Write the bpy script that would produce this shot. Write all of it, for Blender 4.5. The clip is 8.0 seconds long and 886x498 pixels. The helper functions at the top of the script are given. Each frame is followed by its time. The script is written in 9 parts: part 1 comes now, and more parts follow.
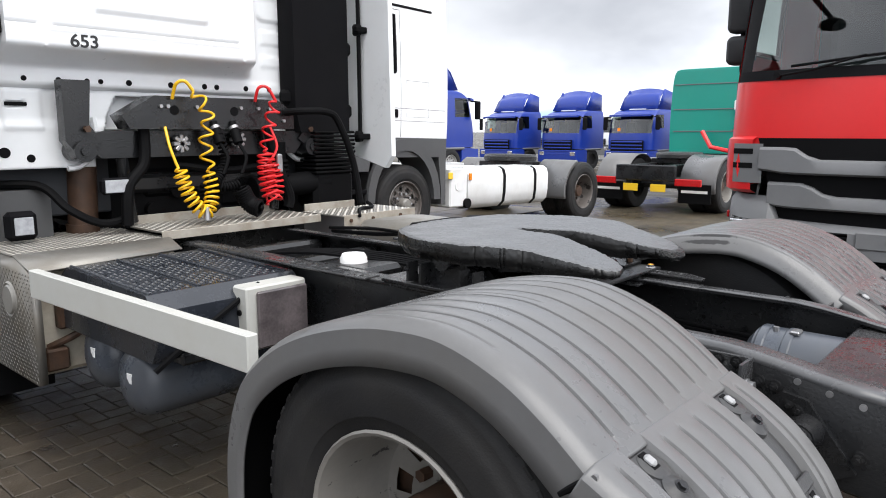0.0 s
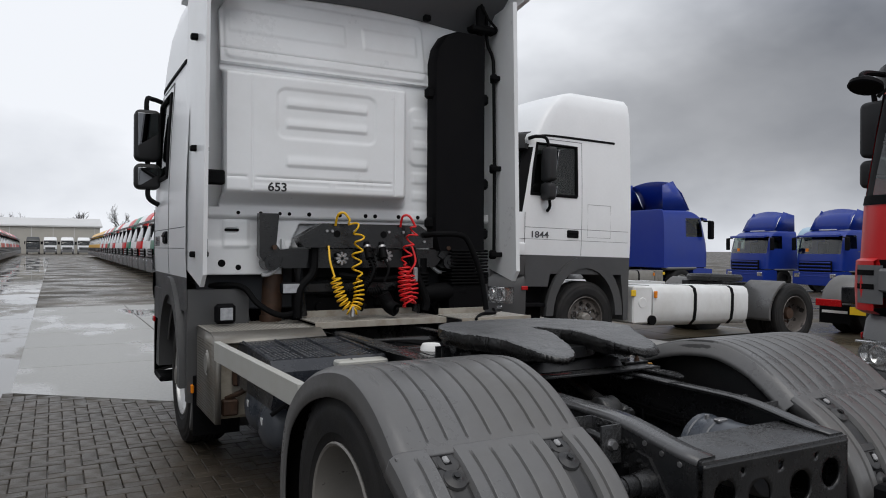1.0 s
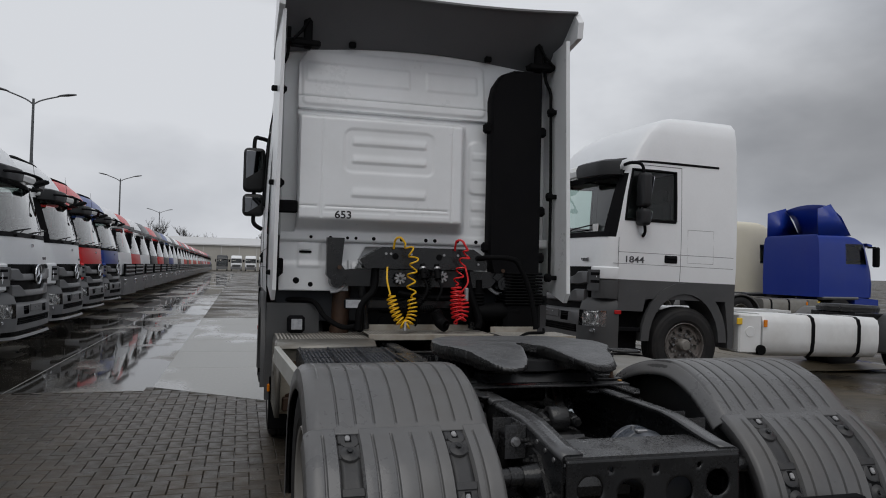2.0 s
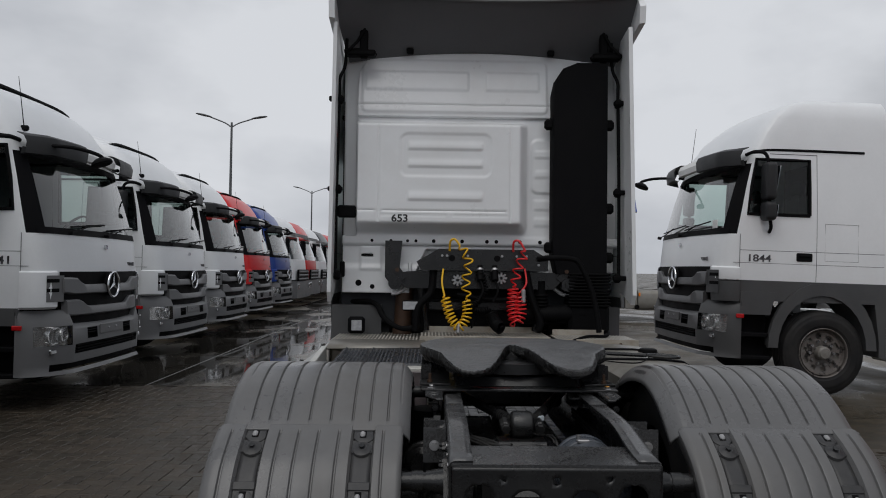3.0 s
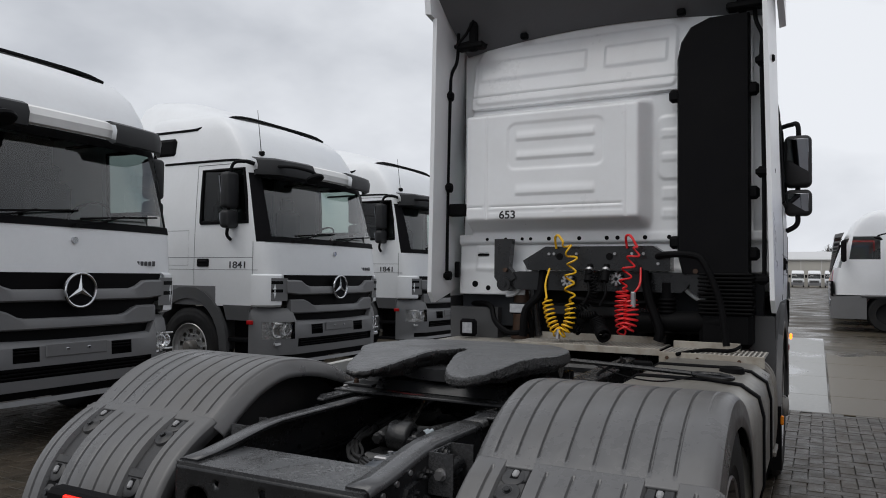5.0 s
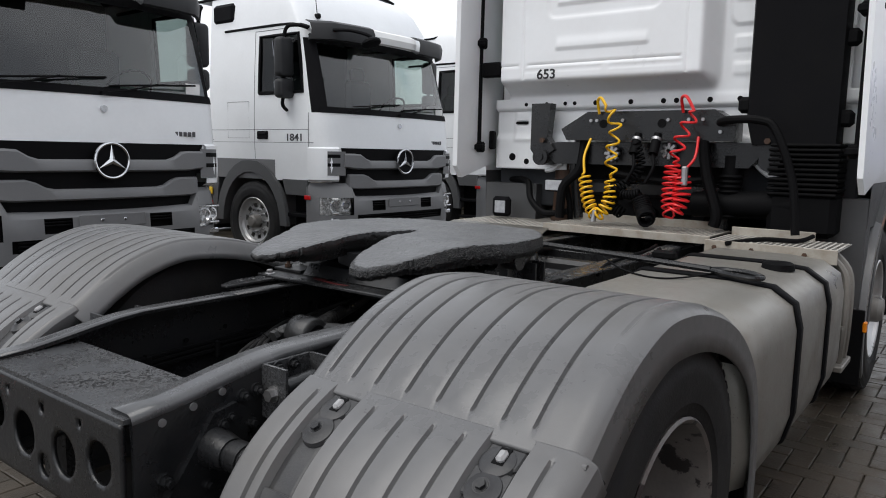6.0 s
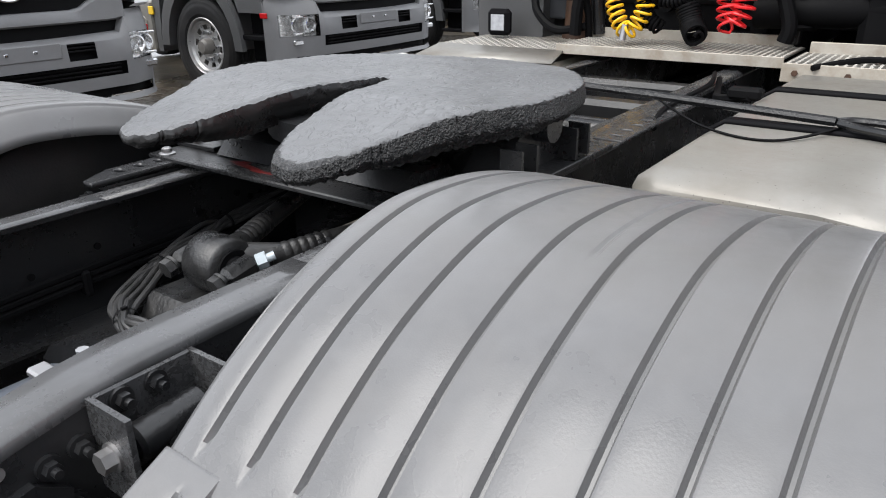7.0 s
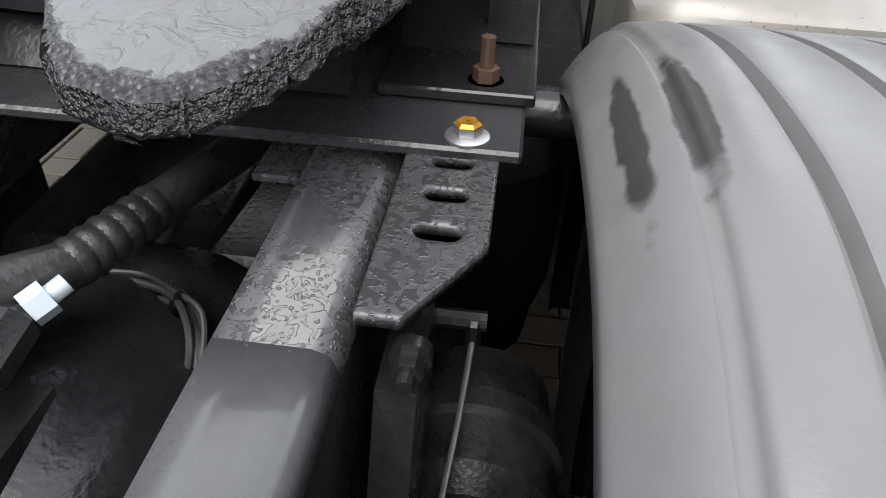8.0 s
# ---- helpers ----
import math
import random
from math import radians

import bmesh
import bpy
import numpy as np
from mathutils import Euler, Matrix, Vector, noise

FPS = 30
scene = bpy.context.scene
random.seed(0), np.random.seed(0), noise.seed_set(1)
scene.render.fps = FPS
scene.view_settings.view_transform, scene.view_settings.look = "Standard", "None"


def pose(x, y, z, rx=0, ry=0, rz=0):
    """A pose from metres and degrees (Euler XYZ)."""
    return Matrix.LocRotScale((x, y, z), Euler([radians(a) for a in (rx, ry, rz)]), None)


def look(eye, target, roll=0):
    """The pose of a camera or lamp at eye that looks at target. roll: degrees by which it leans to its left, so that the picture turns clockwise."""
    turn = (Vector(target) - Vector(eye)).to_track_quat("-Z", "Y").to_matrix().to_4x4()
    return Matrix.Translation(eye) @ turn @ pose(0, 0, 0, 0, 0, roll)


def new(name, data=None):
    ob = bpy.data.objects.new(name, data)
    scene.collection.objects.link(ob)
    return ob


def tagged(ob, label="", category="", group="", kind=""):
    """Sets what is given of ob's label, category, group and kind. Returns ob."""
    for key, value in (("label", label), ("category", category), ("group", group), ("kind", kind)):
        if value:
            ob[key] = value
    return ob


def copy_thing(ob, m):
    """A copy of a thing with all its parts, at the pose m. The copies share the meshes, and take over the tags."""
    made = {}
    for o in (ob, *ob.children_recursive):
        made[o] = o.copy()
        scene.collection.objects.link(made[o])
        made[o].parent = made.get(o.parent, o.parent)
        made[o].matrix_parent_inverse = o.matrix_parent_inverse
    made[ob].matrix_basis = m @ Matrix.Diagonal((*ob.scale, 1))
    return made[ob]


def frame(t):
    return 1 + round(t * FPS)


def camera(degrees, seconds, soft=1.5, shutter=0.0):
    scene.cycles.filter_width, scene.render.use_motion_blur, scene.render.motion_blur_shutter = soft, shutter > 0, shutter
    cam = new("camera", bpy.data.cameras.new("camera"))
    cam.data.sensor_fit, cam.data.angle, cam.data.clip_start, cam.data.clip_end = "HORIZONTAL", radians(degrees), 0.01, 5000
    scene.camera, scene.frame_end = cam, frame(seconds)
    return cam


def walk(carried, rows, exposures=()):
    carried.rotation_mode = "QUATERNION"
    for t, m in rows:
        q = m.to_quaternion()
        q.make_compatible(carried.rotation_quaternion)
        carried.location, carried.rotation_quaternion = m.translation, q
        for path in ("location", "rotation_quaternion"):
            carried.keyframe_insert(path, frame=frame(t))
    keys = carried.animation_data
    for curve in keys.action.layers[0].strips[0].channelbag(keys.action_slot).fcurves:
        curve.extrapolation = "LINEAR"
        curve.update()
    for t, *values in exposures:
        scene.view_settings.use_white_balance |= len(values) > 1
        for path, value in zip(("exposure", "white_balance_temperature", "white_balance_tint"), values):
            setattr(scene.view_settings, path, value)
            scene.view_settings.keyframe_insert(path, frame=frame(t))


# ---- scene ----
cam = camera(63.2, 8.0, soft=1.0)
PATH = [
    (0, (-2.265, -1.05, 1.488), (-0.784, 0.255, 1.164), -0.1),
    (0.5, (-2.224, -1.687, 1.496), (-1.017, -0.1, 1.343), -0.3),
    (1, (-2.075, -2.33, 1.494), (-1.122, -0.572, 1.494), 0.3),
    (2.5, (-0.998, -3.223, 1.508), (-0.681, -1.249, 1.558), 1.1),
    (3, (-0.439, -3.228, 1.506), (-0.4, -1.229, 1.563), 0.7),
    (3.5, (0.131, -3.185, 1.497), (-0.144, -1.205, 1.571), 0.5),
    (4, (0.659, -3.093, 1.498), (0.1, -1.174, 1.575), 0.5),
    (5.5, (1.65, -1.989, 1.42), (0.587, -0.295, 1.437), 1.3),
    (6, (1.709, -1.521, 1.405), (0.508, 0.055, 1.14), 1.1),
    (6.5, (1.56, -1.1, 1.377), (0.25, 0.314, 0.844), 0.8),
    (7, (1.149, -0.797, 1.387), (0.056, 0.697, 0.631), -0.9),
    (7.2, (1.003, -0.672, 1.362), (0.012, 0.849, 0.523), -1.4),
    (7.5, (0.762, -0.534, 1.321), (0.024, 1.03, 0.316), -1.7),
    (7.8, (0.565, -0.421, 1.279), (0.15, 1.162, 0.13), -0.4),
    (8, (0.454, -0.357, 1.241), (0.305, 1.238, 0.044), 2.8),
]
walk(cam, [(t, look(eye, target, roll)) for t, eye, target, roll in PATH],
     exposures=((0, 1.4), (0.5, 0.85), (1, 0.05), (2.5, -0.4), (3.5, -0.3), (4, -0.15), (5.5, 0.1), (6, 0.6), (6.5, 1.25), (7, 1.55), (7.5, 1.5), (8, 1.8)))

# ---- world and light: an overcast, wet day ----
world = bpy.data.worlds.new("overcast_sky")
scene.world = world
world.use_nodes = True
wt = world.node_tree
wt.nodes.clear()


def wnode(kind, **props):
    n = wt.nodes.new(kind)
    for k, v in props.items():
        n.inputs[k].default_value = v
    return n


SUN_ELEVATION, SUN_ROTATION = radians(48), radians(200)
sky = wt.nodes.new("ShaderNodeTexSky")
sky.sky_type, sky.sun_disc = "NISHITA", False
sky.sun_elevation, sky.sun_rotation = SUN_ELEVATION, SUN_ROTATION
sky_gain = wt.nodes.new("ShaderNodeMix")
sky_gain.data_type, sky_gain.blend_type = "RGBA", "MULTIPLY"
sky_gain.inputs[0].default_value = 1.0
sky_gain.inputs[7].default_value = (0.13, 0.13, 0.13, 1)
wt.links.new(sky.outputs[0], sky_gain.inputs[6])
coord = wt.nodes.new("ShaderNodeTexCoord")
stretch = wt.nodes.new("ShaderNodeMapping")
stretch.inputs["Scale"].default_value = (1.0, 1.0, 1.9)
wt.links.new(coord.outputs["Generated"], stretch.inputs[0])
cloud_noise = wnode("ShaderNodeTexNoise", Scale=1.5, Detail=6.0, Roughness=0.5, Distortion=0.0)
wt.links.new(stretch.outputs[0], cloud_noise.inputs["Vector"])
cloud_ramp = wt.nodes.new("ShaderNodeValToRGB")
cloud_ramp.color_ramp.elements[0].position, cloud_ramp.color_ramp.elements[0].color = 0.33, (0.40, 0.43, 0.49, 1)
cloud_ramp.color_ramp.elements[1].position, cloud_ramp.color_ramp.elements[1].color = 0.61, (0.935, 0.965, 1.02, 1)
wt.links.new(cloud_noise.outputs[0], cloud_ramp.inputs[0])
gap_noise = wnode("ShaderNodeTexNoise", Scale=1.9, Detail=4.0, Roughness=0.5)
wt.links.new(coord.outputs["Generated"], gap_noise.inputs["Vector"])
gap_ramp = wt.nodes.new("ShaderNodeValToRGB")
gap_ramp.color_ramp.elements[0].position, gap_ramp.color_ramp.elements[0].color = 0.66, (1, 1, 1, 1)
gap_ramp.color_ramp.elements[1].position, gap_ramp.color_ramp.elements[1].color = 0.74, (0, 0, 0, 1)
wt.links.new(gap_noise.outputs[0], gap_ramp.inputs[0])
cover = wt.nodes.new("ShaderNodeMix")
cover.data_type = "RGBA"
wt.links.new(gap_ramp.outputs[0], cover.inputs[0])
wt.links.new(sky_gain.outputs[2], cover.inputs[6])
# a heavy dark cloud bank low over the far right of the yard, its edge frayed
toward = wt.nodes.new("ShaderNodeVectorMath")
toward.operation = "DISTANCE"
toward.inputs[1].default_value = (0.775, 0.585, 0.17)
flatten = wt.nodes.new("ShaderNodeMapping")
flatten.inputs["Scale"].default_value = (1.0, 1.0, 3.0)
flatten.inputs["Location"].default_value = (0.0, 0.0, -0.34)
wt.links.new(coord.outputs["Generated"], flatten.inputs[0])
wt.links.new(flatten.outputs[0], toward.inputs[0])
fray = wt.nodes.new("ShaderNodeMath")
fray.operation = "MULTIPLY_ADD"
fray.inputs[1].default_value = 0.55
wt.links.new(cloud_noise.outputs[0], fray.inputs[0])
wt.links.new(toward.outputs["Value"], fray.inputs[2])
bank = wt.nodes.new("ShaderNodeValToRGB")
bank.color_ramp.elements[0].position, bank.color_ramp.elements[0].color = 0.42, (0.44, 0.44, 0.445, 1)
bank.color_ramp.elements[1].position, bank.color_ramp.elements[1].color = 0.86, (1, 1, 1, 1)
bank.color_ramp.interpolation = "EASE"
wt.links.new(fray.outputs[0], bank.inputs[0])
clouds = wt.nodes.new("ShaderNodeMix")
clouds.data_type, clouds.blend_type = "RGBA", "MULTIPLY"
clouds.inputs[0].default_value = 1.0
wt.links.new(cloud_ramp.outputs[0], clouds.inputs[6])
wt.links.new(bank.outputs[0], clouds.inputs[7])
wt.links.new(clouds.outputs[2], cover.inputs[7])
backgr = wnode("ShaderNodeBackground", Strength=0.92)
wt.links.new(cover.outputs[2], backgr.inputs[0])
world_out = wt.nodes.new("ShaderNodeOutputWorld")
wt.links.new(backgr.outputs[0], world_out.inputs[0])

sun_data = bpy.data.lights.new("sun", "SUN")
sun_data.energy, sun_data.angle, sun_data.color = 1.3, radians(50), (1.0, 0.97, 0.93)
sun = new("sun", sun_data)
sun.matrix_world = look((0, 0, 30), (0 - 30 * math.sin(SUN_ROTATION) * 0.9, 0 - 30 * math.cos(SUN_ROTATION) * 0.9, 30 - 45))

# ---- materials ----


def material(name, colour, rough=0.5, metal=0.0, vary=0.12, scale=6.0, bump=0.0, bump_scale=60.0, dirt=None, dirt_amount=0.0,
             dirt_scale=2.5, dirt_range=(0.42, 0.72), per_object=False, coat=0.0, spec=0.5, rough_vary=0.12, spread=0.0, streak=(1, 1, 1)):
    """A surface with two scales of variation, fine relief and, where given, dirt in its own blotches."""
    m = bpy.data.materials.new(name)
    m.use_nodes = True
    nt = m.node_tree
    bsdf = nt.nodes["Principled BSDF"]
    tc = nt.nodes.new("ShaderNodeTexCoord")
    mp = nt.nodes.new("ShaderNodeMapping")
    mp.inputs["Scale"].default_value = streak
    nt.links.new(tc.outputs["Object"], mp.inputs[0])
    big = nt.nodes.new("ShaderNodeTexNoise")
    big.inputs["Scale"].default_value, big.inputs["Detail"].default_value = scale, 5.0
    nt.links.new(mp.outputs[0], big.inputs["Vector"])
    fine = nt.nodes.new("ShaderNodeTexNoise")
    fine.inputs["Scale"].default_value, fine.inputs["Detail"].default_value = scale * 14, 3.0
    nt.links.new(mp.outputs[0], fine.inputs["Vector"])
    both = nt.nodes.new("ShaderNodeMath")
    both.operation = "MULTIPLY_ADD"
    both.inputs[1].default_value = 0.35
    nt.links.new(fine.outputs[0], both.inputs[0])
    nt.links.new(big.outputs[0], both.inputs[2])
    gain = nt.nodes.new("ShaderNodeMapRange")
    gain.inputs["From Min"].default_value, gain.inputs["From Max"].default_value = 0.38, 0.98
    gain.inputs["To Min"].default_value, gain.inputs["To Max"].default_value = 1 - vary, 1 + vary
    nt.links.new(both.outputs[0], gain.inputs[0])
    tint = nt.nodes.new("ShaderNodeVectorMath")
    tint.operation = "SCALE"
    if per_object:
        info = nt.nodes.new("ShaderNodeObjectInfo")
        nt.links.new(info.outputs["Color"], tint.inputs[0])
    else:
        tint.inputs[0].default_value = colour[:3]
    nt.links.new(gain.outputs[0], tint.inputs["Scale"])
    colour_out = tint.outputs[0]
    if spread:
        info = nt.nodes.new("ShaderNodeObjectInfo")
        geo = nt.nodes.new("ShaderNodeNewGeometry")
        add = nt.nodes.new("ShaderNodeMath")
        nt.links.new(info.outputs["Random"], add.inputs[0])
        nt.links.new(geo.outputs["Random Per Island"], add.inputs[1])
        fr = nt.nodes.new("ShaderNodeMath")
        fr.operation = "FRACT"
        nt.links.new(add.outputs[0], fr.inputs[0])
        mr = nt.nodes.new("ShaderNodeMapRange")
        mr.inputs["To Min"].default_value, mr.inputs["To Max"].default_value = 1 - spread, 1 + spread
        nt.links.new(fr.outputs[0], mr.inputs[0])
        sc = nt.nodes.new("ShaderNodeVectorMath")
        sc.operation = "SCALE"
        nt.links.new(colour_out, sc.inputs[0])
        nt.links.new(mr.outputs[0], sc.inputs["Scale"])
        colour_out = sc.outputs[0]
    if dirt:
        dn = nt.nodes.new("ShaderNodeTexNoise")
        dn.inputs["Scale"].default_value, dn.inputs["Detail"].default_value, dn.inputs["Roughness"].default_value = dirt_scale, 8.0, 0.62
        nt.links.new(mp.outputs[0], dn.inputs["Vector"])
        dr = nt.nodes.new("ShaderNodeMapRange")
        dr.inputs["From Min"].default_value, dr.inputs["From Max"].default_value = dirt_range
        dr.inputs["To Max"].default_value = dirt_amount
        nt.links.new(dn.outputs[0], dr.inputs[0])
        mx = nt.nodes.new("ShaderNodeMix")
        mx.data_type = "RGBA"
        nt.links.new(dr.outputs[0], mx.inputs[0])
        nt.links.new(colour_out, mx.inputs[6])
        mx.inputs[7].default_value = (*dirt[:3], 1)
        colour_out = mx.outputs[2]
    nt.links.new(colour_out, bsdf.inputs["Base Color"])
    rr = nt.nodes.new("ShaderNodeMapRange")
    rr.inputs["From Min"].default_value, rr.inputs["From Max"].default_value = 0.4, 0.95
    rr.inputs["To Min"].default_value, rr.inputs["To Max"].default_value = max(0.02, rough - rough_vary), min(1, rough + rough_vary)
    nt.links.new(both.outputs[0], rr.inputs[0])
    nt.links.new(rr.outputs[0], bsdf.inputs["Roughness"])
    bsdf.inputs["Metallic"].default_value = metal
    bsdf.inputs["Specular IOR Level"].default_value = spec
    bsdf.inputs["Coat Weight"].default_value = coat
    bsdf.inputs["Coat Roughness"].default_value = 0.24
    if bump:
        bn = nt.nodes.new("ShaderNodeTexNoise")
        bn.inputs["Scale"].default_value, bn.inputs["Detail"].default_value = bump_scale, 6.0
        nt.links.new(mp.outputs[0], bn.inputs["Vector"])
        bp = nt.nodes.new("ShaderNodeBump")
        bp.inputs["Strength"].default_value, bp.inputs["Distance"].default_value = min(1.0, bump), 0.004
        nt.links.new(bn.outputs[0], bp.inputs["Height"])
        nt.links.new(bp.outputs[0], bsdf.inputs["Normal"])
    return m


def glass_material(name, tint, gloss=1.0):
    """A thin pane: what lies behind shows through the tint, and the sky mirrors at its Fresnel share."""
    m = bpy.data.materials.new(name)
    m.use_nodes = True
    nt = m.node_tree
    nt.nodes.remove(nt.nodes["Principled BSDF"])
    clear = nt.nodes.new("ShaderNodeBsdfTransparent")
    clear.inputs[0].default_value = (*tint, 1)
    shine = nt.nodes.new("ShaderNodeBsdfGlossy")
    shine.inputs["Roughness"].default_value = 0.02
    fres = nt.nodes.new("ShaderNodeFresnel")
    fres.inputs[0].default_value = 1.5
    amount = nt.nodes.new("ShaderNodeMath")
    amount.operation = "MULTIPLY_ADD"
    amount.inputs[1].default_value, amount.inputs[2].default_value = 1.7 * gloss, 0.02 * gloss
    nt.links.new(fres.outputs[0], amount.inputs[0])
    mix = nt.nodes.new("ShaderNodeMixShader")
    nt.links.new(amount.outputs[0], mix.inputs[0])
    nt.links.new(clear.outputs[0], mix.inputs[1])
    nt.links.new(shine.outputs[0], mix.inputs[2])
    nt.links.new(mix.outputs[0], nt.nodes["Material Output"].inputs[0])
    return m


def lit_material(name, colour, strength):
    m = bpy.data.materials.new(name)
    m.use_nodes = True
    b = m.node_tree.nodes["Principled BSDF"]
    b.inputs["Base Color"].default_value = (*colour, 1)
    b.inputs["Emission Color"].default_value = (*colour, 1)
    b.inputs["Emission Strength"].default_value = strength
    b.inputs["Roughness"].default_value = 0.15
    return m


PAINT = material("cab_paint", (0.8, 0.8, 0.8), 0.34, per_object=True, vary=0.04, scale=2.0, coat=0.22, spec=0.32, dirt=(0.20, 0.18, 0.15), dirt_amount=0.04, dirt_scale=1.3, rough_vary=0.06)
WHITE = material("white_cab_paint", (0.80, 0.815, 0.83), 0.33, vary=0.025, scale=2.0, coat=0.35, dirt=(0.42, 0.40, 0.36), dirt_amount=0.16, dirt_scale=1.6, rough_vary=0.08)
GREY_PLASTIC = material("grey_plastic", (0.145, 0.147, 0.152), 0.48, vary=0.10, scale=3.0, bump=0.15, bump_scale=500, dirt=(0.14, 0.135, 0.125), dirt_amount=0.3)
SKIRT_GREY = material("wet_dark_grey_skirt_plastic", (0.062, 0.063, 0.066), 0.46, vary=0.14, scale=3.0, bump=0.15, bump_scale=500, dirt=(0.075, 0.072, 0.067), dirt_amount=0.35)
ARCH_GREY = material("dark_grey_arch_plastic", (0.075, 0.076, 0.079), 0.5, vary=0.12, scale=3.0, bump=0.15, bump_scale=500, dirt=(0.09, 0.086, 0.08), dirt_amount=0.3)


def guard_material():
    """Mudguard plastic with two worn dark grease smears."""
    m = material("grey_mudguard_plastic", (0.117, 0.117, 0.119), 0.38, spec=0.45, vary=0.16, scale=2.6, coat=0.12, bump=0.07, bump_scale=380, dirt=(0.086, 0.081, 0.074), dirt_amount=0.6, dirt_scale=2.6, rough_vary=0.22)
    nt = m.node_tree
    bsdf = nt.nodes["Principled BSDF"]
    old = bsdf.inputs["Base Color"].links[0].from_socket
    tc = nt.nodes.new("ShaderNodeTexCoord")
    wob = nt.nodes.new("ShaderNodeTexNoise")
    wob.inputs["Scale"].default_value, wob.inputs["Detail"].default_value = 45, 4
    nt.links.new(tc.outputs["Object"], wob.inputs["Vector"])
    total = None
    for cx, cy, rx, ry in ((0.520, 0.015, 0.007, 0.10), (0.546, 0.005, 0.009, 0.10)):
        sub_ = nt.nodes.new("ShaderNodeVectorMath")
        sub_.operation = "SUBTRACT"
        nt.links.new(tc.outputs["Object"], sub_.inputs[0])
        sub_.inputs[1].default_value = (cx, cy, 1.08)
        mul = nt.nodes.new("ShaderNodeVectorMath")
        mul.operation = "MULTIPLY"
        nt.links.new(sub_.outputs[0], mul.inputs[0])
        mul.inputs[1].default_value = (1 / rx, 1 / ry, 3.0)
        ln = nt.nodes.new("ShaderNodeVectorMath")
        ln.operation = "LENGTH"
        nt.links.new(mul.outputs[0], ln.inputs[0])
        ad = nt.nodes.new("ShaderNodeMath")
        nt.links.new(ln.outputs["Value"], ad.inputs[0])
        nt.links.new(wob.outputs[0], ad.inputs[1])
        mr = nt.nodes.new("ShaderNodeMapRange")
        mr.inputs["From Min"].default_value, mr.inputs["From Max"].default_value = 1.5, 1.25
        nt.links.new(ad.outputs[0], mr.inputs[0])
        if total is None:
            total = mr.outputs[0]
        else:
            mx = nt.nodes.new("ShaderNodeMath")
            mx.operation = "MAXIMUM"
            nt.links.new(total, mx.inputs[0])
            nt.links.new(mr.outputs[0], mx.inputs[1])
            total = mx.outputs[0]
    mix = nt.nodes.new("ShaderNodeMix")
    mix.data_type = "RGBA"
    nt.links.new(total, mix.inputs[0])
    nt.links.new(old, mix.inputs[6])
    mix.inputs[7].default_value = (0.022, 0.021, 0.021, 1)
    nt.links.new(mix.outputs[2], bsdf.inputs["Base Color"])
    return m


GUARD = guard_material()
BRACKET = material("dark_grey_bracket_plastic", (0.036, 0.036, 0.038), 0.42, spec=0.35, vary=0.2, scale=14, bump=0.15, bump_scale=200, dirt=(0.07, 0.068, 0.064), dirt_amount=0.5, dirt_scale=16)
ZINC = material("pale_zinc_paint", (0.42, 0.47, 0.50), 0.45, metal=0.2, vary=0.12, scale=30)
CLIP_GREY = material("pale_grey_clip_plastic", (0.30, 0.30, 0.305), 0.4, vary=0.1, scale=20)
BLACK_PLASTIC = material("black_plastic", (0.006, 0.006, 0.007), 0.62, spec=0.06, vary=0.2, scale=4, bump=0.12, bump_scale=300, dirt=(0.012, 0.0115, 0.011), dirt_amount=0.3)
FLAT_BLACK = material("matt_black", (0.004, 0.004, 0.0045), 0.6, spec=0.08, vary=0.2, scale=4)
FRAME = material("wet_black_chassis_paint", (0.010, 0.0104, 0.0115), 0.28, spec=0.45, vary=0.25, scale=5, bump=0.22, bump_scale=110, dirt=(0.023, 0.022, 0.021), dirt_amount=0.45, dirt_scale=6.0, rough_vary=0.17)
GREASE = material("old_black_grease", (0.014, 0.0142, 0.015), 0.36, vary=0.3, scale=9, bump=1.0, bump_scale=130, dirt=(0.045, 0.044, 0.042), dirt_amount=0.35, dirt_scale=12, rough_vary=0.14)
GREASE_SMOOTH = material("smooth_dark_grease", (0.009, 0.0088, 0.0088), 0.30, vary=0.3, scale=9, bump=0.4, bump_scale=60, dirt=(0.02, 0.019, 0.018), dirt_amount=0.35, dirt_scale=9)
# worn film on the plate; its light grey includes painted-in sheen
GREASE_TOP = material("worn_grease_film_with_sheen_grey", (0.098, 0.10, 0.104), 0.42, vary=0.12, scale=7, bump=0.2, bump_scale=80, dirt=(0.085, 0.084, 0.082), dirt_amount=0.25, dirt_scale=5, rough_vary=0.16)


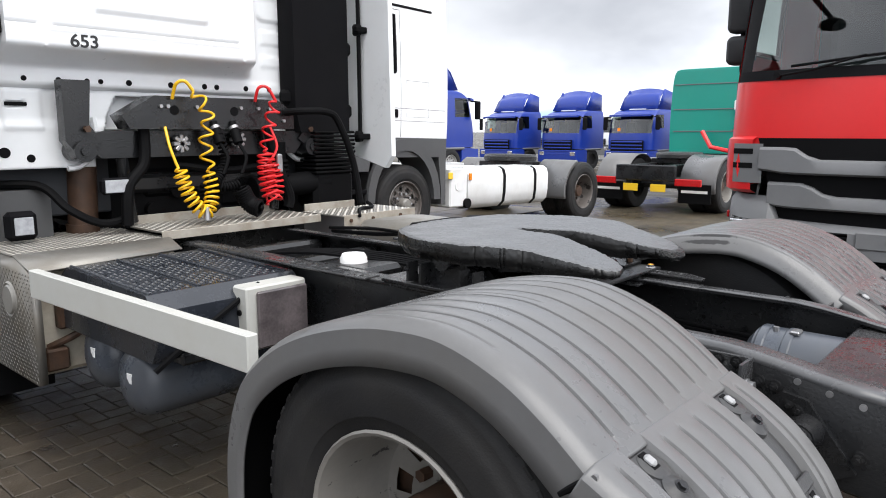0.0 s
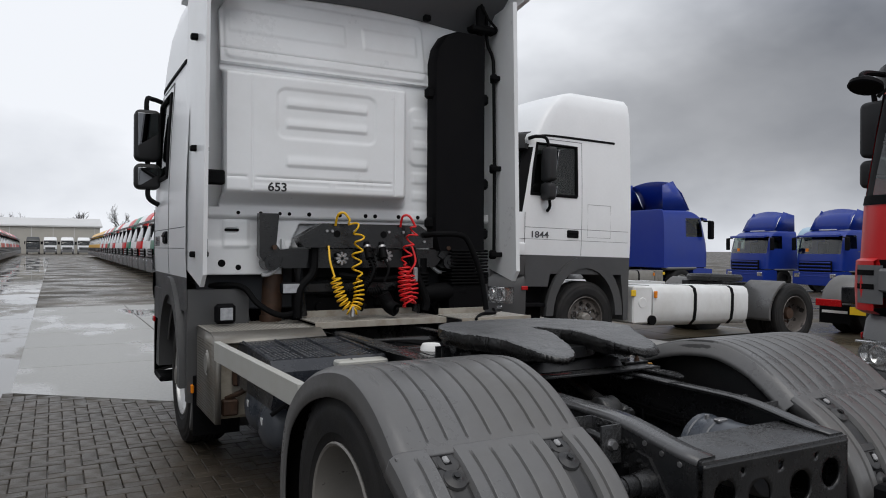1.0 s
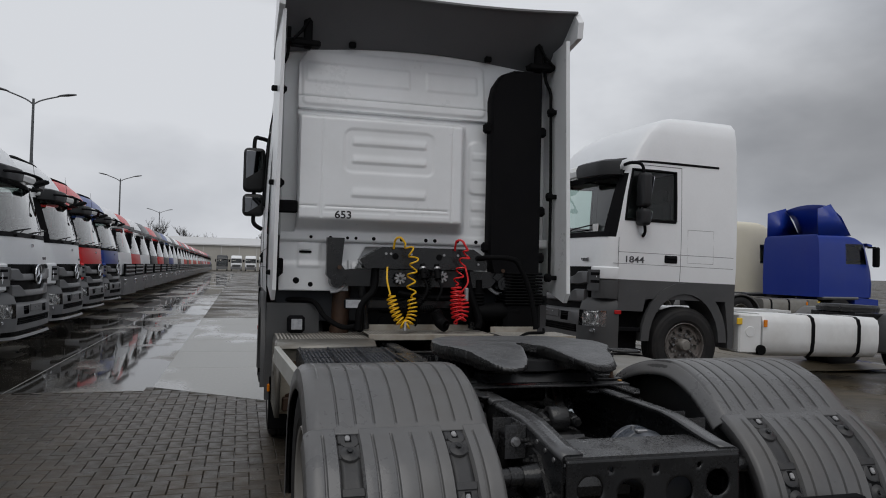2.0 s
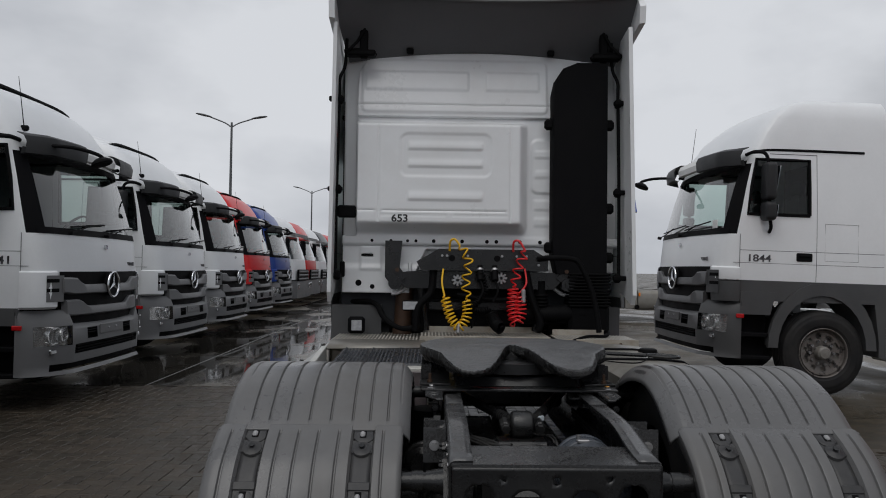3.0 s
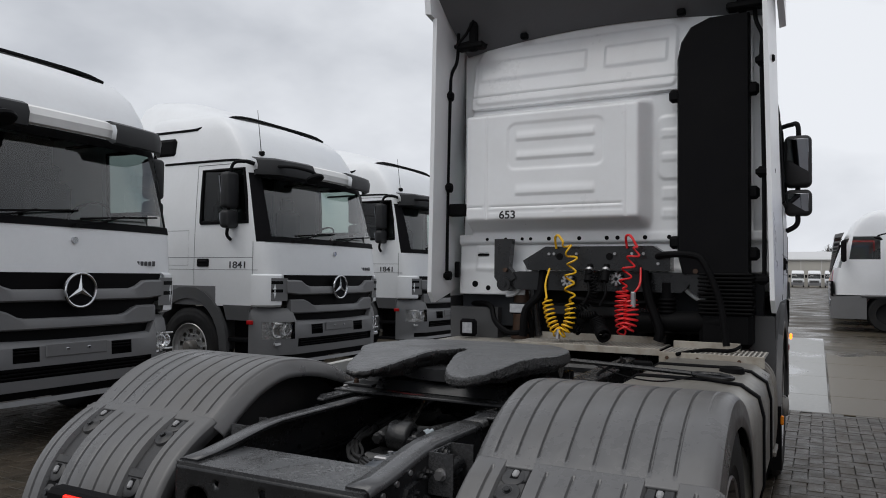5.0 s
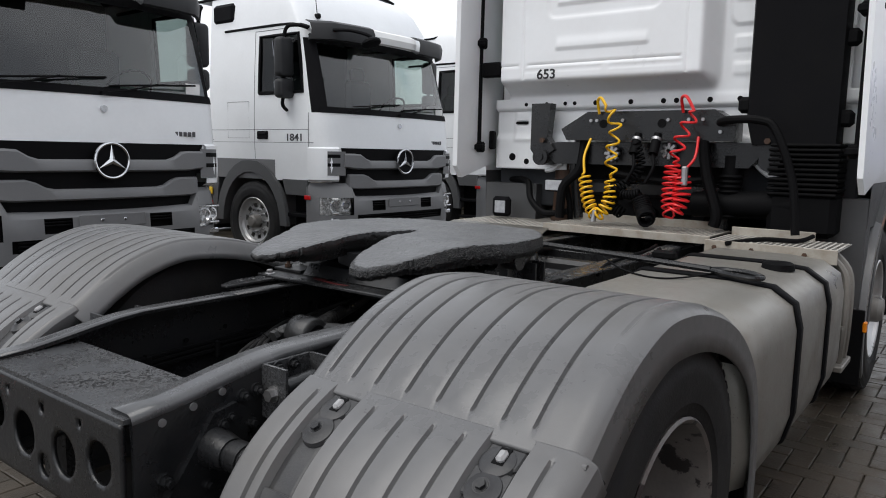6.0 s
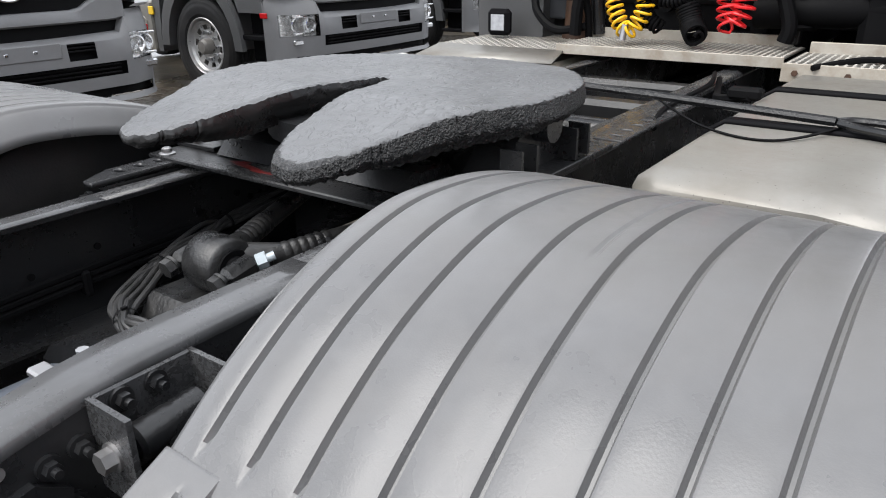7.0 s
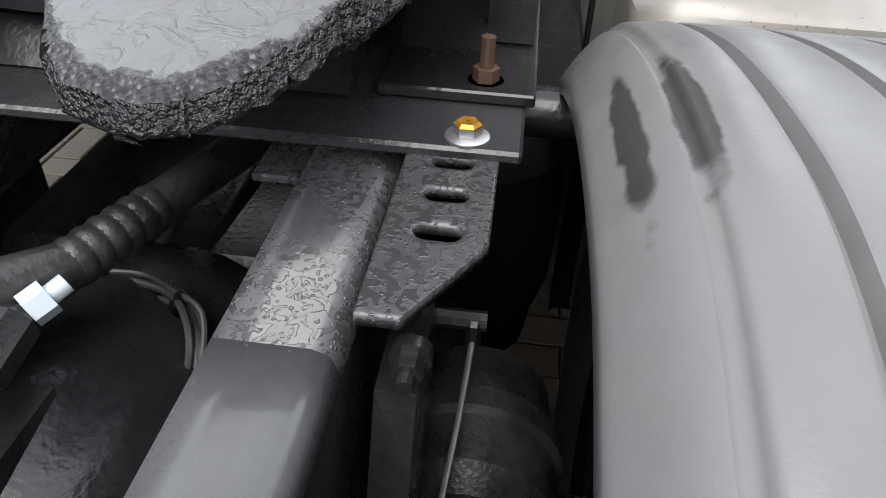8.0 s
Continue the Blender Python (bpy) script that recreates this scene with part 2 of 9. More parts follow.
def film_over_crust(m):
    """The grey film breaks up into black crumbs towards the plate's rim."""
    nt = m.node_tree
    bsdf = nt.nodes["Principled BSDF"]
    tc = nt.nodes.new("ShaderNodeTexCoord")
    gap = nt.nodes.new("ShaderNodeAttribute")
    gap.attribute_name = "rim_gap"
    edge = nt.nodes.new("ShaderNodeTexNoise")
    edge.inputs["Scale"].default_value, edge.inputs["Detail"].default_value, edge.inputs["Roughness"].default_value = 45, 6, 0.65
    nt.links.new(tc.outputs["Object"], edge.inputs["Vector"])
    add = nt.nodes.new("ShaderNodeMath")
    add.operation = "MULTIPLY_ADD"
    add.inputs[1].default_value = -0.045
    nt.links.new(edge.outputs[0], add.inputs[0])
    nt.links.new(gap.outputs["Fac"], add.inputs[2])
    mask = nt.nodes.new("ShaderNodeMapRange")
    mask.inputs["From Min"].default_value, mask.inputs["From Max"].default_value = -0.0255, -0.019
    nt.links.new(add.outputs[0], mask.inputs[0])
    old = bsdf.inputs["Base Color"].links[0].from_socket
    mix = nt.nodes.new("ShaderNodeMix")
    mix.data_type = "RGBA"
    nt.links.new(mask.outputs[0], mix.inputs[0])
    mix.inputs[6].default_value = (0.018, 0.018, 0.019, 1)
    nt.links.new(old, mix.inputs[7])
    nt.links.new(mix.outputs[2], bsdf.inputs["Base Color"])
    cell = nt.nodes.new("ShaderNodeTexVoronoi")
    cell.inputs["Scale"].default_value = 150
    nt.links.new(tc.outputs["Object"], cell.inputs["Vector"])
    flakes = nt.nodes.new("ShaderNodeTexNoise")
    flakes.inputs["Scale"].default_value, flakes.inputs["Detail"].default_value, flakes.inputs["Distortion"].default_value = 26, 5, 1.6
    nt.links.new(tc.outputs["Object"], flakes.inputs["Vector"])
    ledge = nt.nodes.new("ShaderNodeMapRange")
    ledge.inputs["From Min"].default_value, ledge.inputs["From Max"].default_value = 0.47, 0.55
    nt.links.new(flakes.outputs[0], ledge.inputs[0])
    grain = nt.nodes.new("ShaderNodeMath")
    grain.operation = "MULTIPLY"
    grain.inputs[1].default_value = -1.6
    nt.links.new(cell.outputs["Distance"], grain.inputs[0])
    pick = nt.nodes.new("ShaderNodeMix")
    nt.links.new(mask.outputs[0], pick.inputs[0])
    nt.links.new(grain.outputs[0], pick.inputs[2])
    low = nt.nodes.new("ShaderNodeMath")
    low.operation = "MULTIPLY"
    low.inputs[1].default_value = 0.28
    nt.links.new(ledge.outputs[0], low.inputs[0])
    nt.links.new(low.outputs[0], pick.inputs[3])
    bp = nt.nodes.new("ShaderNodeBump")
    bp.inputs["Strength"].default_value, bp.inputs["Distance"].default_value = 0.9, 0.004
    nt.links.new(pick.outputs[0], bp.inputs["Height"])
    nt.links.new(bp.outputs[0], bsdf.inputs["Normal"])


film_over_crust(GREASE_TOP)


def crumbs(m, scale, strength):
    """Crumbly relief: packed grains of two sizes."""
    nt = m.node_tree
    bsdf = nt.nodes["Principled BSDF"]
    tc = nt.nodes.new("ShaderNodeTexCoord")
    heights = []
    for k in (1.0, 2.3):
        cell = nt.nodes.new("ShaderNodeTexVoronoi")
        cell.inputs["Scale"].default_value = scale * k
        nt.links.new(tc.outputs["Object"], cell.inputs["Vector"])
        heights.append(cell.outputs["Distance"])
    add = nt.nodes.new("ShaderNodeMath")
    add.operation = "MULTIPLY_ADD"
    add.inputs[1].default_value = 0.45
    nt.links.new(heights[1], add.inputs[0])
    nt.links.new(heights[0], add.inputs[2])
    bp = nt.nodes.new("ShaderNodeBump")
    bp.invert = True
    bp.inputs["Strength"].default_value, bp.inputs["Distance"].default_value = strength, 0.006
    nt.links.new(add.outputs[0], bp.inputs["Height"])
    nt.links.new(bp.outputs[0], bsdf.inputs["Normal"])


crumbs(GREASE, 210, 0.9)


def wet_steel():
    """Dark painted steel under rain: flat water patches with sharp edges and single drops."""
    m = material("rain_wet_dark_steel", (0.038, 0.039, 0.0415), 0.28, vary=0.2, scale=6, dirt=(0.072, 0.070, 0.067), dirt_amount=0.4, dirt_scale=7, rough_vary=0.1)
    nt = m.node_tree
    bsdf = nt.nodes["Principled BSDF"]
    tc = nt.nodes.new("ShaderNodeTexCoord")
    film = nt.nodes.new("ShaderNodeTexNoise")
    film.inputs["Scale"].default_value, film.inputs["Detail"].default_value, film.inputs["Distortion"].default_value = 95, 2.0, 1.0
    nt.links.new(tc.outputs["Object"], film.inputs["Vector"])
    fr = nt.nodes.new("ShaderNodeMapRange")
    fr.inputs["From Min"].default_value, fr.inputs["From Max"].default_value = 0.515, 0.545
    nt.links.new(film.outputs[0], fr.inputs[0])
    cell = nt.nodes.new("ShaderNodeTexVoronoi")
    cell.inputs["Scale"].default_value = 150
    nt.links.new(tc.outputs["Object"], cell.inputs["Vector"])
    dr = nt.nodes.new("ShaderNodeMapRange")
    dr.inputs["From Min"].default_value, dr.inputs["From Max"].default_value = 0.30, 0.12
    nt.links.new(cell.outputs["Distance"], dr.inputs[0])
    both = nt.nodes.new("ShaderNodeMath")
    both.operation = "MAXIMUM"
    nt.links.new(fr.outputs[0], both.inputs[0])
    nt.links.new(dr.outputs[0], both.inputs[1])
    area = nt.nodes.new("ShaderNodeTexNoise")
    area.inputs["Scale"].default_value, area.inputs["Detail"].default_value = 7, 3.0
    nt.links.new(tc.outputs["Object"], area.inputs["Vector"])
    ar = nt.nodes.new("ShaderNodeMapRange")
    ar.inputs["From Min"].default_value, ar.inputs["From Max"].default_value = 0.40, 0.50
    nt.links.new(area.outputs[0], ar.inputs[0])
    patchy = nt.nodes.new("ShaderNodeMath")
    patchy.operation = "MULTIPLY"
    nt.links.new(both.outputs[0], patchy.inputs[0])
    nt.links.new(ar.outputs[0], patchy.inputs[1])
    both = patchy
    bp = nt.nodes.new("ShaderNodeBump")
    bp.inputs["Strength"].default_value, bp.inputs["Distance"].default_value = 0.6, 0.0012
    nt.links.new(both.outputs[0], bp.inputs["Height"])
    nt.links.new(bp.outputs[0], bsdf.inputs["Normal"])
    dry = bsdf.inputs["Base Color"].links[0].from_socket
    soak = nt.nodes.new("ShaderNodeMix")
    soak.data_type = "RGBA"
    nt.links.new(both.outputs[0], soak.inputs[0])
    nt.links.new(dry, soak.inputs[6])
    soak.inputs[7].default_value = (0.030, 0.030, 0.031, 1)
    nt.links.new(soak.outputs[2], bsdf.inputs["Base Color"])
    old = bsdf.inputs["Roughness"].links[0].from_socket
    mx = nt.nodes.new("ShaderNodeMix")
    nt.links.new(both.outputs[0], mx.inputs[0])
    nt.links.new(old, mx.inputs[2])
    mx.inputs[3].default_value = 0.08
    nt.links.new(mx.outputs[0], bsdf.inputs["Roughness"])
    return m


WET_STEEL = wet_steel()
# worn rail top; its lighter grey also holds the sky's sheen
DRY_STEEL = material("worn_steel_with_sheen_grey", (0.068, 0.069, 0.072), 0.26, spec=0.5, vary=0.2, scale=9, bump=0.03, bump_scale=120, dirt=(0.040, 0.039, 0.037), dirt_amount=0.4, dirt_scale=11, rough_vary=0.14)
BASE_STEEL = material("wet_black_plate_paint", (0.022, 0.0225, 0.024), 0.30, spec=0.5, vary=0.25, scale=8, bump=0.3, bump_scale=160, dirt=(0.036, 0.035, 0.033), dirt_amount=0.4, dirt_scale=9, rough_vary=0.15)
CASTING = material("wet_dark_casting", (0.013, 0.0133, 0.014), 0.34, spec=0.5, vary=0.3, scale=14, bump=0.35, bump_scale=110, dirt=(0.05, 0.048, 0.045), dirt_amount=0.45, dirt_scale=14, rough_vary=0.18)
HOSE = material("dusty_black_hose", (0.030, 0.030, 0.031), 0.42, spec=0.45, vary=0.25, scale=20, dirt=(0.06, 0.057, 0.052), dirt_amount=0.4, dirt_scale=18)
RUBBER = material("tyre_rubber", (0.013, 0.013, 0.014), 0.62, spec=0.25, vary=0.25, scale=5, bump=0.25, bump_scale=160, dirt=(0.05, 0.046, 0.04), dirt_amount=0.3, dirt_scale=4)
RIM = material("chipped_pale_rim_paint", (0.185, 0.175, 0.16), 0.42, vary=0.14, scale=5, dirt=(0.018, 0.016, 0.015), dirt_amount=0.95, dirt_scale=9, dirt_range=(0.575, 0.60), bump=0.15)
CHROME = material("bright_metal", (0.62, 0.63, 0.65), 0.20, metal=1.0, vary=0.06, scale=5)
STEEL = material("galvanised_steel", (0.42, 0.42, 0.43), 0.42, metal=0.9, vary=0.12, scale=8, dirt=(0.12, 0.10, 0.08), dirt_amount=0.4, dirt_scale=5)
ALU = material("weathered_aluminium", (0.235, 0.226, 0.207), 0.40, metal=0.3, vary=0.10, scale=4, bump=0.12, bump_scale=90, dirt=(0.14, 0.124, 0.10), dirt_amount=0.65, dirt_scale=4.0, rough_vary=0.14)
STUD = material("worn_tread_stud", (0.50, 0.48, 0.44), 0.40, metal=0.4, vary=0.2, scale=10, dirt=(0.22, 0.19, 0.15), dirt_amount=0.5)
SMOKY = material("smoky_clear_plastic", (0.10, 0.085, 0.088), 0.16, vary=0.5, scale=7, dirt=(0.03, 0.028, 0.03), dirt_amount=0.6, dirt_scale=8)


def speckle(m, colour, scale, low, high):
    """Small round dark spots of grime and rain over a surface."""
    nt = m.node_tree
    bsdf = nt.nodes["Principled BSDF"]
    tc = nt.nodes.new("ShaderNodeTexCoord")
    cell = nt.nodes.new("ShaderNodeTexVoronoi")
    cell.inputs["Scale"].default_value = scale
    nt.links.new(tc.outputs["Object"], cell.inputs["Vector"])
    size = nt.nodes.new("ShaderNodeMath")
    size.operation = "MULTIPLY_ADD"
    size.inputs[1].default_value = 0.35
    nt.links.new(cell.outputs["Color"], size.inputs[0])
    nt.links.new(cell.outputs["Distance"], size.inputs[2])
    spot = nt.nodes.new("ShaderNodeMapRange")
    spot.inputs["From Min"].default_value, spot.inputs["From Max"].default_value = high, low
    spot.inputs["To Max"].default_value = 0.75
    nt.links.new(size.outputs[0], spot.inputs[0])
    mix = nt.nodes.new("ShaderNodeMix")
    mix.data_type = "RGBA"
    nt.links.new(spot.outputs[0], mix.inputs[0])
    nt.links.new(bsdf.inputs["Base Color"].links[0].from_socket, mix.inputs[6])
    mix.inputs[7].default_value = (*colour, 1)
    nt.links.new(mix.outputs[2], bsdf.inputs["Base Color"])


speckle(ALU, (0.075, 0.068, 0.058), 85, 0.16, 0.24)
TREAD = material("grimy_tread_plate", (0.17, 0.163, 0.15), 0.38, metal=0.35, vary=0.2, scale=6, dirt=(0.12, 0.098, 0.066), dirt_amount=0.6, dirt_scale=5)
EDGE_ALU = material("pale_stained_edge_strip", (0.37, 0.345, 0.30), 0.45, metal=0.15, vary=0.15, scale=7, dirt=(0.16, 0.11, 0.06), dirt_amount=0.55, dirt_scale=12)
PALE_BAR = material("pale_painted_bar", (0.46, 0.46, 0.435), 0.42, vary=0.06, scale=5, dirt=(0.32, 0.30, 0.25), dirt_amount=0.3, dirt_scale=5)
CREAM = material("stained_cream_plastic", (0.52, 0.48, 0.40), 0.5, vary=0.1, scale=6, dirt=(0.18, 0.12, 0.07), dirt_amount=0.7, dirt_scale=6)
NAVY = material("wet_dark_blue_plastic", (0.020, 0.023, 0.030), 0.26, vary=0.25, scale=6, dirt=(0.05, 0.05, 0.05), dirt_amount=0.3, bump=0.1)
TANK_BLUE = material("blue_grey_tank_paint", (0.055, 0.064, 0.080), 0.30, vary=0.14, scale=5, dirt=(0.09, 0.085, 0.08), dirt_amount=0.4, dirt_scale=5)
YELLOW = material("yellow_hose_plastic", (0.80, 0.46, 0.012), 0.33, vary=0.06, scale=8)
RED_HOSE = material("red_hose_plastic", (0.70, 0.018, 0.022), 0.33, vary=0.06, scale=8)
RED_SMEAR = material("dull_red_paint", (0.12, 0.012, 0.012), 0.35, vary=0.5, scale=30, dirt=(0.03, 0.02, 0.02), dirt_amount=0.9, dirt_scale=25)
RUST = material("rusty_steel", (0.075, 0.04, 0.024), 0.6, metal=0.3, vary=0.35, scale=20, bump=0.3, dirt=(0.04, 0.03, 0.025), dirt_amount=0.6, dirt_scale=14)
BOLT_GOLD = material("zinc_yellow_bolt", (0.62, 0.30, 0.035), 0.32, metal=0.7, vary=0.3, scale=60, dirt=(0.22, 0.08, 0.02), dirt_amount=0.7, dirt_scale=70)
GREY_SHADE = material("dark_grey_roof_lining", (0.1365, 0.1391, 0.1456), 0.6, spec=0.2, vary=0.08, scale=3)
SEAT = material("seat_cloth", (0.022, 0.024, 0.028), 0.85, vary=0.2, scale=20)
TRIM_LIGHT = material("pale_cab_trim", (0.66, 0.66, 0.64), 0.7, vary=0.08, scale=8)
GLASS = glass_material("tinted_window_glass", (0.74, 0.84, 0.80))
DARK_GLASS = glass_material("dark_side_glass", (0.60, 0.69, 0.665), 0.4)
LAMP_GLASS = glass_material("clear_lamp_glass", (0.9, 0.9, 0.9))
MIRROR_SHELL = material("dark_mirror_housing", (0.022, 0.0225, 0.024), 0.5, spec=0.3, vary=0.15, scale=5)
DARK_RIM = material("grimy_dark_rim", (0.12, 0.108, 0.10), 0.42, vary=0.3, scale=6, dirt=(0.012, 0.010, 0.010), dirt_amount=0.95, dirt_scale=10, dirt_range=(0.56, 0.59), bump=0.2)
REFLECTOR = material("bright_lamp_reflector", (0.82, 0.83, 0.84), 0.16, metal=0.8, vary=0.15, scale=25)
SILVER = material("silver_rim_paint", (0.55, 0.55, 0.55), 0.34, metal=0.5, vary=0.08, scale=5, dirt=(0.16, 0.14, 0.12), dirt_amount=0.35, dirt_scale=7)
MIRROR = material("mirror_glass", (0.32, 0.33, 0.35), 0.04, metal=1.0, vary=0.01, rough_vary=0.01)
AMBER = material("amber_lens", (0.75, 0.22, 0.01), 0.2, vary=0.1, scale=30)
RED_LENS = material("red_lens", (0.45, 0.01, 0.012), 0.2, vary=0.1, scale=30)
AMBER_LIT = lit_material("lit_amber_marker", (1.0, 0.22, 0.02), 3.0)
RED_LIT = lit_material("lit_red_tail_lamp", (1.0, 0.02, 0.008), 0.9)
YELLOW_MARK = material("yellow_sign_plastic", (0.78, 0.50, 0.02), 0.4, vary=0.08)
PAPER = material("white_paper", (0.75, 0.75, 0.74), 0.7, vary=0.04)
LENS_GREY = material("grey_lamp_lens", (0.36, 0.37, 0.39), 0.14, vary=0.25, scale=40)
INK = material("black_lettering", (0.012, 0.012, 0.013), 0.5, vary=0.1)
CHROME_INK = material("grey_metal_lettering", (0.10, 0.10, 0.105), 0.3, metal=0.6)
BRICK = material("wet_concrete_paver", (0.052, 0.041, 0.030), 0.42, spec=0.26, vary=0.3, scale=7, bump=0.6, bump_scale=120, dirt=(0.030, 0.029, 0.022), dirt_amount=0.6, dirt_scale=2.0, rough_vary=0.2, spread=0.22)

# ---- mesh tools ----
I4 = Matrix.Identity(4)


def smoothstep(a, b, x):
    if a == b:
        return 0.0 if x < a else 1.0
    t = min(1.0, max(0.0, (x - a) / (b - a)))
    return t * t * (3 - 2 * t)


class Mesh:
    """Collects vertices and faces; every shape goes through the pose m."""

    def __init__(self, m=I4):
        self.v, self.f, self.m = [], [], m

    def add(self, verts, faces, m=None):
        n = len(self.v)
        mm = self.m @ m if m is not None else self.m
        self.v.extend((mm @ Vector(p))[:] for p in verts)
        self.f.extend(tuple(n + i for i in f) for f in faces)
        return self

    def box(self, c, s, r=0.0, m=None):
        """A box of centre c and size s, its edges chamfered by r."""
        hx, hy, hz = (a / 2 for a in s)
        r = min(r, hx * 0.98, hy * 0.98, hz * 0.98)
        if r <= 0:
            p = [(c[0] + a * hx, c[1] + b * hy, c[2] + d * hz) for a in (-1, 1) for b in (-1, 1) for d in (-1, 1)]
            return self.add(p, [(0, 1, 3, 2), (4, 6, 7, 5), (0, 4, 5, 1), (2, 3, 7, 6), (0, 2, 6, 4), (1, 5, 7, 3)], m)
        p, idx = [], {}
        for a in (-1, 1):
            for b in (-1, 1):
                for d in (-1, 1):
                    for k in range(3):
                        q = [a * (hx - r), b * (hy - r), d * (hz - r)]
                        q[k] = (a * hx, b * hy, d * hz)[k]
                        idx[a, b, d, k] = len(p)
                        p.append((c[0] + q[0], c[1] + q[1], c[2] + q[2]))
        f = []
        for k in range(3):
            i, j = (k + 1) % 3, (k + 2) % 3
            for s1 in (-1, 1):
                def at(u, w):
                    q = [0, 0, 0]
                    q[k], q[i], q[j] = s1, u, w
                    return idx[q[0], q[1], q[2], k]
                face = [at(-1, -1), at(1, -1), at(1, 1), at(-1, 1)]
                f.append(face if s1 > 0 else face[::-1])
        for k in range(3):
            i, j = (k + 1) % 3, (k + 2) % 3
            for u in (-1, 1):
                for w in (-1, 1):
                    def at(e, kk):
                        q = [0, 0, 0]
                        q[k], q[i], q[j] = e, u, w
                        return idx[q[0], q[1], q[2], kk]
                    face = [at(-1, i), at(1, i), at(1, j), at(-1, j)]
                    f.append(face if u * w > 0 else face[::-1])
        for a in (-1, 1):
            for b in (-1, 1):
                for d in (-1, 1):
                    face = [idx[a, b, d, 0], idx[a, b, d, 1], idx[a, b, d, 2]]
                    f.append(face if a * b * d > 0 else face[::-1])
        return self.add(p, f, m)

    def lathe(self, profile, n=32, m=None, close=False):
        """Turns (radius, z) points round z."""
        p = [(r * math.cos(2 * math.pi * i / n), r * math.sin(2 * math.pi * i / n), z) for i in range(n) for r, z in profile]
        k = len(profile)
        f = []
        for i in range(n):
            for j in range(k if close else k - 1):
                a, b = i * k + j, i * k + (j + 1) % k
                c, d = ((i + 1) % n) * k + (j + 1) % k, ((i + 1) % n) * k + j
                f.append((a, d, c, b))
        return self.add(p, f, m)

    def cyl(self, a, b, r, n=16, r2=None, bevel=0.0):
        """A capped cylinder or cone from a to b."""
        a, b = Vector(a), Vector(b)
        r2 = r if r2 is None else r2
        h = (b - a).length
        m = Matrix.Translation(a) @ (b - a).to_track_quat("Z", "Y").to_matrix().to_4x4()
        bv = min(bevel, h / 3, r / 2, r2 / 2)
        prof = [(1e-4, 0), (r - bv, 0), (r, bv), (r2, h - bv), (r2 - bv, h), (1e-4, h)] if bv else [(1e-4, 0), (r, 0), (r2, h), (1e-4, h)]
        return self.lathe(prof, n, m)

    def tube(self, pts, r, n=8, cap=True):
        """A round tube along the points; r is one radius or one for each point."""
        pts = [Vector(p) for p in pts]
        k = len(pts)
        rs = [r] * k if isinstance(r, (int, float)) else r
        out = []
        tan = [(pts[min(i + 1, k - 1)] - pts[max(i - 1, 0)]).normalized() for i in range(k)]
        up = Vector((0, 0, 1)) if abs(tan[0].z) < 0.9 else Vector((1, 0, 0))
        nrm = (up - tan[0] * up.dot(tan[0])).normalized()
        for i in range(k):
            nrm = nrm - tan[i] * nrm.dot(tan[i])
            nrm = nrm.normalized() if nrm.length > 1e-6 else tan[i].orthogonal().normalized()
            bi = tan[i].cross(nrm)
            for j in range(n):
                w = 2 * math.pi * j / n
                out.append((pts[i] + rs[i] * (nrm * math.cos(w) + bi * math.sin(w)))[:])
        f = [(i * n + j, i * n + (j + 1) % n, (i + 1) * n + (j + 1) % n, (i + 1) * n + j) for i in range(k - 1) for j in range(n)]
        if cap:
            f += [tuple(range(n))[::-1], tuple(range((k - 1) * n, k * n))]
        return self.add(out, f)

    def pad(self, c, s, r, e=0.02):
        """A slab of size s standing across y, its corners rounded by r and both faces eased by e."""
        hx, hy, hz = (a / 2 for a in s)
        rings = []
        for y, inset in ((-hy, e), (-hy + e * 0.35, e * 0.3), (-hy + e, 0.0), (hy - e, 0.0), (hy - e * 0.35, e * 0.3), (hy, e)):
            ring = []
            for k in range(4):
                sx, sz = ((1, 1), (-1, 1), (-1, -1), (1, -1))[k]
                for q in range(6):
                    a = math.pi / 2 * (k + q / 5)
                    ring.append((c[0] + sx * (hx - r) + (r - inset) * math.cos(a), c[1] + y, c[2] + sz * (hz - r) + (r - inset) * math.sin(a)))
            rings.append(ring + ring[:1])
        self.grid(rings)
        return self.add(rings[0][:-1], [tuple(range(24))]).add(rings[-1][:-1], [tuple(range(24))[::-1]])

    def prism(self, outline, axis, lo, hi):
        """A polygon, given in the two axes after `axis`, pushed from lo to hi along it."""
        k = len(outline)
        p = []
        for e in (lo, hi):
            for u, w in outline:
                q = [0, 0, 0]
                q[axis], q[(axis + 1) % 3], q[(axis + 2) % 3] = e, u, w
                p.append(q)
        f = [tuple(range(k))[::-1], tuple(range(k, 2 * k))] + [(i, (i + 1) % k, k + (i + 1) % k, k + i) for i in range(k)]
        return self.add(p, f)

    def grid(self, rows, skip=None):
        """Quads between rows of points; skip(i, j) leaves a cell out."""
        k = len(rows[0])
        p = [q for row in rows for q in row]
        f = [(i * k + j, i * k + j + 1, (i + 1) * k + j + 1, (i + 1) * k + j) for i in range(len(rows) - 1) for j in range(k - 1) if not (skip and skip(i, j))]
        return self.add(p, f)


def smooth_path(pts, steps=8):
    """Points of a smooth curve through the given ones."""
    pts = [Vector(p) for p in pts]
    out = []
    for i in range(len(pts) - 1):
        a, b, c, d = pts[max(i - 1, 0)], pts[i], pts[i + 1], pts[min(i + 2, len(pts) - 1)]
        for s in range(steps):
            t = s / steps
            out.append(0.5 * ((2 * b) + (c - a) * t + (2 * a - 5 * b + 4 * c - d) * t * t + (3 * b - a - 3 * c + d) * t ** 3))
    out.append(pts[-1])
    return out


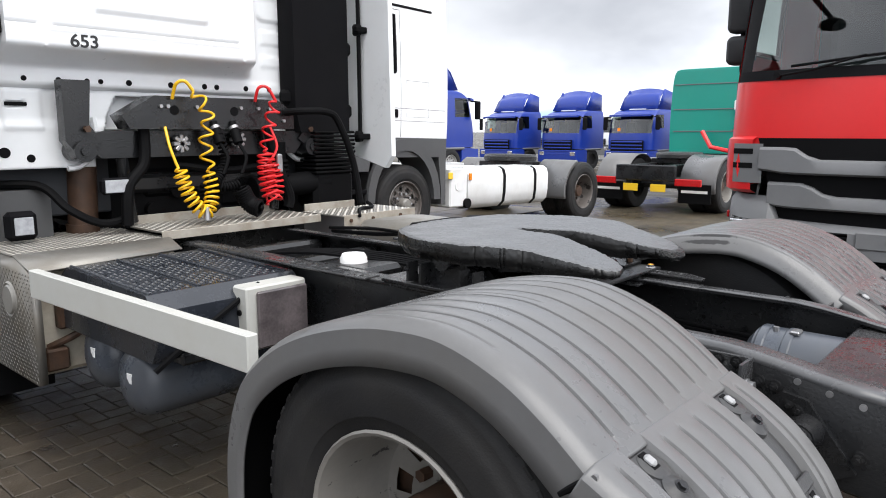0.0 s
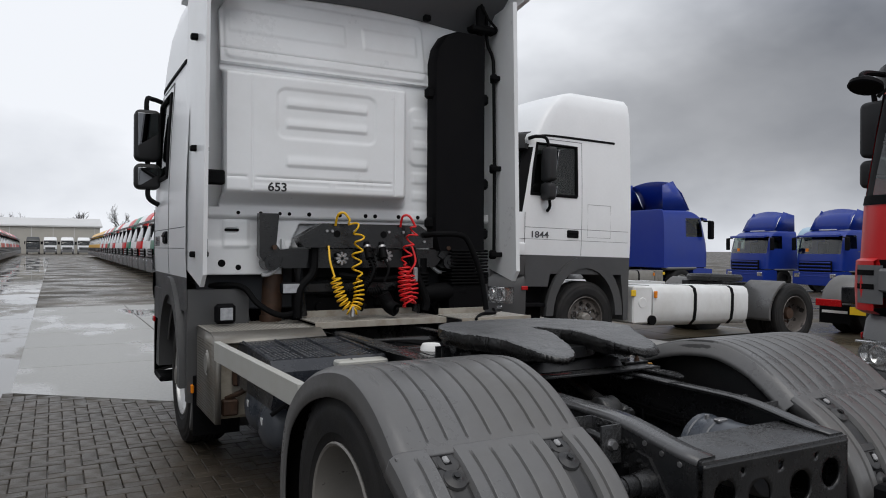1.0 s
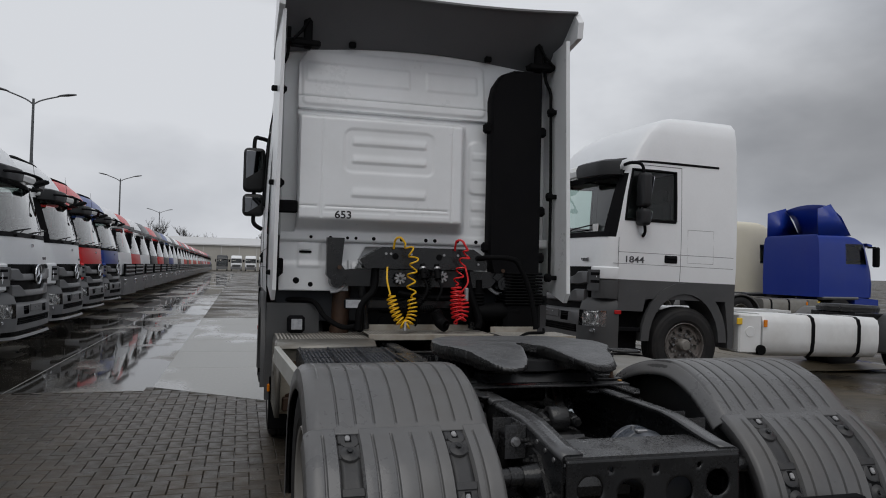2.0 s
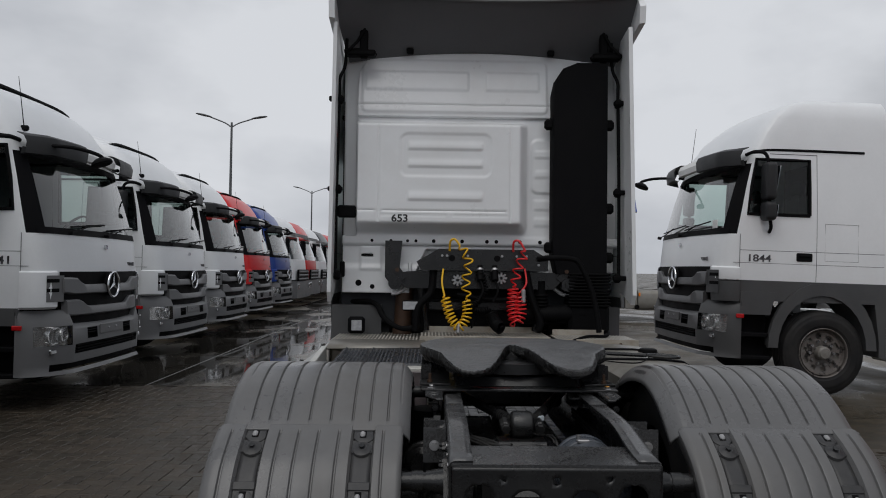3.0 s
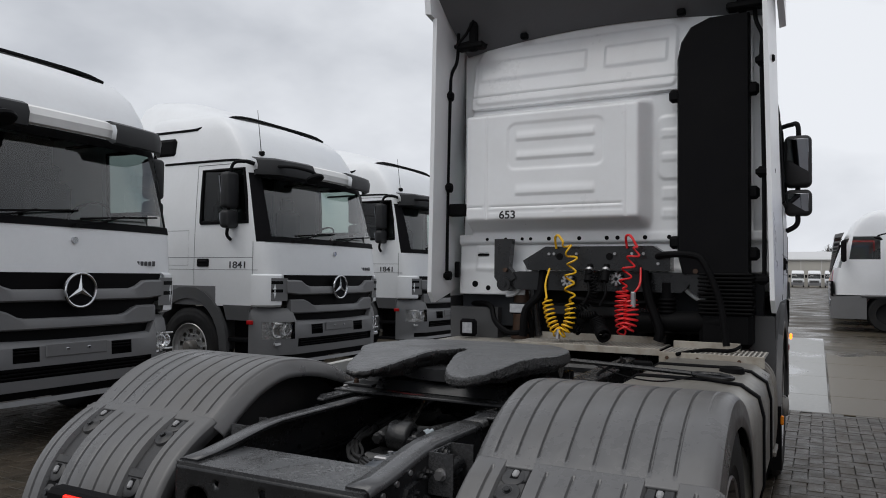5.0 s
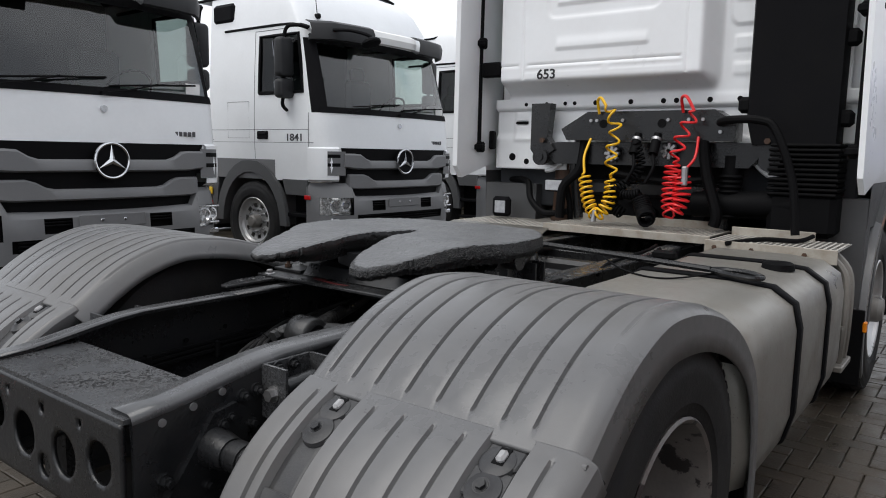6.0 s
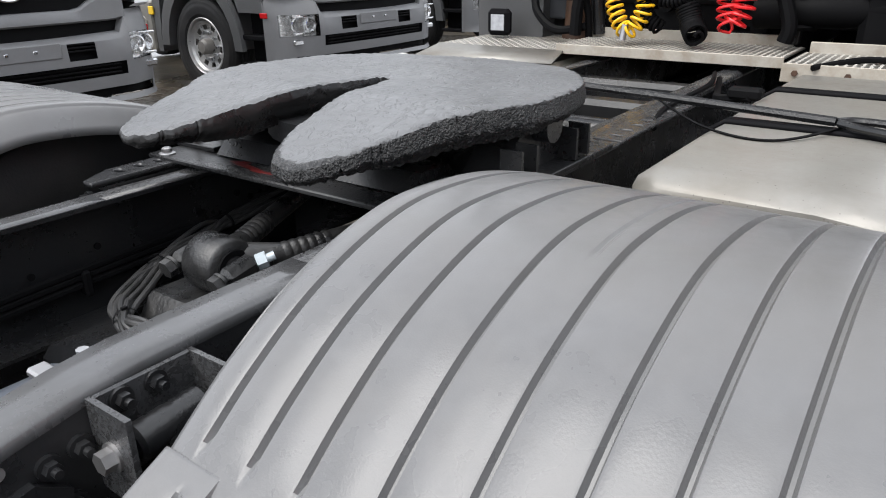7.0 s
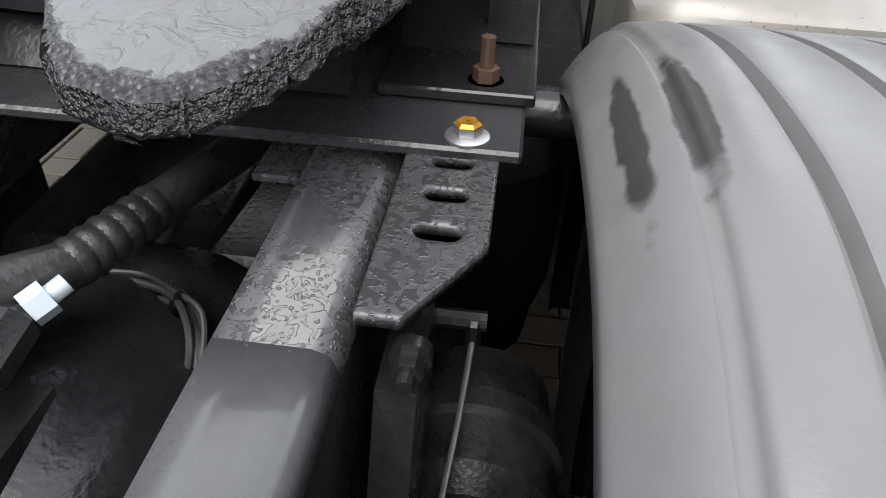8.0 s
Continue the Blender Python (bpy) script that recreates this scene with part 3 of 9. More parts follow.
def part(name, mesh, mat, parent=None, label="", flat=35, tint=None, wrong_way=False):
    """Links the collected mesh as one object under its parent."""
    me = bpy.data.meshes.new(name)
    me.from_pydata(mesh.v, [], mesh.f)
    bm = bmesh.new()
    bm.from_mesh(me)
    bmesh.ops.remove_doubles(bm, verts=bm.verts, dist=1e-5)
    bmesh.ops.delete(bm, geom=[v for v in bm.verts if not v.link_faces], context="VERTS")
    bmesh.ops.recalc_face_normals(bm, faces=bm.faces)
    bm.to_mesh(me)
    bm.free()
    me.shade_smooth()
    me.set_sharp_from_angle(angle=radians(flat))
    me.materials.append(mat)
    ob = new(name, me)
    ob.parent = parent
    if tint:
        ob.color = (*tint, 1)
    if label:
        tagged(ob, label)
    return ob


def thing(name, label, category, at=(0, 0, 0), turn=0.0, group="", kind=""):
    ob = new(name)
    ob.empty_display_size = 0.3
    ob.matrix_basis = pose(*at, 0, 0, turn)
    return tagged(ob, label, category, group, kind)


def lettering(text, size, m, mat, parent, name="lettering", depth=0.0015, squeeze=1.0, label=""):
    cu = bpy.data.curves.new(name, "FONT")
    cu.body, cu.size, cu.extrude, cu.align_x, cu.align_y = text, size, depth, "CENTER", "CENTER"
    cu.offset = size * 0.018
    cu.materials.append(mat)
    ob = new(name, cu)
    ob.parent = parent
    ob.matrix_basis = m @ Matrix.Diagonal((squeeze, 1, 1, 1))
    if label:
        tagged(ob, label)
    return ob


def solid(ob, thickness, offset=-1.0):
    md = ob.modifiers.new("thickness", "SOLIDIFY")
    md.thickness, md.offset = thickness, offset
    return ob

# ---- ground, slabs, far buildings ----
def ground_material():
    m = bpy.data.materials.new("wet_block_paving")
    m.use_nodes = True
    nt = m.node_tree
    b = nt.nodes["Principled BSDF"]
    tc = nt.nodes.new("ShaderNodeTexCoord")
    br = nt.nodes.new("ShaderNodeTexBrick")
    br.inputs["Scale"].default_value = 1.0
    br.inputs["Brick Width"].default_value, br.inputs["Row Height"].default_value = 0.21, 0.105
    br.inputs["Mortar Size"].default_value, br.inputs["Mortar Smooth"].default_value = 0.006, 0.3
    br.inputs["Color1"].default_value, br.inputs["Color2"].default_value = (0.075, 0.059, 0.038, 1), (0.046, 0.038, 0.026, 1)
    br.inputs["Mortar"].default_value = (0.04, 0.038, 0.03, 1)
    nt.links.new(tc.outputs["Object"], br.inputs["Vector"])
    patch = nt.nodes.new("ShaderNodeTexNoise")
    patch.inputs["Scale"].default_value, patch.inputs["Detail"].default_value = 0.35, 7
    nt.links.new(tc.outputs["Object"], patch.inputs["Vector"])
    rng = nt.nodes.new("ShaderNodeMapRange")
    rng.inputs["From Min"].default_value, rng.inputs["From Max"].default_value = 0.35, 0.68
    rng.inputs["To Min"].default_value, rng.inputs["To Max"].default_value = 0.65, 1.4
    nt.links.new(patch.outputs[0], rng.inputs[0])
    sc = nt.nodes.new("ShaderNodeVectorMath")
    sc.operation = "SCALE"
    nt.links.new(br.outputs["Color"], sc.inputs[0])
    nt.links.new(rng.outputs[0], sc.inputs["Scale"])
    nt.links.new(sc.outputs[0], b.inputs["Base Color"])
    wet = nt.nodes.new("ShaderNodeTexNoise")
    wet.inputs["Scale"].default_value, wet.inputs["Detail"].default_value = 0.55, 5
    nt.links.new(tc.outputs["Object"], wet.inputs["Vector"])
    wr = nt.nodes.new("ShaderNodeMapRange")
    wr.inputs["From Min"].default_value, wr.inputs["From Max"].default_value = 0.42, 0.62
    wr.inputs["To Min"].default_value, wr.inputs["To Max"].default_value = 0.26, 0.62
    b.inputs["Specular IOR Level"].default_value = 0.28
    nt.links.new(wet.outputs[0], wr.inputs[0])
    nt.links.new(wr.outputs[0], b.inputs["Roughness"])
    bp = nt.nodes.new("ShaderNodeBump")
    bp.inputs["Strength"].default_value, bp.inputs["Distance"].default_value = 0.6, 0.01
    bp.invert = True
    nt.links.new(br.outputs["Fac"], bp.inputs["Height"])
    nt.links.new(bp.outputs[0], b.inputs["Normal"])
    return m


def wet_concrete(name, colour, dry, puddle=0.5):
    """Concrete with puddles: dark and mirror-like in the low spots, pale and matt where it has dried."""
    m = bpy.data.materials.new(name)
    m.use_nodes = True
    nt = m.node_tree
    b = nt.nodes["Principled BSDF"]
    tc = nt.nodes.new("ShaderNodeTexCoord")
    mp = nt.nodes.new("ShaderNodeMapping")
    mp.inputs["Scale"].default_value = (1.0, 0.45, 1.0)
    nt.links.new(tc.outputs["Object"], mp.inputs[0])
    n1 = nt.nodes.new("ShaderNodeTexNoise")
    n1.inputs["Scale"].default_value, n1.inputs["Detail"].default_value = 0.8, 6
    nt.links.new(mp.outputs[0], n1.inputs["Vector"])
    n2 = nt.nodes.new("ShaderNodeTexNoise")
    n2.inputs["Scale"].default_value, n2.inputs["Detail"].default_value = 28, 5
    nt.links.new(tc.outputs["Object"], n2.inputs["Vector"])
    ramp = nt.nodes.new("ShaderNodeMapRange")
    ramp.inputs["From Min"].default_value, ramp.inputs["From Max"].default_value = puddle - 0.05, puddle + 0.05
    nt.links.new(n1.outputs[0], ramp.inputs[0])
    mix = nt.nodes.new("ShaderNodeMix")
    mix.data_type = "RGBA"
    nt.links.new(ramp.outputs[0], mix.inputs[0])
    mix.inputs[6].default_value, mix.inputs[7].default_value = (*colour, 1), (*dry, 1)
    gr = nt.nodes.new("ShaderNodeMapRange")
    gr.inputs["To Min"].default_value, gr.inputs["To Max"].default_value = 0.78, 1.22
    nt.links.new(n2.outputs[0], gr.inputs[0])
    sc = nt.nodes.new("ShaderNodeVectorMath")
    sc.operation = "SCALE"
    nt.links.new(mix.outputs[2], sc.inputs[0])
    nt.links.new(gr.outputs[0], sc.inputs["Scale"])
    nt.links.new(sc.outputs[0], b.inputs["Base Color"])
    rr = nt.nodes.new("ShaderNodeMapRange")
    rr.inputs["To Min"].default_value, rr.inputs["To Max"].default_value = 0.04, 0.42
    nt.links.new(ramp.outputs[0], rr.inputs[0])
    nt.links.new(rr.outputs[0], b.inputs["Roughness"])
    return m


GROUND_MAT = ground_material()
SLAB_MAT = wet_concrete("damp_pale_concrete", (0.16, 0.16, 0.155), (0.29, 0.29, 0.28), 0.42)
BROWN_MAT = wet_concrete("puddled_brown_paving", (0.028, 0.025, 0.019), (0.088, 0.069, 0.041), 0.40)
STRIP_MAT = wet_concrete("puddled_concrete", (0.035, 0.032, 0.028), (0.135, 0.122, 0.102), 0.55)

ground_mesh = Mesh()
ground_x = [-800, -400, -160, -60, -20, 0, 3.2, 3.6, 4.0, 4.4, 4.8, 5.6, 6.4, 7.2, 8, 9, 10, 12, 14, 17, 20, 23, 26.5, 40, 80, 160, 400, 800]
ground_y = [-800, -400, -160, -60, -20, 0, 20, 40, 80, 160, 400, 800]


def ground_z(x):
    """Level yard with a slight crown beside the trucks, falling away to the lower lane on the right."""
    return -0.012 + 0.06 * smoothstep(3.2, 4.6, x) * (1 - smoothstep(4.8, 9.0, x)) - 0.06 * smoothstep(5.0, 10.0, x) - 0.40 * smoothstep(12.0, 27.5, x)


ground_mesh.grid([[(x, y, ground_z(x)) for x in ground_x] for y in ground_y])
ground = part("ground", ground_mesh, GROUND_MAT)
tagged(ground, "wet brown concrete block paving of a truck yard", "ground", kind="structure")

# pale concrete slabs across the yard, and the wet strip that runs along the row of trucks
slab_field = new("pavement")
tagged(slab_field, "damp pale concrete slabs crossing the yard", "pavement", kind="structure")
brown_field = new("pavement")
tagged(brown_field, "dark wet brown paving with puddles", "pavement", kind="structure")
for ix in range(6):
    for iy in range(6 if ix < 2 else 4):
        x0, y0 = -2.45 + ix * 2.0, 5.85 + iy * 2.0
        if ix == 0 and iy == 0:
            sl = Mesh().prism([(x0 + 0.01, 6.20), (x0 + 1.38, 5.07), (x0 + 1.99, 5.07), (x0 + 1.99, y0 + 1.99), (x0 + 0.01, y0 + 1.99)], 2, -0.012, 0.006)
        else:
            sl = Mesh().box((x0 + 1.0, y0 + 1.0 + (0.325 if iy == 0 else 0), -0.003), (1.98, 1.98 - (0.65 if iy == 0 else 0), 0.018), 0.006)
        part("slab", sl, SLAB_MAT if ix < 2 else BROWN_MAT, slab_field if ix < 2 else brown_field)
strip = new("pavement")
tagged(strip, "wet puddled concrete strip along the parked trucks", "pavement", kind="structure")
for ix in range(2):
    for iy in range(36):
        y0 = 5.95 + iy * 3.0
        part("slab", Mesh().box((-3.2 - ix * 1.55, y0 + 1.5, -0.004), (1.535, 2.985, 0.016), 0.005), STRIP_MAT, strip)

# the hall that closes the yard
HALL_WALL = material("pale_hall_cladding", (0.42, 0.40, 0.36), 0.6, vary=0.06, scale=0.3)
HALL_ROOF = material("pale_hall_roof", (0.58, 0.58, 0.58), 0.5, vary=0.05, scale=0.2)
hall = thing("warehouse", "long low pale warehouse hall closing the yard", "building", (-58, 182, 0))
part("wall", Mesh().box((0, 0, 2.9), (130, 20, 5.8), 0.05), HALL_WALL, hall)
roof_mesh = Mesh().prism([(-10.4, 5.8), (10.4, 5.8), (10.4, 6.1), (0, 8.0), (-10.4, 6.1)], 0, -65.5, 65.5)
part("roof", roof_mesh, HALL_ROOF, hall)
for gi in range(33):
    gut = Mesh().box((-64 + gi * 4, -10.05, 2.9), (0.12, 0.1, 5.7))
    part("wall_rib", gut, HALL_ROOF, hall)

TREE_BARK = material("bare_winter_twigs", (0.05, 0.045, 0.04), 0.85, vary=0.2)


def bare_tree(x, y, h, seed):
    """A leafless tree: a tapered trunk and several orders of limbs."""
    rnd = random.Random(seed)
    t = thing("tree", "bare winter tree behind the warehouse", "tree", (x, y, 0), group="trees behind the hall")
    trunk, crown = Mesh(), Mesh()
    trunk.tube([(0, 0, 0), (rnd.uniform(-.2, .2), 0, h * 0.3), (rnd.uniform(-.4, .4), 0, h * 0.62)], [h * 0.022, h * 0.017, h * 0.011], 6)

    def limb(p, d, length, r, order):
        q = p + d * length * 0.5 + Vector((rnd.uniform(-.1, .1), rnd.uniform(-.1, .1), rnd.uniform(0, .12))) * length
        e = q + (d + Vector((0, 0, 0.18))).normalized() * length * 0.5
        crown.tube([p, q, e], [r, r * 0.7, r * 0.4], 4, cap=False)
        if order < 3:
            for _ in range(5 if order < 2 else 4):
                w = p.lerp(e, rnd.uniform(0.35, 1.0))
                nd = (d + Vector((rnd.uniform(-.9, .9), rnd.uniform(-.9, .9), rnd.uniform(-.1, .7)))).normalized()
                limb(w, nd, length * rnd.uniform(0.4, 0.65), r * 0.5, order + 1)

    for i in range(9):
        a = rnd.uniform(0, 6.28)
        limb(Vector((0, 0, h * rnd.uniform(0.28, 0.62))), Vector((math.cos(a) * .7, math.sin(a) * .7, rnd.uniform(.5, 1.1))).normalized(), h * rnd.uniform(0.2, 0.36), h * 0.009, 0)
    part("trunk", trunk, TREE_BARK, t)
    part("crown", crown, TREE_BARK, t)
    return t


tree_a, tree_b, tree_c = bare_tree(-22, 190, 12.5, 1), bare_tree(-34, 192, 10.5, 2), bare_tree(4, 194, 10.5, 3)
for i, (tx, th) in enumerate(((-47, 0.9), (-28, 0.8), (-15, 1.05), (-9, 0.75), (13, 1.0), (21, 0.8), (30, 1.1), (-60, 1.0), (40, 0.9))):
    copy_thing((tree_a, tree_b, tree_c)[i % 3], pose(tx, 190 + (i * 37) % 9, 0, 0, 0, i * 67) @ Matrix.Scale(th, 4))


def street_lamp(x, y, h, turn, twin=True):
    l = thing("street_lamp", "tall grey steel yard lamp with two angled heads", "street lamp", (x, y, 0), turn, "yard lamps")
    part("pole", Mesh().tube([(0, 0, 0), (0, 0, h * 0.5), (0, 0, h)], [0.13, 0.10, 0.07], 10), LAMP_STEEL, l)
    for s in (-1, 1):
        arm = part("arm", Mesh().tube(smooth_path([(0, 0, h - 0.35), (s * 0.45, 0, h - 0.05), (s * 1.4, 0, h + 0.3)], 4), 0.045, 8), LAMP_STEEL, l)
        hd = Mesh()
        sec = [(0.0, 0.03, 0.03), (0.12, 0.11, 0.07), (0.45, 0.15, 0.10), (0.72, 0.12, 0.07), (0.82, 0.04, 0.03)]
        rows = [[(s * (1.3 + u * 1.3), wy * 1.5 * math.cos(a), h + 0.3 + u * 0.25 + (wz if math.sin(a) > 0 else wz * 0.55) * math.sin(a)) for a in [k * math.pi / 6 for k in range(13)]] for u, wy, wz in sec]
        hd.grid(rows)
        part("lamp_head", hd, LAMP_STEEL, l)
    return l


LAMP_STEEL = material("grey_lamp_steel", (0.10, 0.105, 0.11), 0.5, metal=0.2, vary=0.1)
for lx, ly in ((-14.05, 46.1), (-15.6, 89.6), (-17.0, 146.0)):
    street_lamp(lx, ly, 11.4, 8)

# ---- one kind of truck: cab-over tractor units. Local axes: x to its right, y ahead, front at y = 0 ----
CAB_ROWS = [  # z, front y, half width, rear y
    (1.045, -0.07, 1.222, -2.25), (1.285, -0.06, 1.227, -2.25), (1.45, -0.06, 1.235, -2.25), (1.83, -0.10, 1.235, -2.25),
    (2.07, -0.164, 1.228, -2.25), (2.40, -0.262, 1.214, -2.25), (2.68, -0.36, 1.197, -2.25), (2.73, -0.384, 1.194, -2.25),
    (2.85, -0.44, 1.187, -2.25), (3.05, -0.54, 1.175, -2.25), (3.25, -0.68, 1.155, -2.25), (3.41, -0.87, 1.115, -2.25), (3.49, -1.10, 1.04, -2.24), (3.525, -1.40, 0.92, -2.22)]
WIN_LO, WIN_HI, SCREEN_LO, SCREEN_HI = 4, 7, 3, 6


def cab_section(z, fy, w, ry, inset=0.0):
    """One level of the cab, from the rear on its left round the front to the rear on its right."""
    w, fy = w - inset, fy - inset
    back = max(0.19, 0.33 - 0.5 * max(0.0, -0.12 - fy))
    y3 = min(-0.98, fy - back - 0.17)
    y2 = min(-1.25, y3 - 0.02)
    y1 = min(-1.37, y2 - 0.02)
    left = [(-w, min(ry, y1 - 0.02)), (-w, y1), (-w, y2), (-w, y3), (-w, fy - back - 0.13), (-w, fy - back)]
    c, rad = (-w + 0.24, fy - back), (0.24, back - 0.08)
    arc = [(c[0] - rad[0] * math.cos(a), c[1] + rad[1] * math.sin(a)) for a in (0.35, 0.75, 1.15)]
    f0 = -w + 0.24
    fr = [(f0 * k, fy - 0.08 * k * k) for k in (1.0, 0.66, 0.33, 0.0)]
    half = left + arc + fr
    full = half + [(-x, y) for x, y in half[-2::-1]]
    return [(x, y, z) for x, y in full]


NC = 25  # points round a level
SIDE_COLS = (2, 3, 4)


def mirrored(j):
    return NC - 2 - j


def build_cab(t, tint, m=I4, high=True, letters="", seats=True, sign=True, rear_wall=True, skirted=False):
    """The shell with its real window openings, panes, doors' joints, grille, bumper, lamps, mirrors and fittings."""
    rows = [cab_section(*r) for r in CAB_ROWS]
    plastic, arch_plastic = (SKIRT_GREY, SKIRT_GREY) if skirted else (GREY_PLASTIC, ARCH_GREY)

    def is_window(i, j):
        jj = min(j, mirrored(j))
        return WIN_LO <= i < WIN_HI and jj in SIDE_COLS

    def is_screen(i, j):
        return SCREEN_LO <= i < SCREEN_HI and 8 <= j <= mirrored(8)

    def is_pillar(i, j):
        jj = min(j, mirrored(j))
        return SCREEN_LO <= i < SCREEN_HI and jj in (6, 7)

    is_low = lambda i, j: i == 0 and (skirted or j < 3 or j > 20 or 8 <= j <= 15)
    shell = Mesh(m).grid(rows, lambda i, j: is_window(i, j) or is_screen(i, j) or is_pillar(i, j) or is_low(i, j))
    for lows in (((0, 8), (16, 24)) if skirted else ((0, 3), (21, 24))):
        part("lower_cab_skin", Mesh(m).grid(rows, lambda i, j: not (i == 0 and lows[0] <= j < lows[1])), plastic, t, "dark grey lower cab skin")
    shell.add(rows[-1], [tuple(range(NC))])
    shell.add([p for i in range(len(rows)) for p in (rows[i][0], rows[i][-1])],
              [(2 * i, 2 * i + 1, 2 * i + 3, 2 * i + 2) for i in range(len(rows) - 1)] if rear_wall else [])
    cab = part("cab", shell, PAINT, t, tint=tint)
    inner = [cab_section(*r, 0.006) for r in CAB_ROWS]
    for side in (0, 1):
        pil = Mesh(m).grid(inner, lambda i, j: not (is_pillar(i, j) and (j > 12) == bool(side)))
        part("windscreen_pillar", pil, BLACK_PLASTIC, t, "black pillar beside the windscreen")
    scr = Mesh(m).grid(inner, lambda i, j: not is_screen(i, j))
    pane = part("windscreen", scr, GLASS, t, "large slightly green windscreen")
    pane.visible_shadow = False
    for side in (0, 1):
        win = Mesh(m).grid(inner, lambda i, j: not (is_window(i, j) and (j > 12) == bool(side)))
        pane = part("side_window", win, DARK_GLASS, t, "dark door window")
        pane.visible_shadow = False
    for side in (-1, 1):
        fr = []
        for col, zr in ((2, WIN_LO), (3, WIN_LO), (5, WIN_LO), (5, 5), (5, WIN_HI), (3, WIN_HI), (2, WIN_HI), (2, 5), (2, WIN_LO)):
            x, y, z = rows[zr][col]
            fr.append((side * abs(x), y, z))
        part("window_frame", Mesh(m).tube(fr, 0.022, 6), FLAT_BLACK, t, "black window surround")
    # black band under and over the windscreen
    band = Mesh(m)
    lo, hi = rows[3], cab_section(1.90, -0.118, 1.2325, -2.25)
    band.grid([[(x * 1.003, y + 0.006, z) for x, y, z in r[7:18]] for r in (lo, hi)])
    lo, hi = cab_section(2.63, -0.34, 1.20, -2.25), cab_section(2.72, -0.38, 1.19, -2.25)
    band.grid([[(x * 1.003, y + 0.006, z) for x, y, z in r[7:18]] for r in (lo, hi)])
    part("windscreen_band", band, BLACK_PLASTIC, t)
    # joints of the doors
    for s in (-1, 1):
        seam = Mesh(m)
        for y0, z0, z1 in ((-1.345, 1.29, 2.80), (-0.38, 1.29, 1.9)):
            seam.tube([(s * 1.228, y0, z0), (s * 1.2355, y0, 1.45), (s * 1.2355, y0, 1.83)] + ([(s * 1.2225, y0, 2.25), (s * 1.1925, y0, z1)] if z1 > 2 else []), 0.0035, 4)
        seam.tube([(s * 1.1925, -1.345, 2.80), (s * 1.1925, -0.75, 2.80)], 0.0035, 4)
        seam.tube([(s * 1.235, -2.2, 1.64), (s * 1.235, -0.38, 1.64)], 0.003, 4)
        seam.tube([(s * 1.2345, -2.2, 1.49), (s * 1.2345, -0.3, 1.49)], 0.003, 4)
        y0, y1, z0, z1 = -1.87, -1.45, 1.54, 1.98
        if rear_wall:
            seam.tube([(s * 1.234, y0, z0), (s * 1.231, y0, z1), (s * 1.231, y1, z1), (s * 1.234, y1, z0), (s * 1.234, y0, z0)], 0.003, 4)
        part("door_joint", seam, GREY_SHADE, cab)
    # drip rail over the doors
    for s in (-1, 1):
        rail = Mesh(m).tube(smooth_path([(s * 1.183, -1.95, 2.85), (s * 1.183, -0.9, 2.85), (s * 1.17, -0.60, 2.83), (s * 1.10, -0.50, 2.80)], 5), 0.018, 6)
        part("drip_rail", rail, BLACK_PLASTIC, cab)
    for s in (-1, 1):
        hd = Mesh(m).box((s * 1.238, -1.19, 1.575), (0.03, 0.20, 0.10), 0.012)
        hd.box((s * 1.252, -1.19, 1.59), (0.02, 0.16, 0.03), 0.008)
        part("door_handle", hd, BLACK_PLASTIC, cab, "black door handle recess")
    # lower door skins, steps and wheel arches
    for s in (-1, 1):
        sk = Mesh(m)
        n = 14
        arch = [(-1.43 + 0.555 * math.cos(a), 0.50 + 0.63 * math.sin(a)) for a in [math.pi * k / n for k in range(n + 1)]]
        outer = [(-1.43 + 0.68 * math.cos(a), 0.50 + 0.78 * math.sin(a)) for a in [math.pi * k / n for k in range(n + 1)]]
        x0, x1 = s * 1.235, s * 0.80
        rowsk = [[(x1, y, z) for y, z in arch], [(s * 1.25, y, z) for y, z in arch], [(s * 1.255, y, min(z, 1.27)) for y, z in outer], [(s * 1.20, y, min(z, 1.27)) for y, z in outer]]
        sk.grid(rowsk)
        part("wheel_arch", sk, arch_plastic, t, "dark grey wheel arch")
        lw = Mesh(m)
        lw.prism([(-0.40, 1.15), (-0.88, 1.15), (-0.81, 1.02), (-0.78, 0.88), (-0.40, 0.88)] if skirted else [(-0.40, 1.06), (-0.84, 1.06), (-0.78, 0.88), (-0.40, 0.88)], 0, min(x0, s * 1.19), max(x0, s * 1.19))
        part("door_skirt", lw, arch_plastic, t, "dark grey lower door skin")
        lw = Mesh(m)
        lw.prism([(-2.08, 1.20), (-2.25, 1.20), (-2.25, 0.42), (-2.16, 0.42), (-2.16, 0.6)], 0, min(s * 1.22, s * 0.8), max(s * 1.22, s * 0.8))
        part("arch_rear", lw, arch_plastic, t, "dark grey panel behind the wheel")
        dk = Mesh(m)
        dk.prism([(-0.40, 0.90), (-0.80, 0.90), (-0.80, 0.36), (-0.42, 0.36)], 0, min(s * 1.06, s * 0.9), max(s * 1.06, s * 0.9))
        dk.box((s * 1.14, -0.59, 0.64), (0.16, 0.38, 0.05), 0.008)
        dk.box((s * 1.15, -0.59, 0.37), (0.16, 0.40, 0.045), 0.008)
        part("entry_step", dk, BLACK_PLASTIC, t, "dark entry steps")
        part("side_marker", Mesh(m).box((s * 1.238, -0.40, 0.86), (0.02, 0.10, 0.05), 0.006), RED_LENS, t)
    # grille: a dark recess, broad grey bars and an emblem ring
    gm = Mesh(m)
    k = 24
    gx = [-0.98 + 1.96 * i / k for i in range(k + 1)]
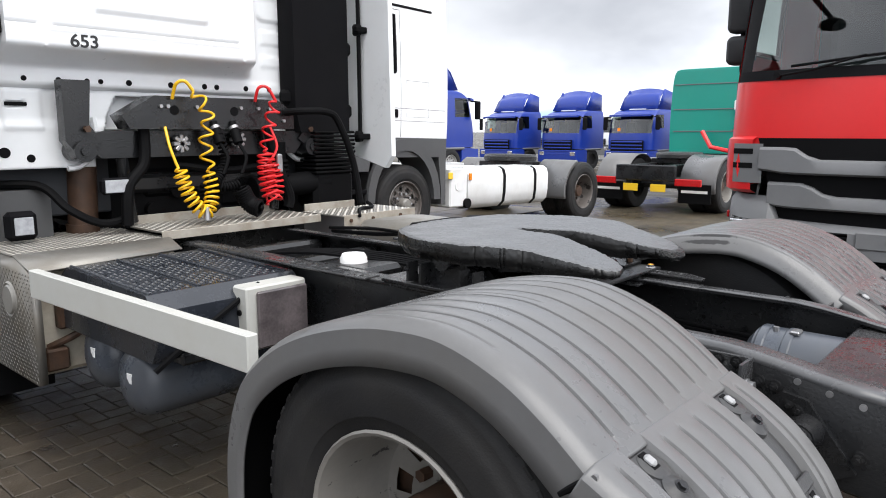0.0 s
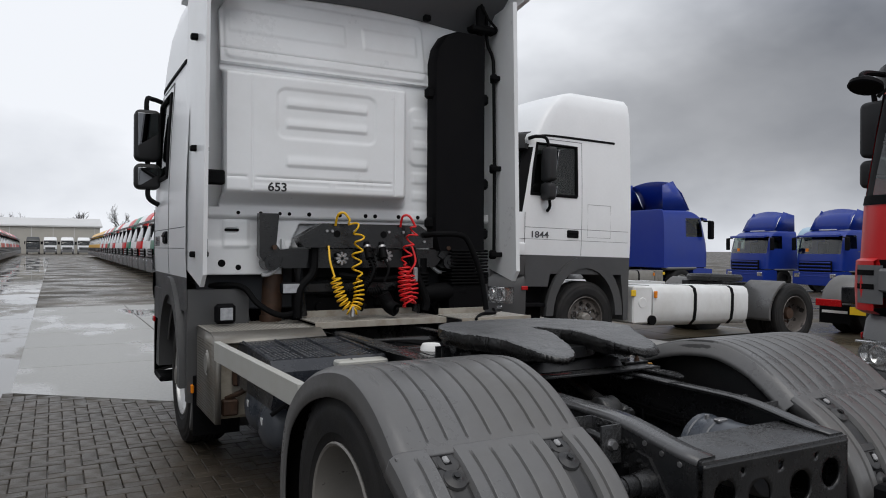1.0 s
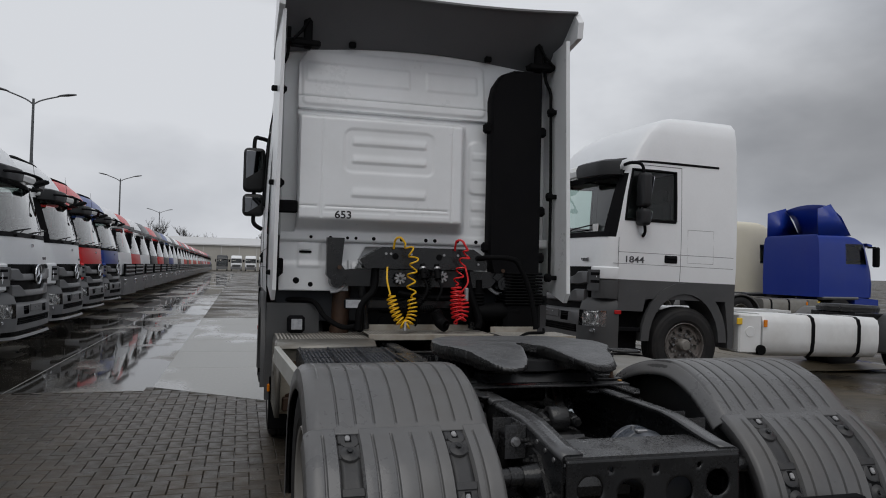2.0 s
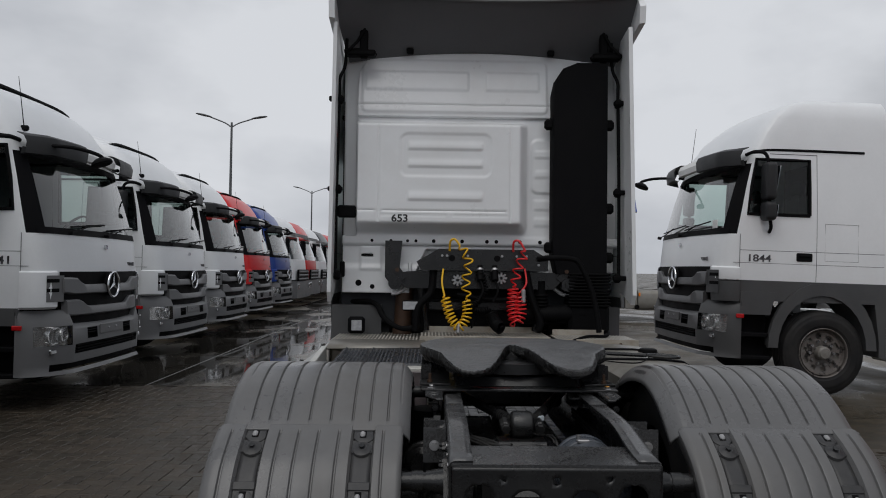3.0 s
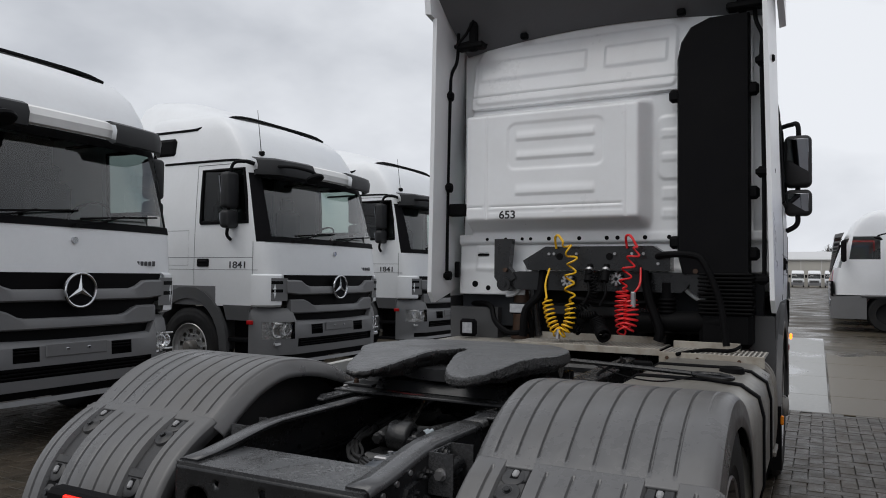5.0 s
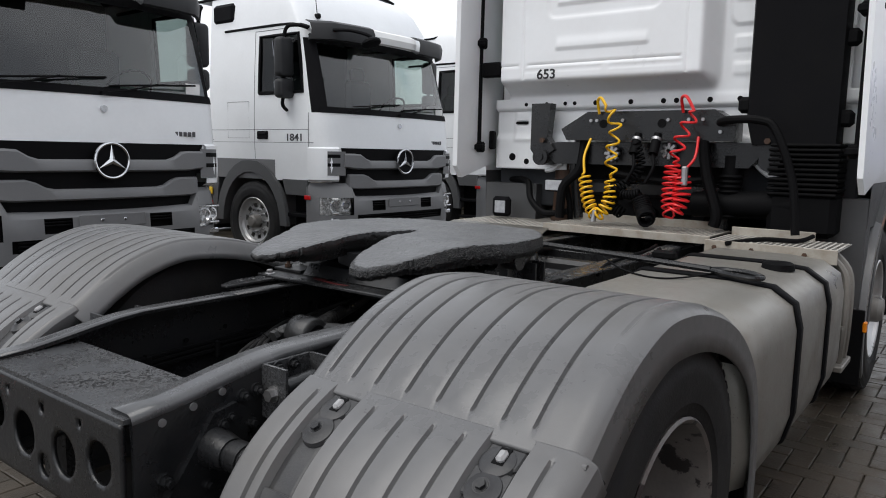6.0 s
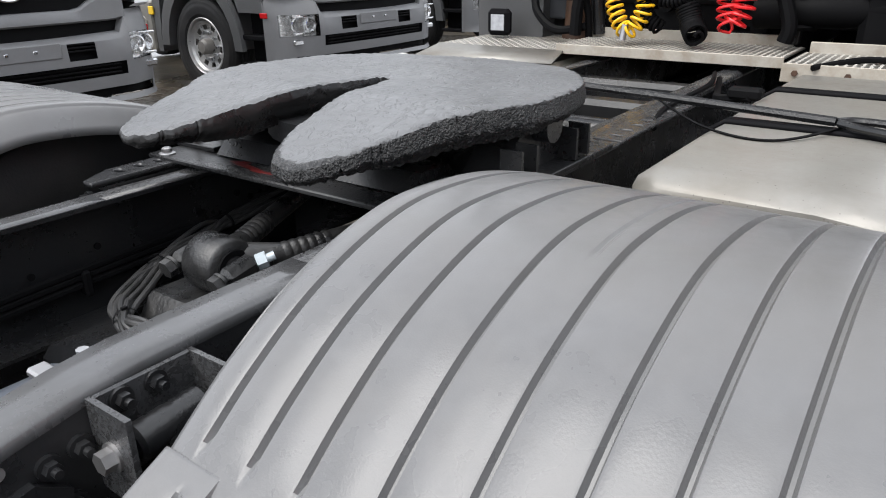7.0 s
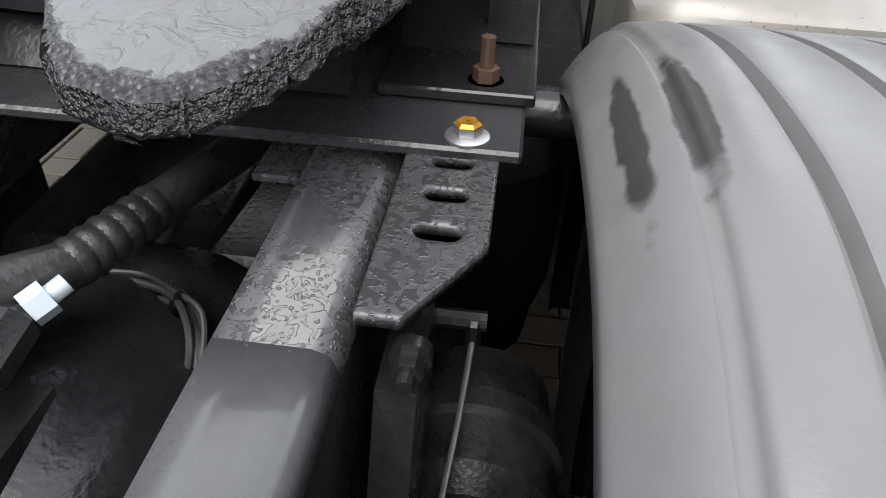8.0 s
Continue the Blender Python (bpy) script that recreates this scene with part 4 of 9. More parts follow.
    gm.grid([[(x * (0.88 + 0.12 * (z - 1.0) / 0.45), -0.045 - 0.075 * (x / 0.98) ** 2, z) for x in gx] for z in (0.86, 1.435)])
    part("grille", gm, FLAT_BLACK, t, "black grille opening")
    for z0, z1, z2, wdt, xa, xb in ((1.187, 1.375, 1.295, 0.95, 0.57, 0.74), (0.955, 1.135, 1.055, 0.88, 0.46, 0.66)):
        bar = Mesh(m)
        sec = []
        for i in range(k + 1):
            u = -1 + 2 * i / k
            x = u * wdt
            y = -0.045 - 0.075 * u * u
            zt = z2 + (z1 - z2) * smoothstep(xa, xb, abs(x))
            zl = z0 + 0.02 * smoothstep(0.75, 0.95, abs(x))
            sec.append([(x, y - 0.02, zl), (x, y + 0.034, zl + 0.004), (x, y + 0.05, zl + 0.018), (x, y + 0.046, zt - 0.02), (x, y + 0.03, zt - 0.003), (x, y - 0.02, zt)])
        bar.grid(sec)
        bar.add(sec[0], [(0, 1, 2, 3, 4, 5)]).add(sec[-1], [(5, 4, 3, 2, 1, 0)])
        part("grille_bar", bar, plastic, t, "broad dark grey grille bar", flat=40)
    for s in (-1, 1):
        flare = Mesh(m)
        levels = [(cab_section(z, -0.06, 1.228, -2.25), o) for z, o in (((1.445, 0.0), (1.425, 0.024), (1.30, 0.030), (1.285, 0.026), (1.275, 0.0)) if skirted else ((1.445, 0.0), (1.425, 0.026), (1.24, 0.032), (1.07, 0.026), (1.045, -0.01)))]
        cols = range(5, 10) if s < 0 else range(15, 20)
        flare.grid([[(lv[c][0] * (1 + o * 0.8), lv[c][1] + o * min(1.0, 1.2 * (lv[c][1] + 0.46) / 0.25), lv[c][2]) for c in cols] for lv, o in levels])
        if skirted:
            low_flare = Mesh(m)
            levels = [(cab_section(z, -0.06, 1.228, -2.25), o) for z, o in ((1.278, 0.0), (1.268, 0.020), (1.12, 0.022), (1.03, 0.012))]
            low_flare.grid([[(lv[c][0] * (1 + o * 0.8), lv[c][1] + o * min(1.0, 1.2 * (lv[c][1] + 0.46) / 0.25), lv[c][2]) for c in cols] for lv, o in levels])
            part("lower_flare", low_flare, plastic, t, "dark grey lower corner of the cab", flat=40)
        part("corner_flare", flare, PAINT, t, "painted flare at the cab's corner", tint=tint, flat=40)
        patch = Mesh(m)
        edge = [((0.988 + 0.24 * math.cos(q)) * 1.022, -0.39 + 0.25 * math.sin(q) + 0.030) for q in (0.95, 1.10, 1.28)] + [(1.0, -0.104), (0.93, -0.090)]
        patch.grid([[(s * x, y, z) for x, y in edge] for z in (1.12, 1.26, 1.395)])
        part("corner_panel", patch, plastic, t, "grey corner vent panel")
        for kz in range(2):
            zv = 1.36 - kz * 0.10
            slot = Mesh(m).add([(s * x * 1.0008, y + 0.0025, z) for z in (zv, zv - 0.038) for x, y in edge[:4]], [(i, i + 1, i + 5, i + 4) for i in range(3)])
            part("corner_vent", slot, FLAT_BLACK, t)
    em = Mesh(m)
    ym = Matrix.Translation((0, 0.022, 1.285)) @ Matrix.Rotation(radians(-90), 4, "X")
    em.lathe([(0.132, 0.0), (0.136, 0.012), (0.146, 0.018), (0.155, 0.012), (0.158, 0.0)], 40, ym)
    for a in (90, 210, 330):
        c, sn = math.cos(radians(a)), math.sin(radians(a))
        px, pz = -sn, c
        em.add([(px * 0.026, 0.028, 1.285 + pz * 0.026), (c * 0.138, 0.026, 1.285 + sn * 0.138), (-px * 0.026, 0.028, 1.285 - pz * 0.026), (0, 0.045, 1.285)], [(0, 1, 3), (1, 2, 3)])
    part("emblem", em, CHROME, t, "round bright emblem ring", flat=25)
    part("emblem_disc", Mesh(m).cyl((0, -0.03, 1.285), (0, 0.018, 1.285), 0.135, 32), BLACK_PLASTIC, t)
    # bumper with lamps, vents and a lower opening
    bz = [(0.36, 0.02), (0.40, -0.005), (0.47, 0.0), (0.56, 0.005), (0.66, 0.012), (0.70, 0.014), (0.865, 0.005), (0.98, -0.03), (1.03, -0.09)]
    bx = [-1.23, -1.18, -1.08, -0.86, -0.80, -0.56, -0.34, -0.30, 0.0, 0.30, 0.34, 0.56, 0.80, 0.86, 1.08, 1.18, 1.23]

    def by(x, f):
        a = abs(x)
        return f - 0.03 * (a / 0.86) ** 2 - (0.30 * ((a - 0.86) / 0.37) ** 2.2 if a > 0.86 else 0)

    low_mid = lambda x, z: z if abs(x) > 0.85 or z < 0.80 else 0.80 + (z - 0.80) * 0.35
    rows_b = []
    for z, f in bz:
        rows_b.append([(-1.237, -0.42, z)] + [(x, by(x, f), low_mid(x, z)) for x in bx] + [(1.237, -0.42, z)])

    def bskip(i, j):
        x = abs((bx[j - 1] + bx[j]) / 2) if 1 <= j <= len(bx) - 1 else 9
        if i in (1, ) and x < 1.08:
            return True
        if i in (3,) and x < 0.80:
            return True
        if i == 5 and (0.34 < x < 0.56):
            return True
        if i in (4, 5) and 0.86 < x < 1.18:
            return True
        return False

    bump_mesh = Mesh(m).grid(rows_b, bskip)
    bumper = part("bumper", bump_mesh, plastic, t, "dark grey plastic bumper")
    back = Mesh(m)
    back.grid([[(x, by(x, f) - 0.06, low_mid(x, z)) for x in bx] for z, f in bz[1:8]])
    for z in (0.58, 0.61, 0.64):
        back.box((0, -0.03, z), (1.5, 0.03, 0.012), 0.003)
    for s in (-1, 1):
        for z in (0.765, 0.79, 0.815):
            back.box((s * 0.45, -0.015, z), (0.21, 0.03, 0.012), 0.003)
    part("bumper_opening", back, FLAT_BLACK, bumper)
    pl = Mesh(m).box((0, 0.012, 0.785), (0.58, 0.016, 0.11), 0.006)
    part("plate_panel", pl, plastic, bumper, "blank plate carrier panel")
    for xq in (-0.1, 0.1):
        part("plate_clip", Mesh(m).box((xq, 0.022, 0.79), (0.03, 0.01, 0.02), 0.003), CHROME, bumper)
    for s in (-1, 1):
        y0 = by(1.02, 0.012)
        lamp = Mesh(m)
        xs = [0.872, 0.95, 1.05, 1.165]
        lamp.grid([[(s * x, by(x, 0.012) - 0.004, z) for x in xs] for z in (0.675, 0.77, 0.865)])
        lens = part("headlight", lamp, LAMP_GLASS, t, "clear rectangular headlight")
        lens.visible_shadow = False
        bowl = Mesh(m)
        for cx, cz, rr in ((0.94, 0.765, 0.062), (1.06, 0.765, 0.062)):
            bowl.lathe([(0.012, -0.03), (0.03, -0.028), (rr * 0.8, -0.005), (rr, 0.012), (rr + 0.012, 0.010)], 20, Matrix.Translation((s * cx, by(cx, 0.0) - 0.025, cz)) @ Matrix.Rotation(radians(-90), 4, "X") @ Matrix.Rotation(radians(s * -18 * (cx - 0.9)), 4, "Y"))
        bowl.grid([[(s * x, by(x, 0.012) - 0.05, z) for x in xs] for z in (0.655, 0.875)])
        for zz in (0.69, 0.845):
            bowl.box((s * 1.01, by(1.01, 0) - 0.02, zz), (0.24, 0.02, 0.018), 0.004)
        part("reflector", bowl, REFLECTOR, lens, "bright lamp reflector")
        fog = Mesh(m)
        fog.box((s * 1.06, by(1.06, 0.006) - 0.002, 0.605), (0.15, 0.03, 0.055), 0.012, )
        part("fog_light", fog, CHROME, t, "small fog light")
    # wipers
    for xa in (-0.62, 0.24):
        wp = Mesh(m)
        wp.tube([(xa - 0.30, -0.130, 1.985), (xa + 0.10, -0.105, 1.955), (xa + 0.55, -0.108, 1.915)], 0.009, 6)
        wp.tube([(xa + 0.62, -0.06, 1.85), (xa + 0.40, -0.075, 1.885), (xa + 0.10, -0.095, 1.962)], 0.008, 6)
        wp.cyl((xa + 0.62, -0.09, 1.85), (xa + 0.62, -0.04, 1.855), 0.022, 10)
        part("wiper", wp, FLAT_BLACK, t, "black windscreen wiper")
    # sun visor over the windscreen: dark ends and a bright middle
    for x0, x1, mt, nm in ((-1.17, -0.42, MIRROR_SHELL, "visor"), (0.42, 1.17, MIRROR_SHELL, "visor"), (-0.42, 0.42, PAPER, "visor_middle")):
        vs = Mesh(m)
        rr = []
        for i in range(9):
            x = x0 + (x1 - x0) * i / 8
            yy = -0.10 - 0.13 * abs(x / 1.17) ** 2.6
            dd = 0.0 if nm == "visor" else -0.06
            sl = -0.16 * smoothstep(1.0, 1.17, abs(x))
            lo = 2.655 if nm == "visor" else 2.70
            rr.append([(x, yy - 0.26, 2.875), (x, yy - 0.10 + dd + sl, 2.865), (x, yy - 0.03 + dd + sl, 2.835), (x, yy + dd + sl, 2.77), (x, yy - 0.015 + dd + sl, lo), (x, yy - 0.06 + dd + sl, lo - 0.01), (x, yy - 0.20, 2.72)])
        vs.grid(rr)
        part(nm, vs, mt, t, "dark smoked sun visor" if nm == "visor" else "pale middle of the sun visor")
    # mirrors: an arm, a tall and a short housing on each side, and one over the windscreen
    for s in (-1, 1):
        mr = Mesh(m).tube(smooth_path([(s * 1.16, -0.46, 2.78), (s * 1.27, -0.52, 2.80), (s * 1.33, -0.64, 2.76), (s * 1.33, -0.68, 2.5), (s * 1.325, -0.70, 2.06), (s * 1.32, -0.72, 1.92), (s * 1.24, -0.74, 1.86)], 6), 0.021, 8)
        arm = part("mirror_arm", mr, BLACK_PLASTIC, t, "black mirror arm")
        for zc, hh in ((2.45, 0.44), (2.10, 0.22)):
            part("mirror_housing", Mesh(m).pad((s * 1.33, -0.68, zc), (0.21, 0.13, hh), 0.05, 0.03), MIRROR_SHELL, arm, "dark mirror housing", flat=50)
            part("mirror_glass", Mesh(m).box((0, 0, 0), (0.16, 0.006, hh - 0.07), 0.002, Matrix.Translation((s * 1.33, -0.748, zc)) @ Matrix.Rotation(radians(9), 4, "X") @ Matrix.Rotation(radians(s * -6), 4, "Z")), MIRROR, arm)
    fm = Mesh(m).tube(smooth_path([(1.0, -0.30, 2.76), (0.98, 0.0, 2.74), (0.90, 0.22, 2.68), (0.86, 0.26, 2.62)], 5), 0.02, 8)
    fa = part("front_mirror_arm", fm, BLACK_PLASTIC, t)
    part("front_mirror", Mesh(m).lathe([(0.001, 0.05), (0.06, 0.045), (0.105, 0.015), (0.11, -0.01), (0.10, -0.02), (0.001, -0.02)], 20, Matrix.Translation((0.86, 0.24, 2.60)) @ Matrix.Rotation(radians(20), 4, "X")), BLACK_PLASTIC, fa, "round black kerb mirror")
    # antenna and roof marker
    an = Mesh(m).tube([(0.93, -0.55, 2.92), (0.94, -0.62, 3.5)], [0.006, 0.003], 5)
    an.box((0.93, -0.55, 2.95), (0.05, 0.09, 0.06), 0.015)
    part("antenna", an, FLAT_BLACK, t, "thin black roof antenna")
    # inside: dashboard, wheel, seats, rear trim
    if seats:
        part("dashboard", Mesh(m).box((0, -0.58, 1.72), (2.1, 0.5, 0.28), 0.06), SEAT, t)
        part("cab_trim", Mesh(m).box((0, -2.15, 2.0), (2.3, 0.04, 1.9), 0.01), SEAT, t)
        part("cab_floor", Mesh(m).box((0, -1.2, 1.2), (2.3, 1.9, 0.08), 0.01), SEAT, t)
        for sx in (-0.62, 0.62):
            st = Mesh(m).box((sx, -1.12, 1.62), (0.52, 0.52, 0.16), 0.05)
            st.box((sx, -1.40, 2.02), (0.5, 0.15, 0.72), 0.06)
            st.box((sx, -1.42, 2.46), (0.28, 0.1, 0.2), 0.04)
            part("seat", st, SEAT, t)
        part("steering_wheel", Mesh(m).lathe([(0.215, 0.0), (0.225, 0.018), (0.24, 0.0), (0.225, -0.018)], 24, Matrix.Translation((-0.62, -0.78, 1.95)) @ Matrix.Rotation(radians(50), 4, "X"), close=True), FLAT_BLACK, t)
    if sign:
        part("paper_sign", Mesh(m).box((-0.93, -0.185, 1.955), (0.15, 0.004, 0.10), 0.0), PAPER, t, "small white paper behind the windscreen")
    if letters:
        for s in (-1, 1):
            lettering(letters, 0.115, m @ Matrix.Translation((s * 1.2385, -0.62, 1.545)) @ Matrix.Rotation(radians(s * 90), 4, "Z") @ Matrix.Rotation(radians(90), 4, "X"), CHROME_INK, cab, squeeze=1.35)
    bars = Mesh(m)
    for i in range(6):
        bars.box((-0.88 + i * 0.046, -0.112, 1.53), (0.034, 0.008, 0.042 if i else 0.05), 0.003)
    tagged(part("model_badge", bars, CHROME_INK, cab, "small unreadable metal badge bars"), kind="stuff")
    part("bonnet_badge", Mesh(m).cyl((0, -0.09, 1.72), (0, -0.065, 1.72), 0.028, 16), CHROME, cab)
    # roof fairing
    if high:
        fz = Mesh(m)
        rws = []
        for i in range(17):
            u = i / 16
            y = -1.04 - 1.60 * u
            w = 0.94 + 0.215 * smoothstep(0.0, 0.26, u)
            top = 3.50 + 0.37 * math.sin(u * math.pi / 2) ** 1.1
            base = 3.455 - 0.17 * smoothstep(0.0, 0.28, u)
            rws.append([(x * w, y, base + (top - base) * (1 - abs(x) ** 6)) for x in [-1 + 2 * q / 12 for q in range(13)]])
        fz.grid(rws)
        fz.add(rws[-1], [tuple(range(13))])
        edge = [r[0] for r in rws[::-1]] + rws[0][1:-1] + [r[-1] for r in rws]
        part("fairing_base", Mesh(m).tube([(x * 0.995, y + 0.01, z - 0.004) for x, y, z in edge], 0.018, 6), FLAT_BLACK, cab, "black seal under the roof fairing")
        part("roof_fairing", fz, PAINT, t, "smooth wedge-shaped roof fairing", tint=tint)
        for s in (-1, 1):
            part("roof_vent", Mesh(m).box((s * 1.15, -1.98, 3.07), (0.12, 0.42, 0.24), 0.04), BLACK_PLASTIC, cab, "black vent recess at the roof's side")
    return cab


def build_wheel(t, centre, side, dual=False, rim_mat=None, detail=True, name="wheel"):
    """A wheel with ribbed tyre, rim with hand holes, hub and nuts; side is +1 on the right."""
    m = Matrix.Translation(centre) @ Matrix.Rotation(radians(90 * side), 4, "Y")
    hub = new(name)
    hub.parent = t
    hub.matrix_basis = m
    n = 72 if detail else 36
    prof = [(0.292, -0.13), (0.315, -0.142), (0.38, -0.152), (0.45, -0.148), (0.492, -0.135), (0.508, -0.11)]
    for gx in (-0.075, -0.035, 0.0, 0.035, 0.075):
        prof += [(0.512, gx - 0.012), (0.502, gx - 0.006), (0.502, gx + 0.006), (0.512, gx + 0.012)]
    prof += [(0.508, 0.11), (0.492, 0.135), (0.47, 0.143), (0.466, 0.147), (0.455, 0.149), (0.43, 0.151), (0.426, 0.154), (0.40, 0.155), (0.36, 0.1525), (0.335, 0.150), (0.331, 0.146), (0.31, 0.142), (0.292, 0.13)]
    ty = Mesh()
    ty.lathe(prof, n)
    if detail:
        for i in range(60):
            a = 2 * math.pi * i / 60
            ty.box((0, 0, 0), (0.010, 0.030, 0.010), 0.002, Matrix.Rotation(a, 4, "Z") @ Matrix.Translation((0.488, 0, 0.1345)))
    shifts = (0.0, -0.32) if dual else (0.0,)
    for dz in shifts:
        tm = Mesh()
        tm.v, tm.f = [(x, y, z + dz) for x, y, z in ty.v], ty.f
        part("tyre", tm, RUBBER, hub, "worn black tyre")
    rm = Mesh()
    depth = -0.10 if dual else 0.075
    rprof = [(0.296, 0.125), (0.302, 0.142), (0.296, 0.148), (0.287, 0.142), (0.28, 0.12), (0.274, 0.06), (0.268, depth + 0.05), (0.25, depth + 0.02)]
    rm.lathe(rprof, 40)
    disc = [(0.25, depth + 0.02), (0.225, depth + 0.012), (0.175, depth + 0.004), (0.15, depth + 0.0), (0.085, depth)]
    nn = 40
    pts = [[(r * math.cos(2 * math.pi * i / nn), r * math.sin(2 * math.pi * i / nn), z) for r, z in disc] for i in range(nn + 1)]
    rm.grid(pts, lambda i, j: j == 1 and i % 4 in (0, 1))
    part("rim", rm, rim_mat or RIM, hub, "dished steel rim")
    hb = Mesh().lathe([(0.001, depth + 0.12), (0.06, depth + 0.115), (0.08, depth + 0.09), (0.085, depth), (0.085, depth - 0.05)] if not dual else [(0.001, depth + 0.16), (0.085, depth + 0.155), (0.10, depth + 0.13), (0.105, depth - 0.05)], 28)
    hb.cyl((0, 0, depth - 0.03), (0, 0, depth - 0.02), 0.26, 30)
    part("hub", hb, RIM if not dual else RUST, hub, "dull hub")
    nuts = Mesh()
    for i in range(10):
        a = 2 * math.pi * (i + 0.5) / 10
        nuts.cyl((0.142 * math.cos(a), 0.142 * math.sin(a), depth), (0.142 * math.cos(a), 0.142 * math.sin(a), depth + 0.035), 0.018, 6)
    tagged(part("wheel_nut", nuts, CHROME if not dual else RUST, hub), kind="stuff")
    return hub


def build_chassis(t, m=I4, tank_mat=None, wheelbase=3.6, open_guard=False):
    """Plain running gear for the parked units: rails, wheels, tanks, guards and coupling."""
    for s in (-1, 1):
        part("rail", Mesh(m).box((s * 0.38, -3.3, 0.80), (0.08, 5.4, 0.24), 0.01), FRAME, t)
    ax = Mesh(m)
    for k in range(4):
        part("crossmember", Mesh(m).box((0, -1.6 - k * 1.3, 0.78), (0.7, 0.1, 0.16), 0.01), FRAME, t)
    ax.cyl((-1.0, -1.43, 0.51), (1.0, -1.43, 0.51), 0.06, 10)
    part("front_axle", ax, FRAME, t)
    ax = Mesh(m)
    ax.cyl((-1.0, -1.43 - wheelbase, 0.51), (1.0, -1.43 - wheelbase, 0.51), 0.09, 10)
    part("axle", ax, FRAME, t)
    for s in (-1, 1):
        build_wheel(t, (m @ Vector((s * 1.06, -1.43, 0.51)))[:], s, detail=False, rim_mat=SILVER)
        build_wheel(t, (m @ Vector((s * 1.06, -1.43 - wheelbase, 0.51)))[:], s, dual=True, detail=False)
        tk = Mesh(m)
        prof = [(0.55, 0.38), (1.12, 0.38), (1.20, 0.46), (1.22, 0.6), (1.22, 0.84), (1.19, 0.93), (1.12, 0.97), (0.55, 0.97)]
        tank_end = -max(4.25, wheelbase + 0.25)
        tk.prism([(b, a * s) for a, b in prof], 1, tank_end, -2.67)
        part("fuel_tank", tk, tank_mat or ALU, t, "white fuel tank", flat=50)
        for yy in (-2.67 + (tank_end + 2.67) * 0.42, -2.67 + (tank_end + 2.67) * 0.82):
            st = Mesh(m)
            st.prism([(0.675 + (b - 0.675) * 1.012, a * s * 1.006) for a, b in prof], 1, yy - 0.03, yy + 0.03)
            part("tank_strap", st, BLACK_PLASTIC, t)
        bx = Mesh(m).box((s * 1.0, -2.46, 0.69), (0.46, 0.37, 0.54), 0.02)
        side_box = part("side_box", bx, tank_mat or ALU, t, "embossed white side box")
        part("box_disc", Mesh(m).cyl((s * 1.225, -2.45, 0.72), (s * 1.238, -2.45, 0.72), 0.075, 24, bevel=0.006), tank_mat or ALU, side_box)
        part("pipe_end", Mesh(m).cyl((s * 1.10, -2.62, 0.47), (s * 1.27, -2.62, 0.47), 0.07, 18), FLAT_BLACK, side_box, "black pipe end")
        part("amber_marker", Mesh(m).box((s * 1.235, -2.70, 0.84), (0.03, 0.05, 0.10), 0.006), AMBER, t)
        part("yellow_marker", Mesh(m).box((s * 1.235, -2.27, 0.86), (0.02, 0.09, 0.09), 0.006), YELLOW_MARK, t)
        g = Mesh(m)
        n = 16
        yc = -1.43 - wheelbase
        arc = [(yc + 0.68 * math.cos(a), 0.51 + 0.60 * math.sin(a)) for a in [math.radians(-10 + (75 if open_guard else 200) * i / n) for i in range(n + 1)]]
        g.grid([[(s * 1.23, yc + (y - yc) * 0.95, 0.51 + (z - 0.51) * 0.92) for y, z in arc], [(s * 1.22, y, z) for y, z in arc], [(s * 0.55, y, z) for y, z in arc]])
        solid(part("mudguard", g, GUARD, t, "grey plastic mudguard"), 0.01)
    fw = Mesh(m)
    yc = -1.43 - wheelbase + 0.55
    fw.lathe([(0.01, 1.14), (0.44, 1.13), (0.47, 1.09), (0.46, 1.02), (0.01, 1.0)], 28, Matrix.Translation((0, yc, 0)))
    part("fifth_wheel", fw, GREASE, t, "greasy black coupling plate")
    part("coupling_mount", Mesh(m).box((0, yc, 0.96), (0.94, 0.6, 0.1), 0.01), FRAME, t)


def parked_truck(label, tint, at, turn, letters="", high=True, group="", chassis=True, tank_mat=None, seats=True, wheelbase=3.6, open_guard=False, cab_pose=I4, skirted=False):
    t = thing("tractor_truck", label, "truck", at, turn, group)
    build_cab(t, tint, cab_pose, high=high, letters=letters, seats=seats, skirted=skirted)
    if chassis:
        build_chassis(t, tank_mat=tank_mat, wheelbase=wheelbase, open_guard=open_guard)
    return t

# ---- the tractor unit that the camera goes round: rear axle near y = 0, heading +y ----
SUBJ_LABEL = "white tractor unit with grey mudguards and bare black chassis"
subject = thing("tractor_truck", SUBJ_LABEL, "truck")
FRONT = 4.95
AXLE_Y = 0.05
CM = Matrix.Translation((-0.035, FRONT, 0)) @ Matrix.Diagonal((1, 0.92, 1, 1))
WHITE_TINT = (0.80, 0.815, 0.83)
build_cab(subject, WHITE_TINT, CM, high=False, letters="1844", rear_wall=False, sign=False, skirted=True)


# rear wall of the cab, pressed from one sheet
def bar_press(x, z, x0, x1, z0, z1, h, soft=0.012):
    """A raised bar with sharp upper and lower edges."""
    return h * smoothstep(x0 - soft, x0 + soft, x) * (1 - smoothstep(x1 - soft, x1 + soft, x)) * smoothstep(z0 - soft, z0 + soft, z) * (1 - smoothstep(z1 - soft, z1 + soft, z))


def groove(d, width=0.006, depth=0.005):
    return -depth * max(0.0, 1 - abs(d) / width)


